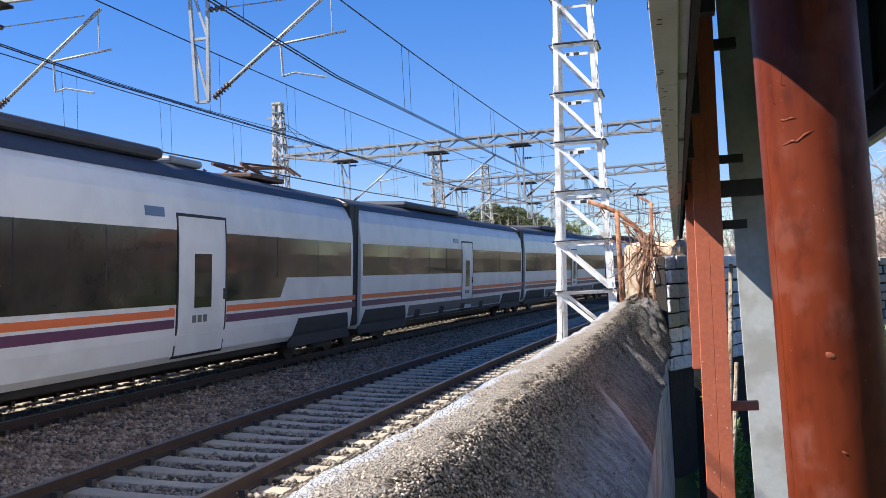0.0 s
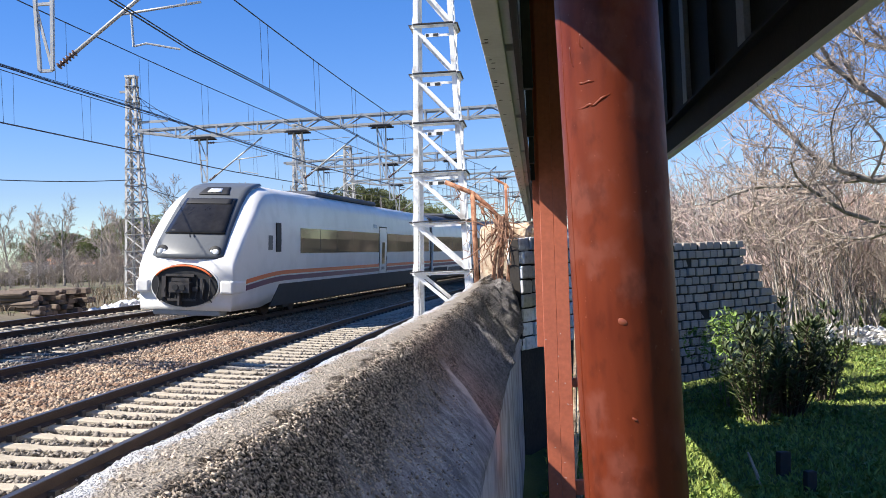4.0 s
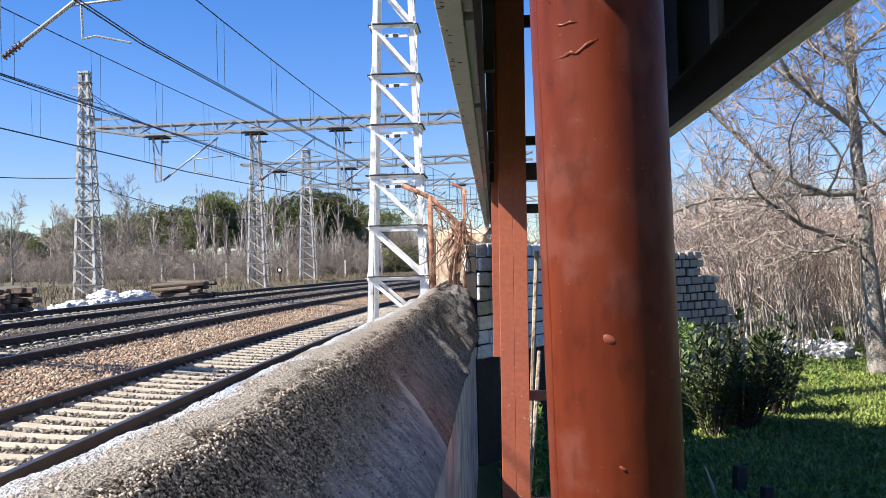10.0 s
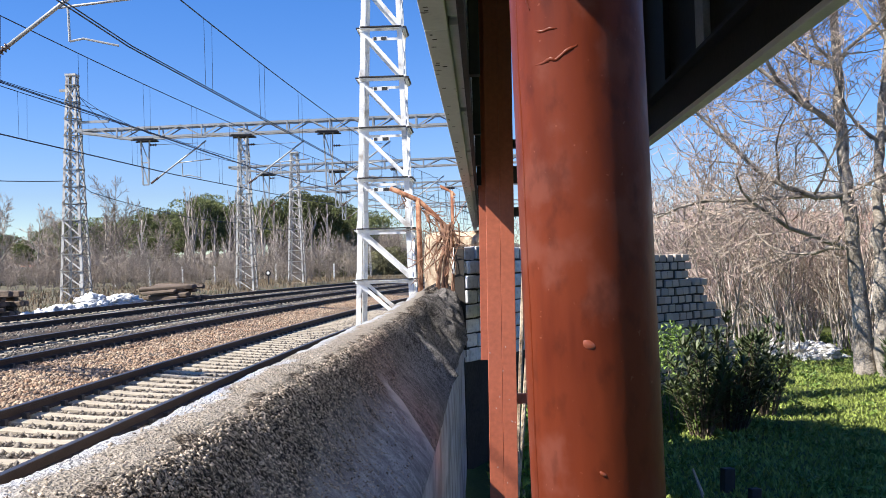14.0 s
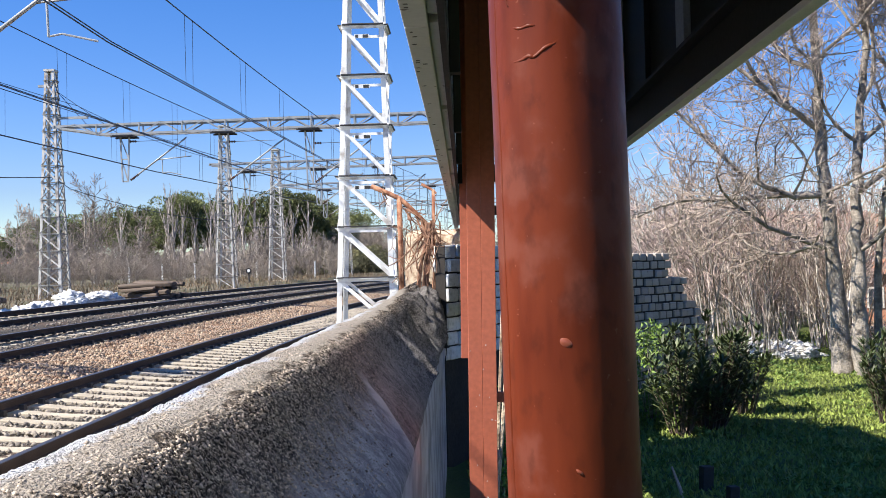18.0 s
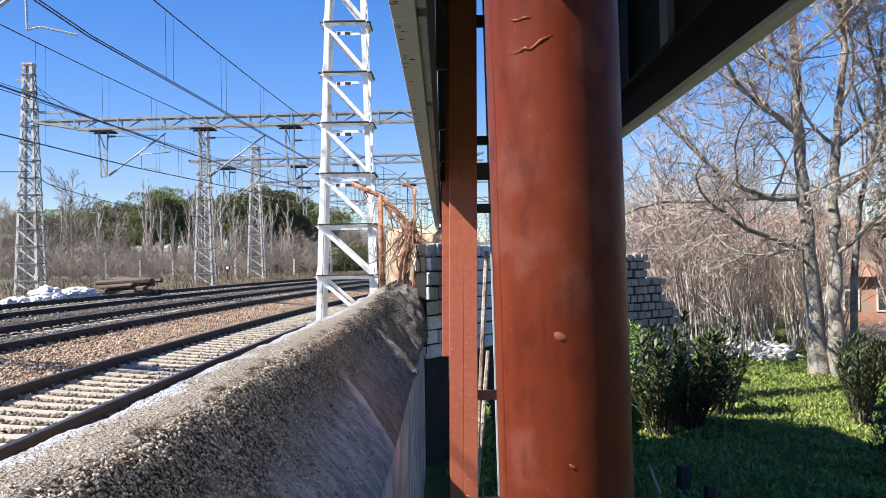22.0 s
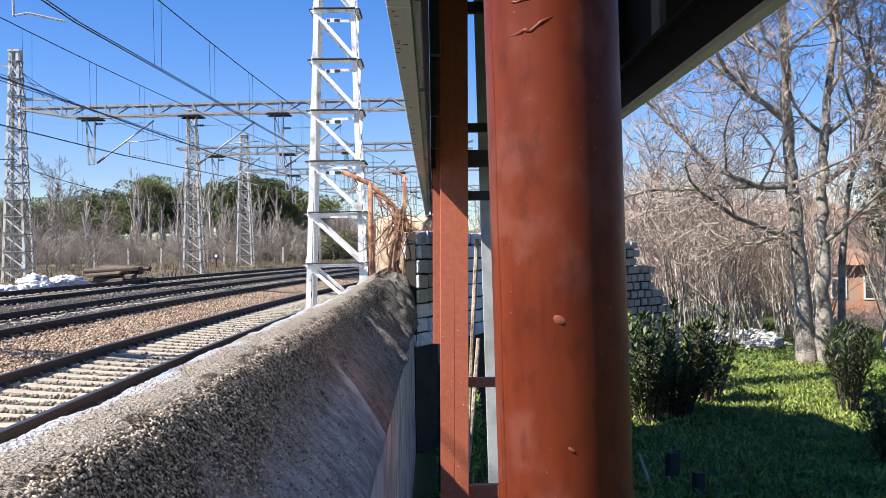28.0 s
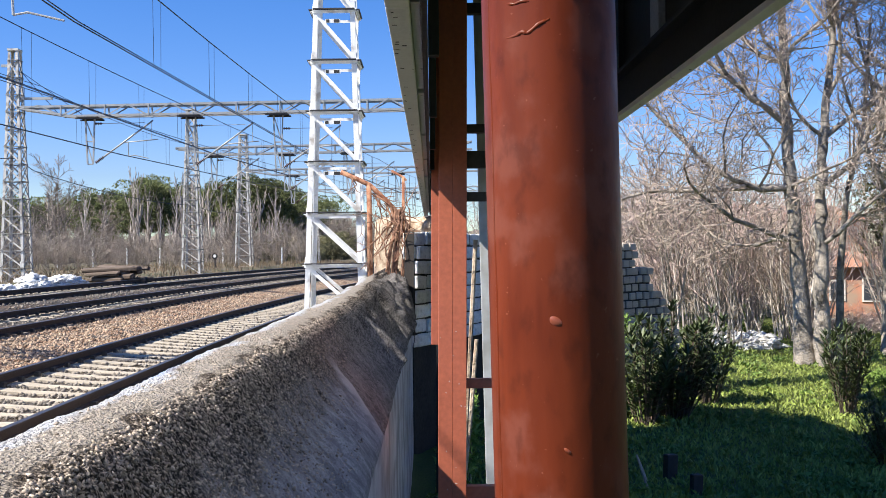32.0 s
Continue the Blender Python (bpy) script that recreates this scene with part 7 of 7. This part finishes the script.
stones("wall_pebbles", 62000, pebbles, 0.0060, PEBBLE, 6, "pale pebbles of the rough wall coping")

for k, t in enumerate(SLEEPERS):
    y = -2.0 if k == 0 else 0.0
    while y < (66 if k == 0 else 60):
        under("sleeper", SLEEPER_ME, t, m=track_pose(k, y + RNG.uniform(-0.015, 0.015), 0.0 if k == 0 else -0.035))
        y += 0.6

block_me = bpy.data.meshes.new("block")
bm = bbox(0.011, BL - 0.011, 0.0, 0.19, 0.010, BH - 0.012, 0.014, 1)
bm.to_mesh(block_me)
bm.free()
block_me.materials.append(BLOCK)
half_me = block_me.copy()
for v in half_me.vertices:
    v.co.x *= 0.49
short_me = block_me.copy()
for v in short_me.vertices:
    v.co.x = v.co.x * 0.67 + 0.010
    v.co.z = v.co.z * 0.83 + 0.004
pale_me, pale_half = block_me.copy(), half_me.copy()
for me in (pale_me, pale_half):
    me.materials[0] = BLOCKPALE
for s, z in BLOCK_SPOTS:
    p, turn = wall_run(max(s, 0) + RNG.uniform(-0.008, 0.008))
    loose = 0.35 if s < 3.2 else 1.0
    tilt = pose(p.x, p.y, z + RNG.uniform(-0.006, 0.006), 0, 0, turn) @ pose(0, RNG.uniform(-0.025, 0.025), 0, RNG.uniform(-3, 3) * loose, RNG.uniform(-2, 2) * loose, RNG.uniform(-3, 3) * loose)
    under("block", pale_half if s < 0 else pale_me if s < 3.2 else block_me if s < LEG_A - 0.3 else short_me, block_wall, m=tilt)


def motions():
    ts = [t / 2 for t in range(0, 17)] + [10, 13, 17, 22, 27, 32]
    for car, off, L in CARS:
        rows = []
        for t in ts:
            tail = float(np.interp(t, [a for a, _ in TAIL], [b for _, b in TAIL]))
            y0, y1 = tail + off + 2.0, tail + off + L - 2.0
            a, b = on_track(1, y0), on_track(1, y1)
            d = (b - a).normalized()
            rz = -math.degrees(math.atan2(d.x, d.y))
            rx = math.degrees(math.asin(d.z))
            o = a - d * 2.0
            rows.append((t, pose(o.x, o.y, o.z, rx, math.degrees(math.atan(CANT)), rz)))
        walk(car, rows)


motions()
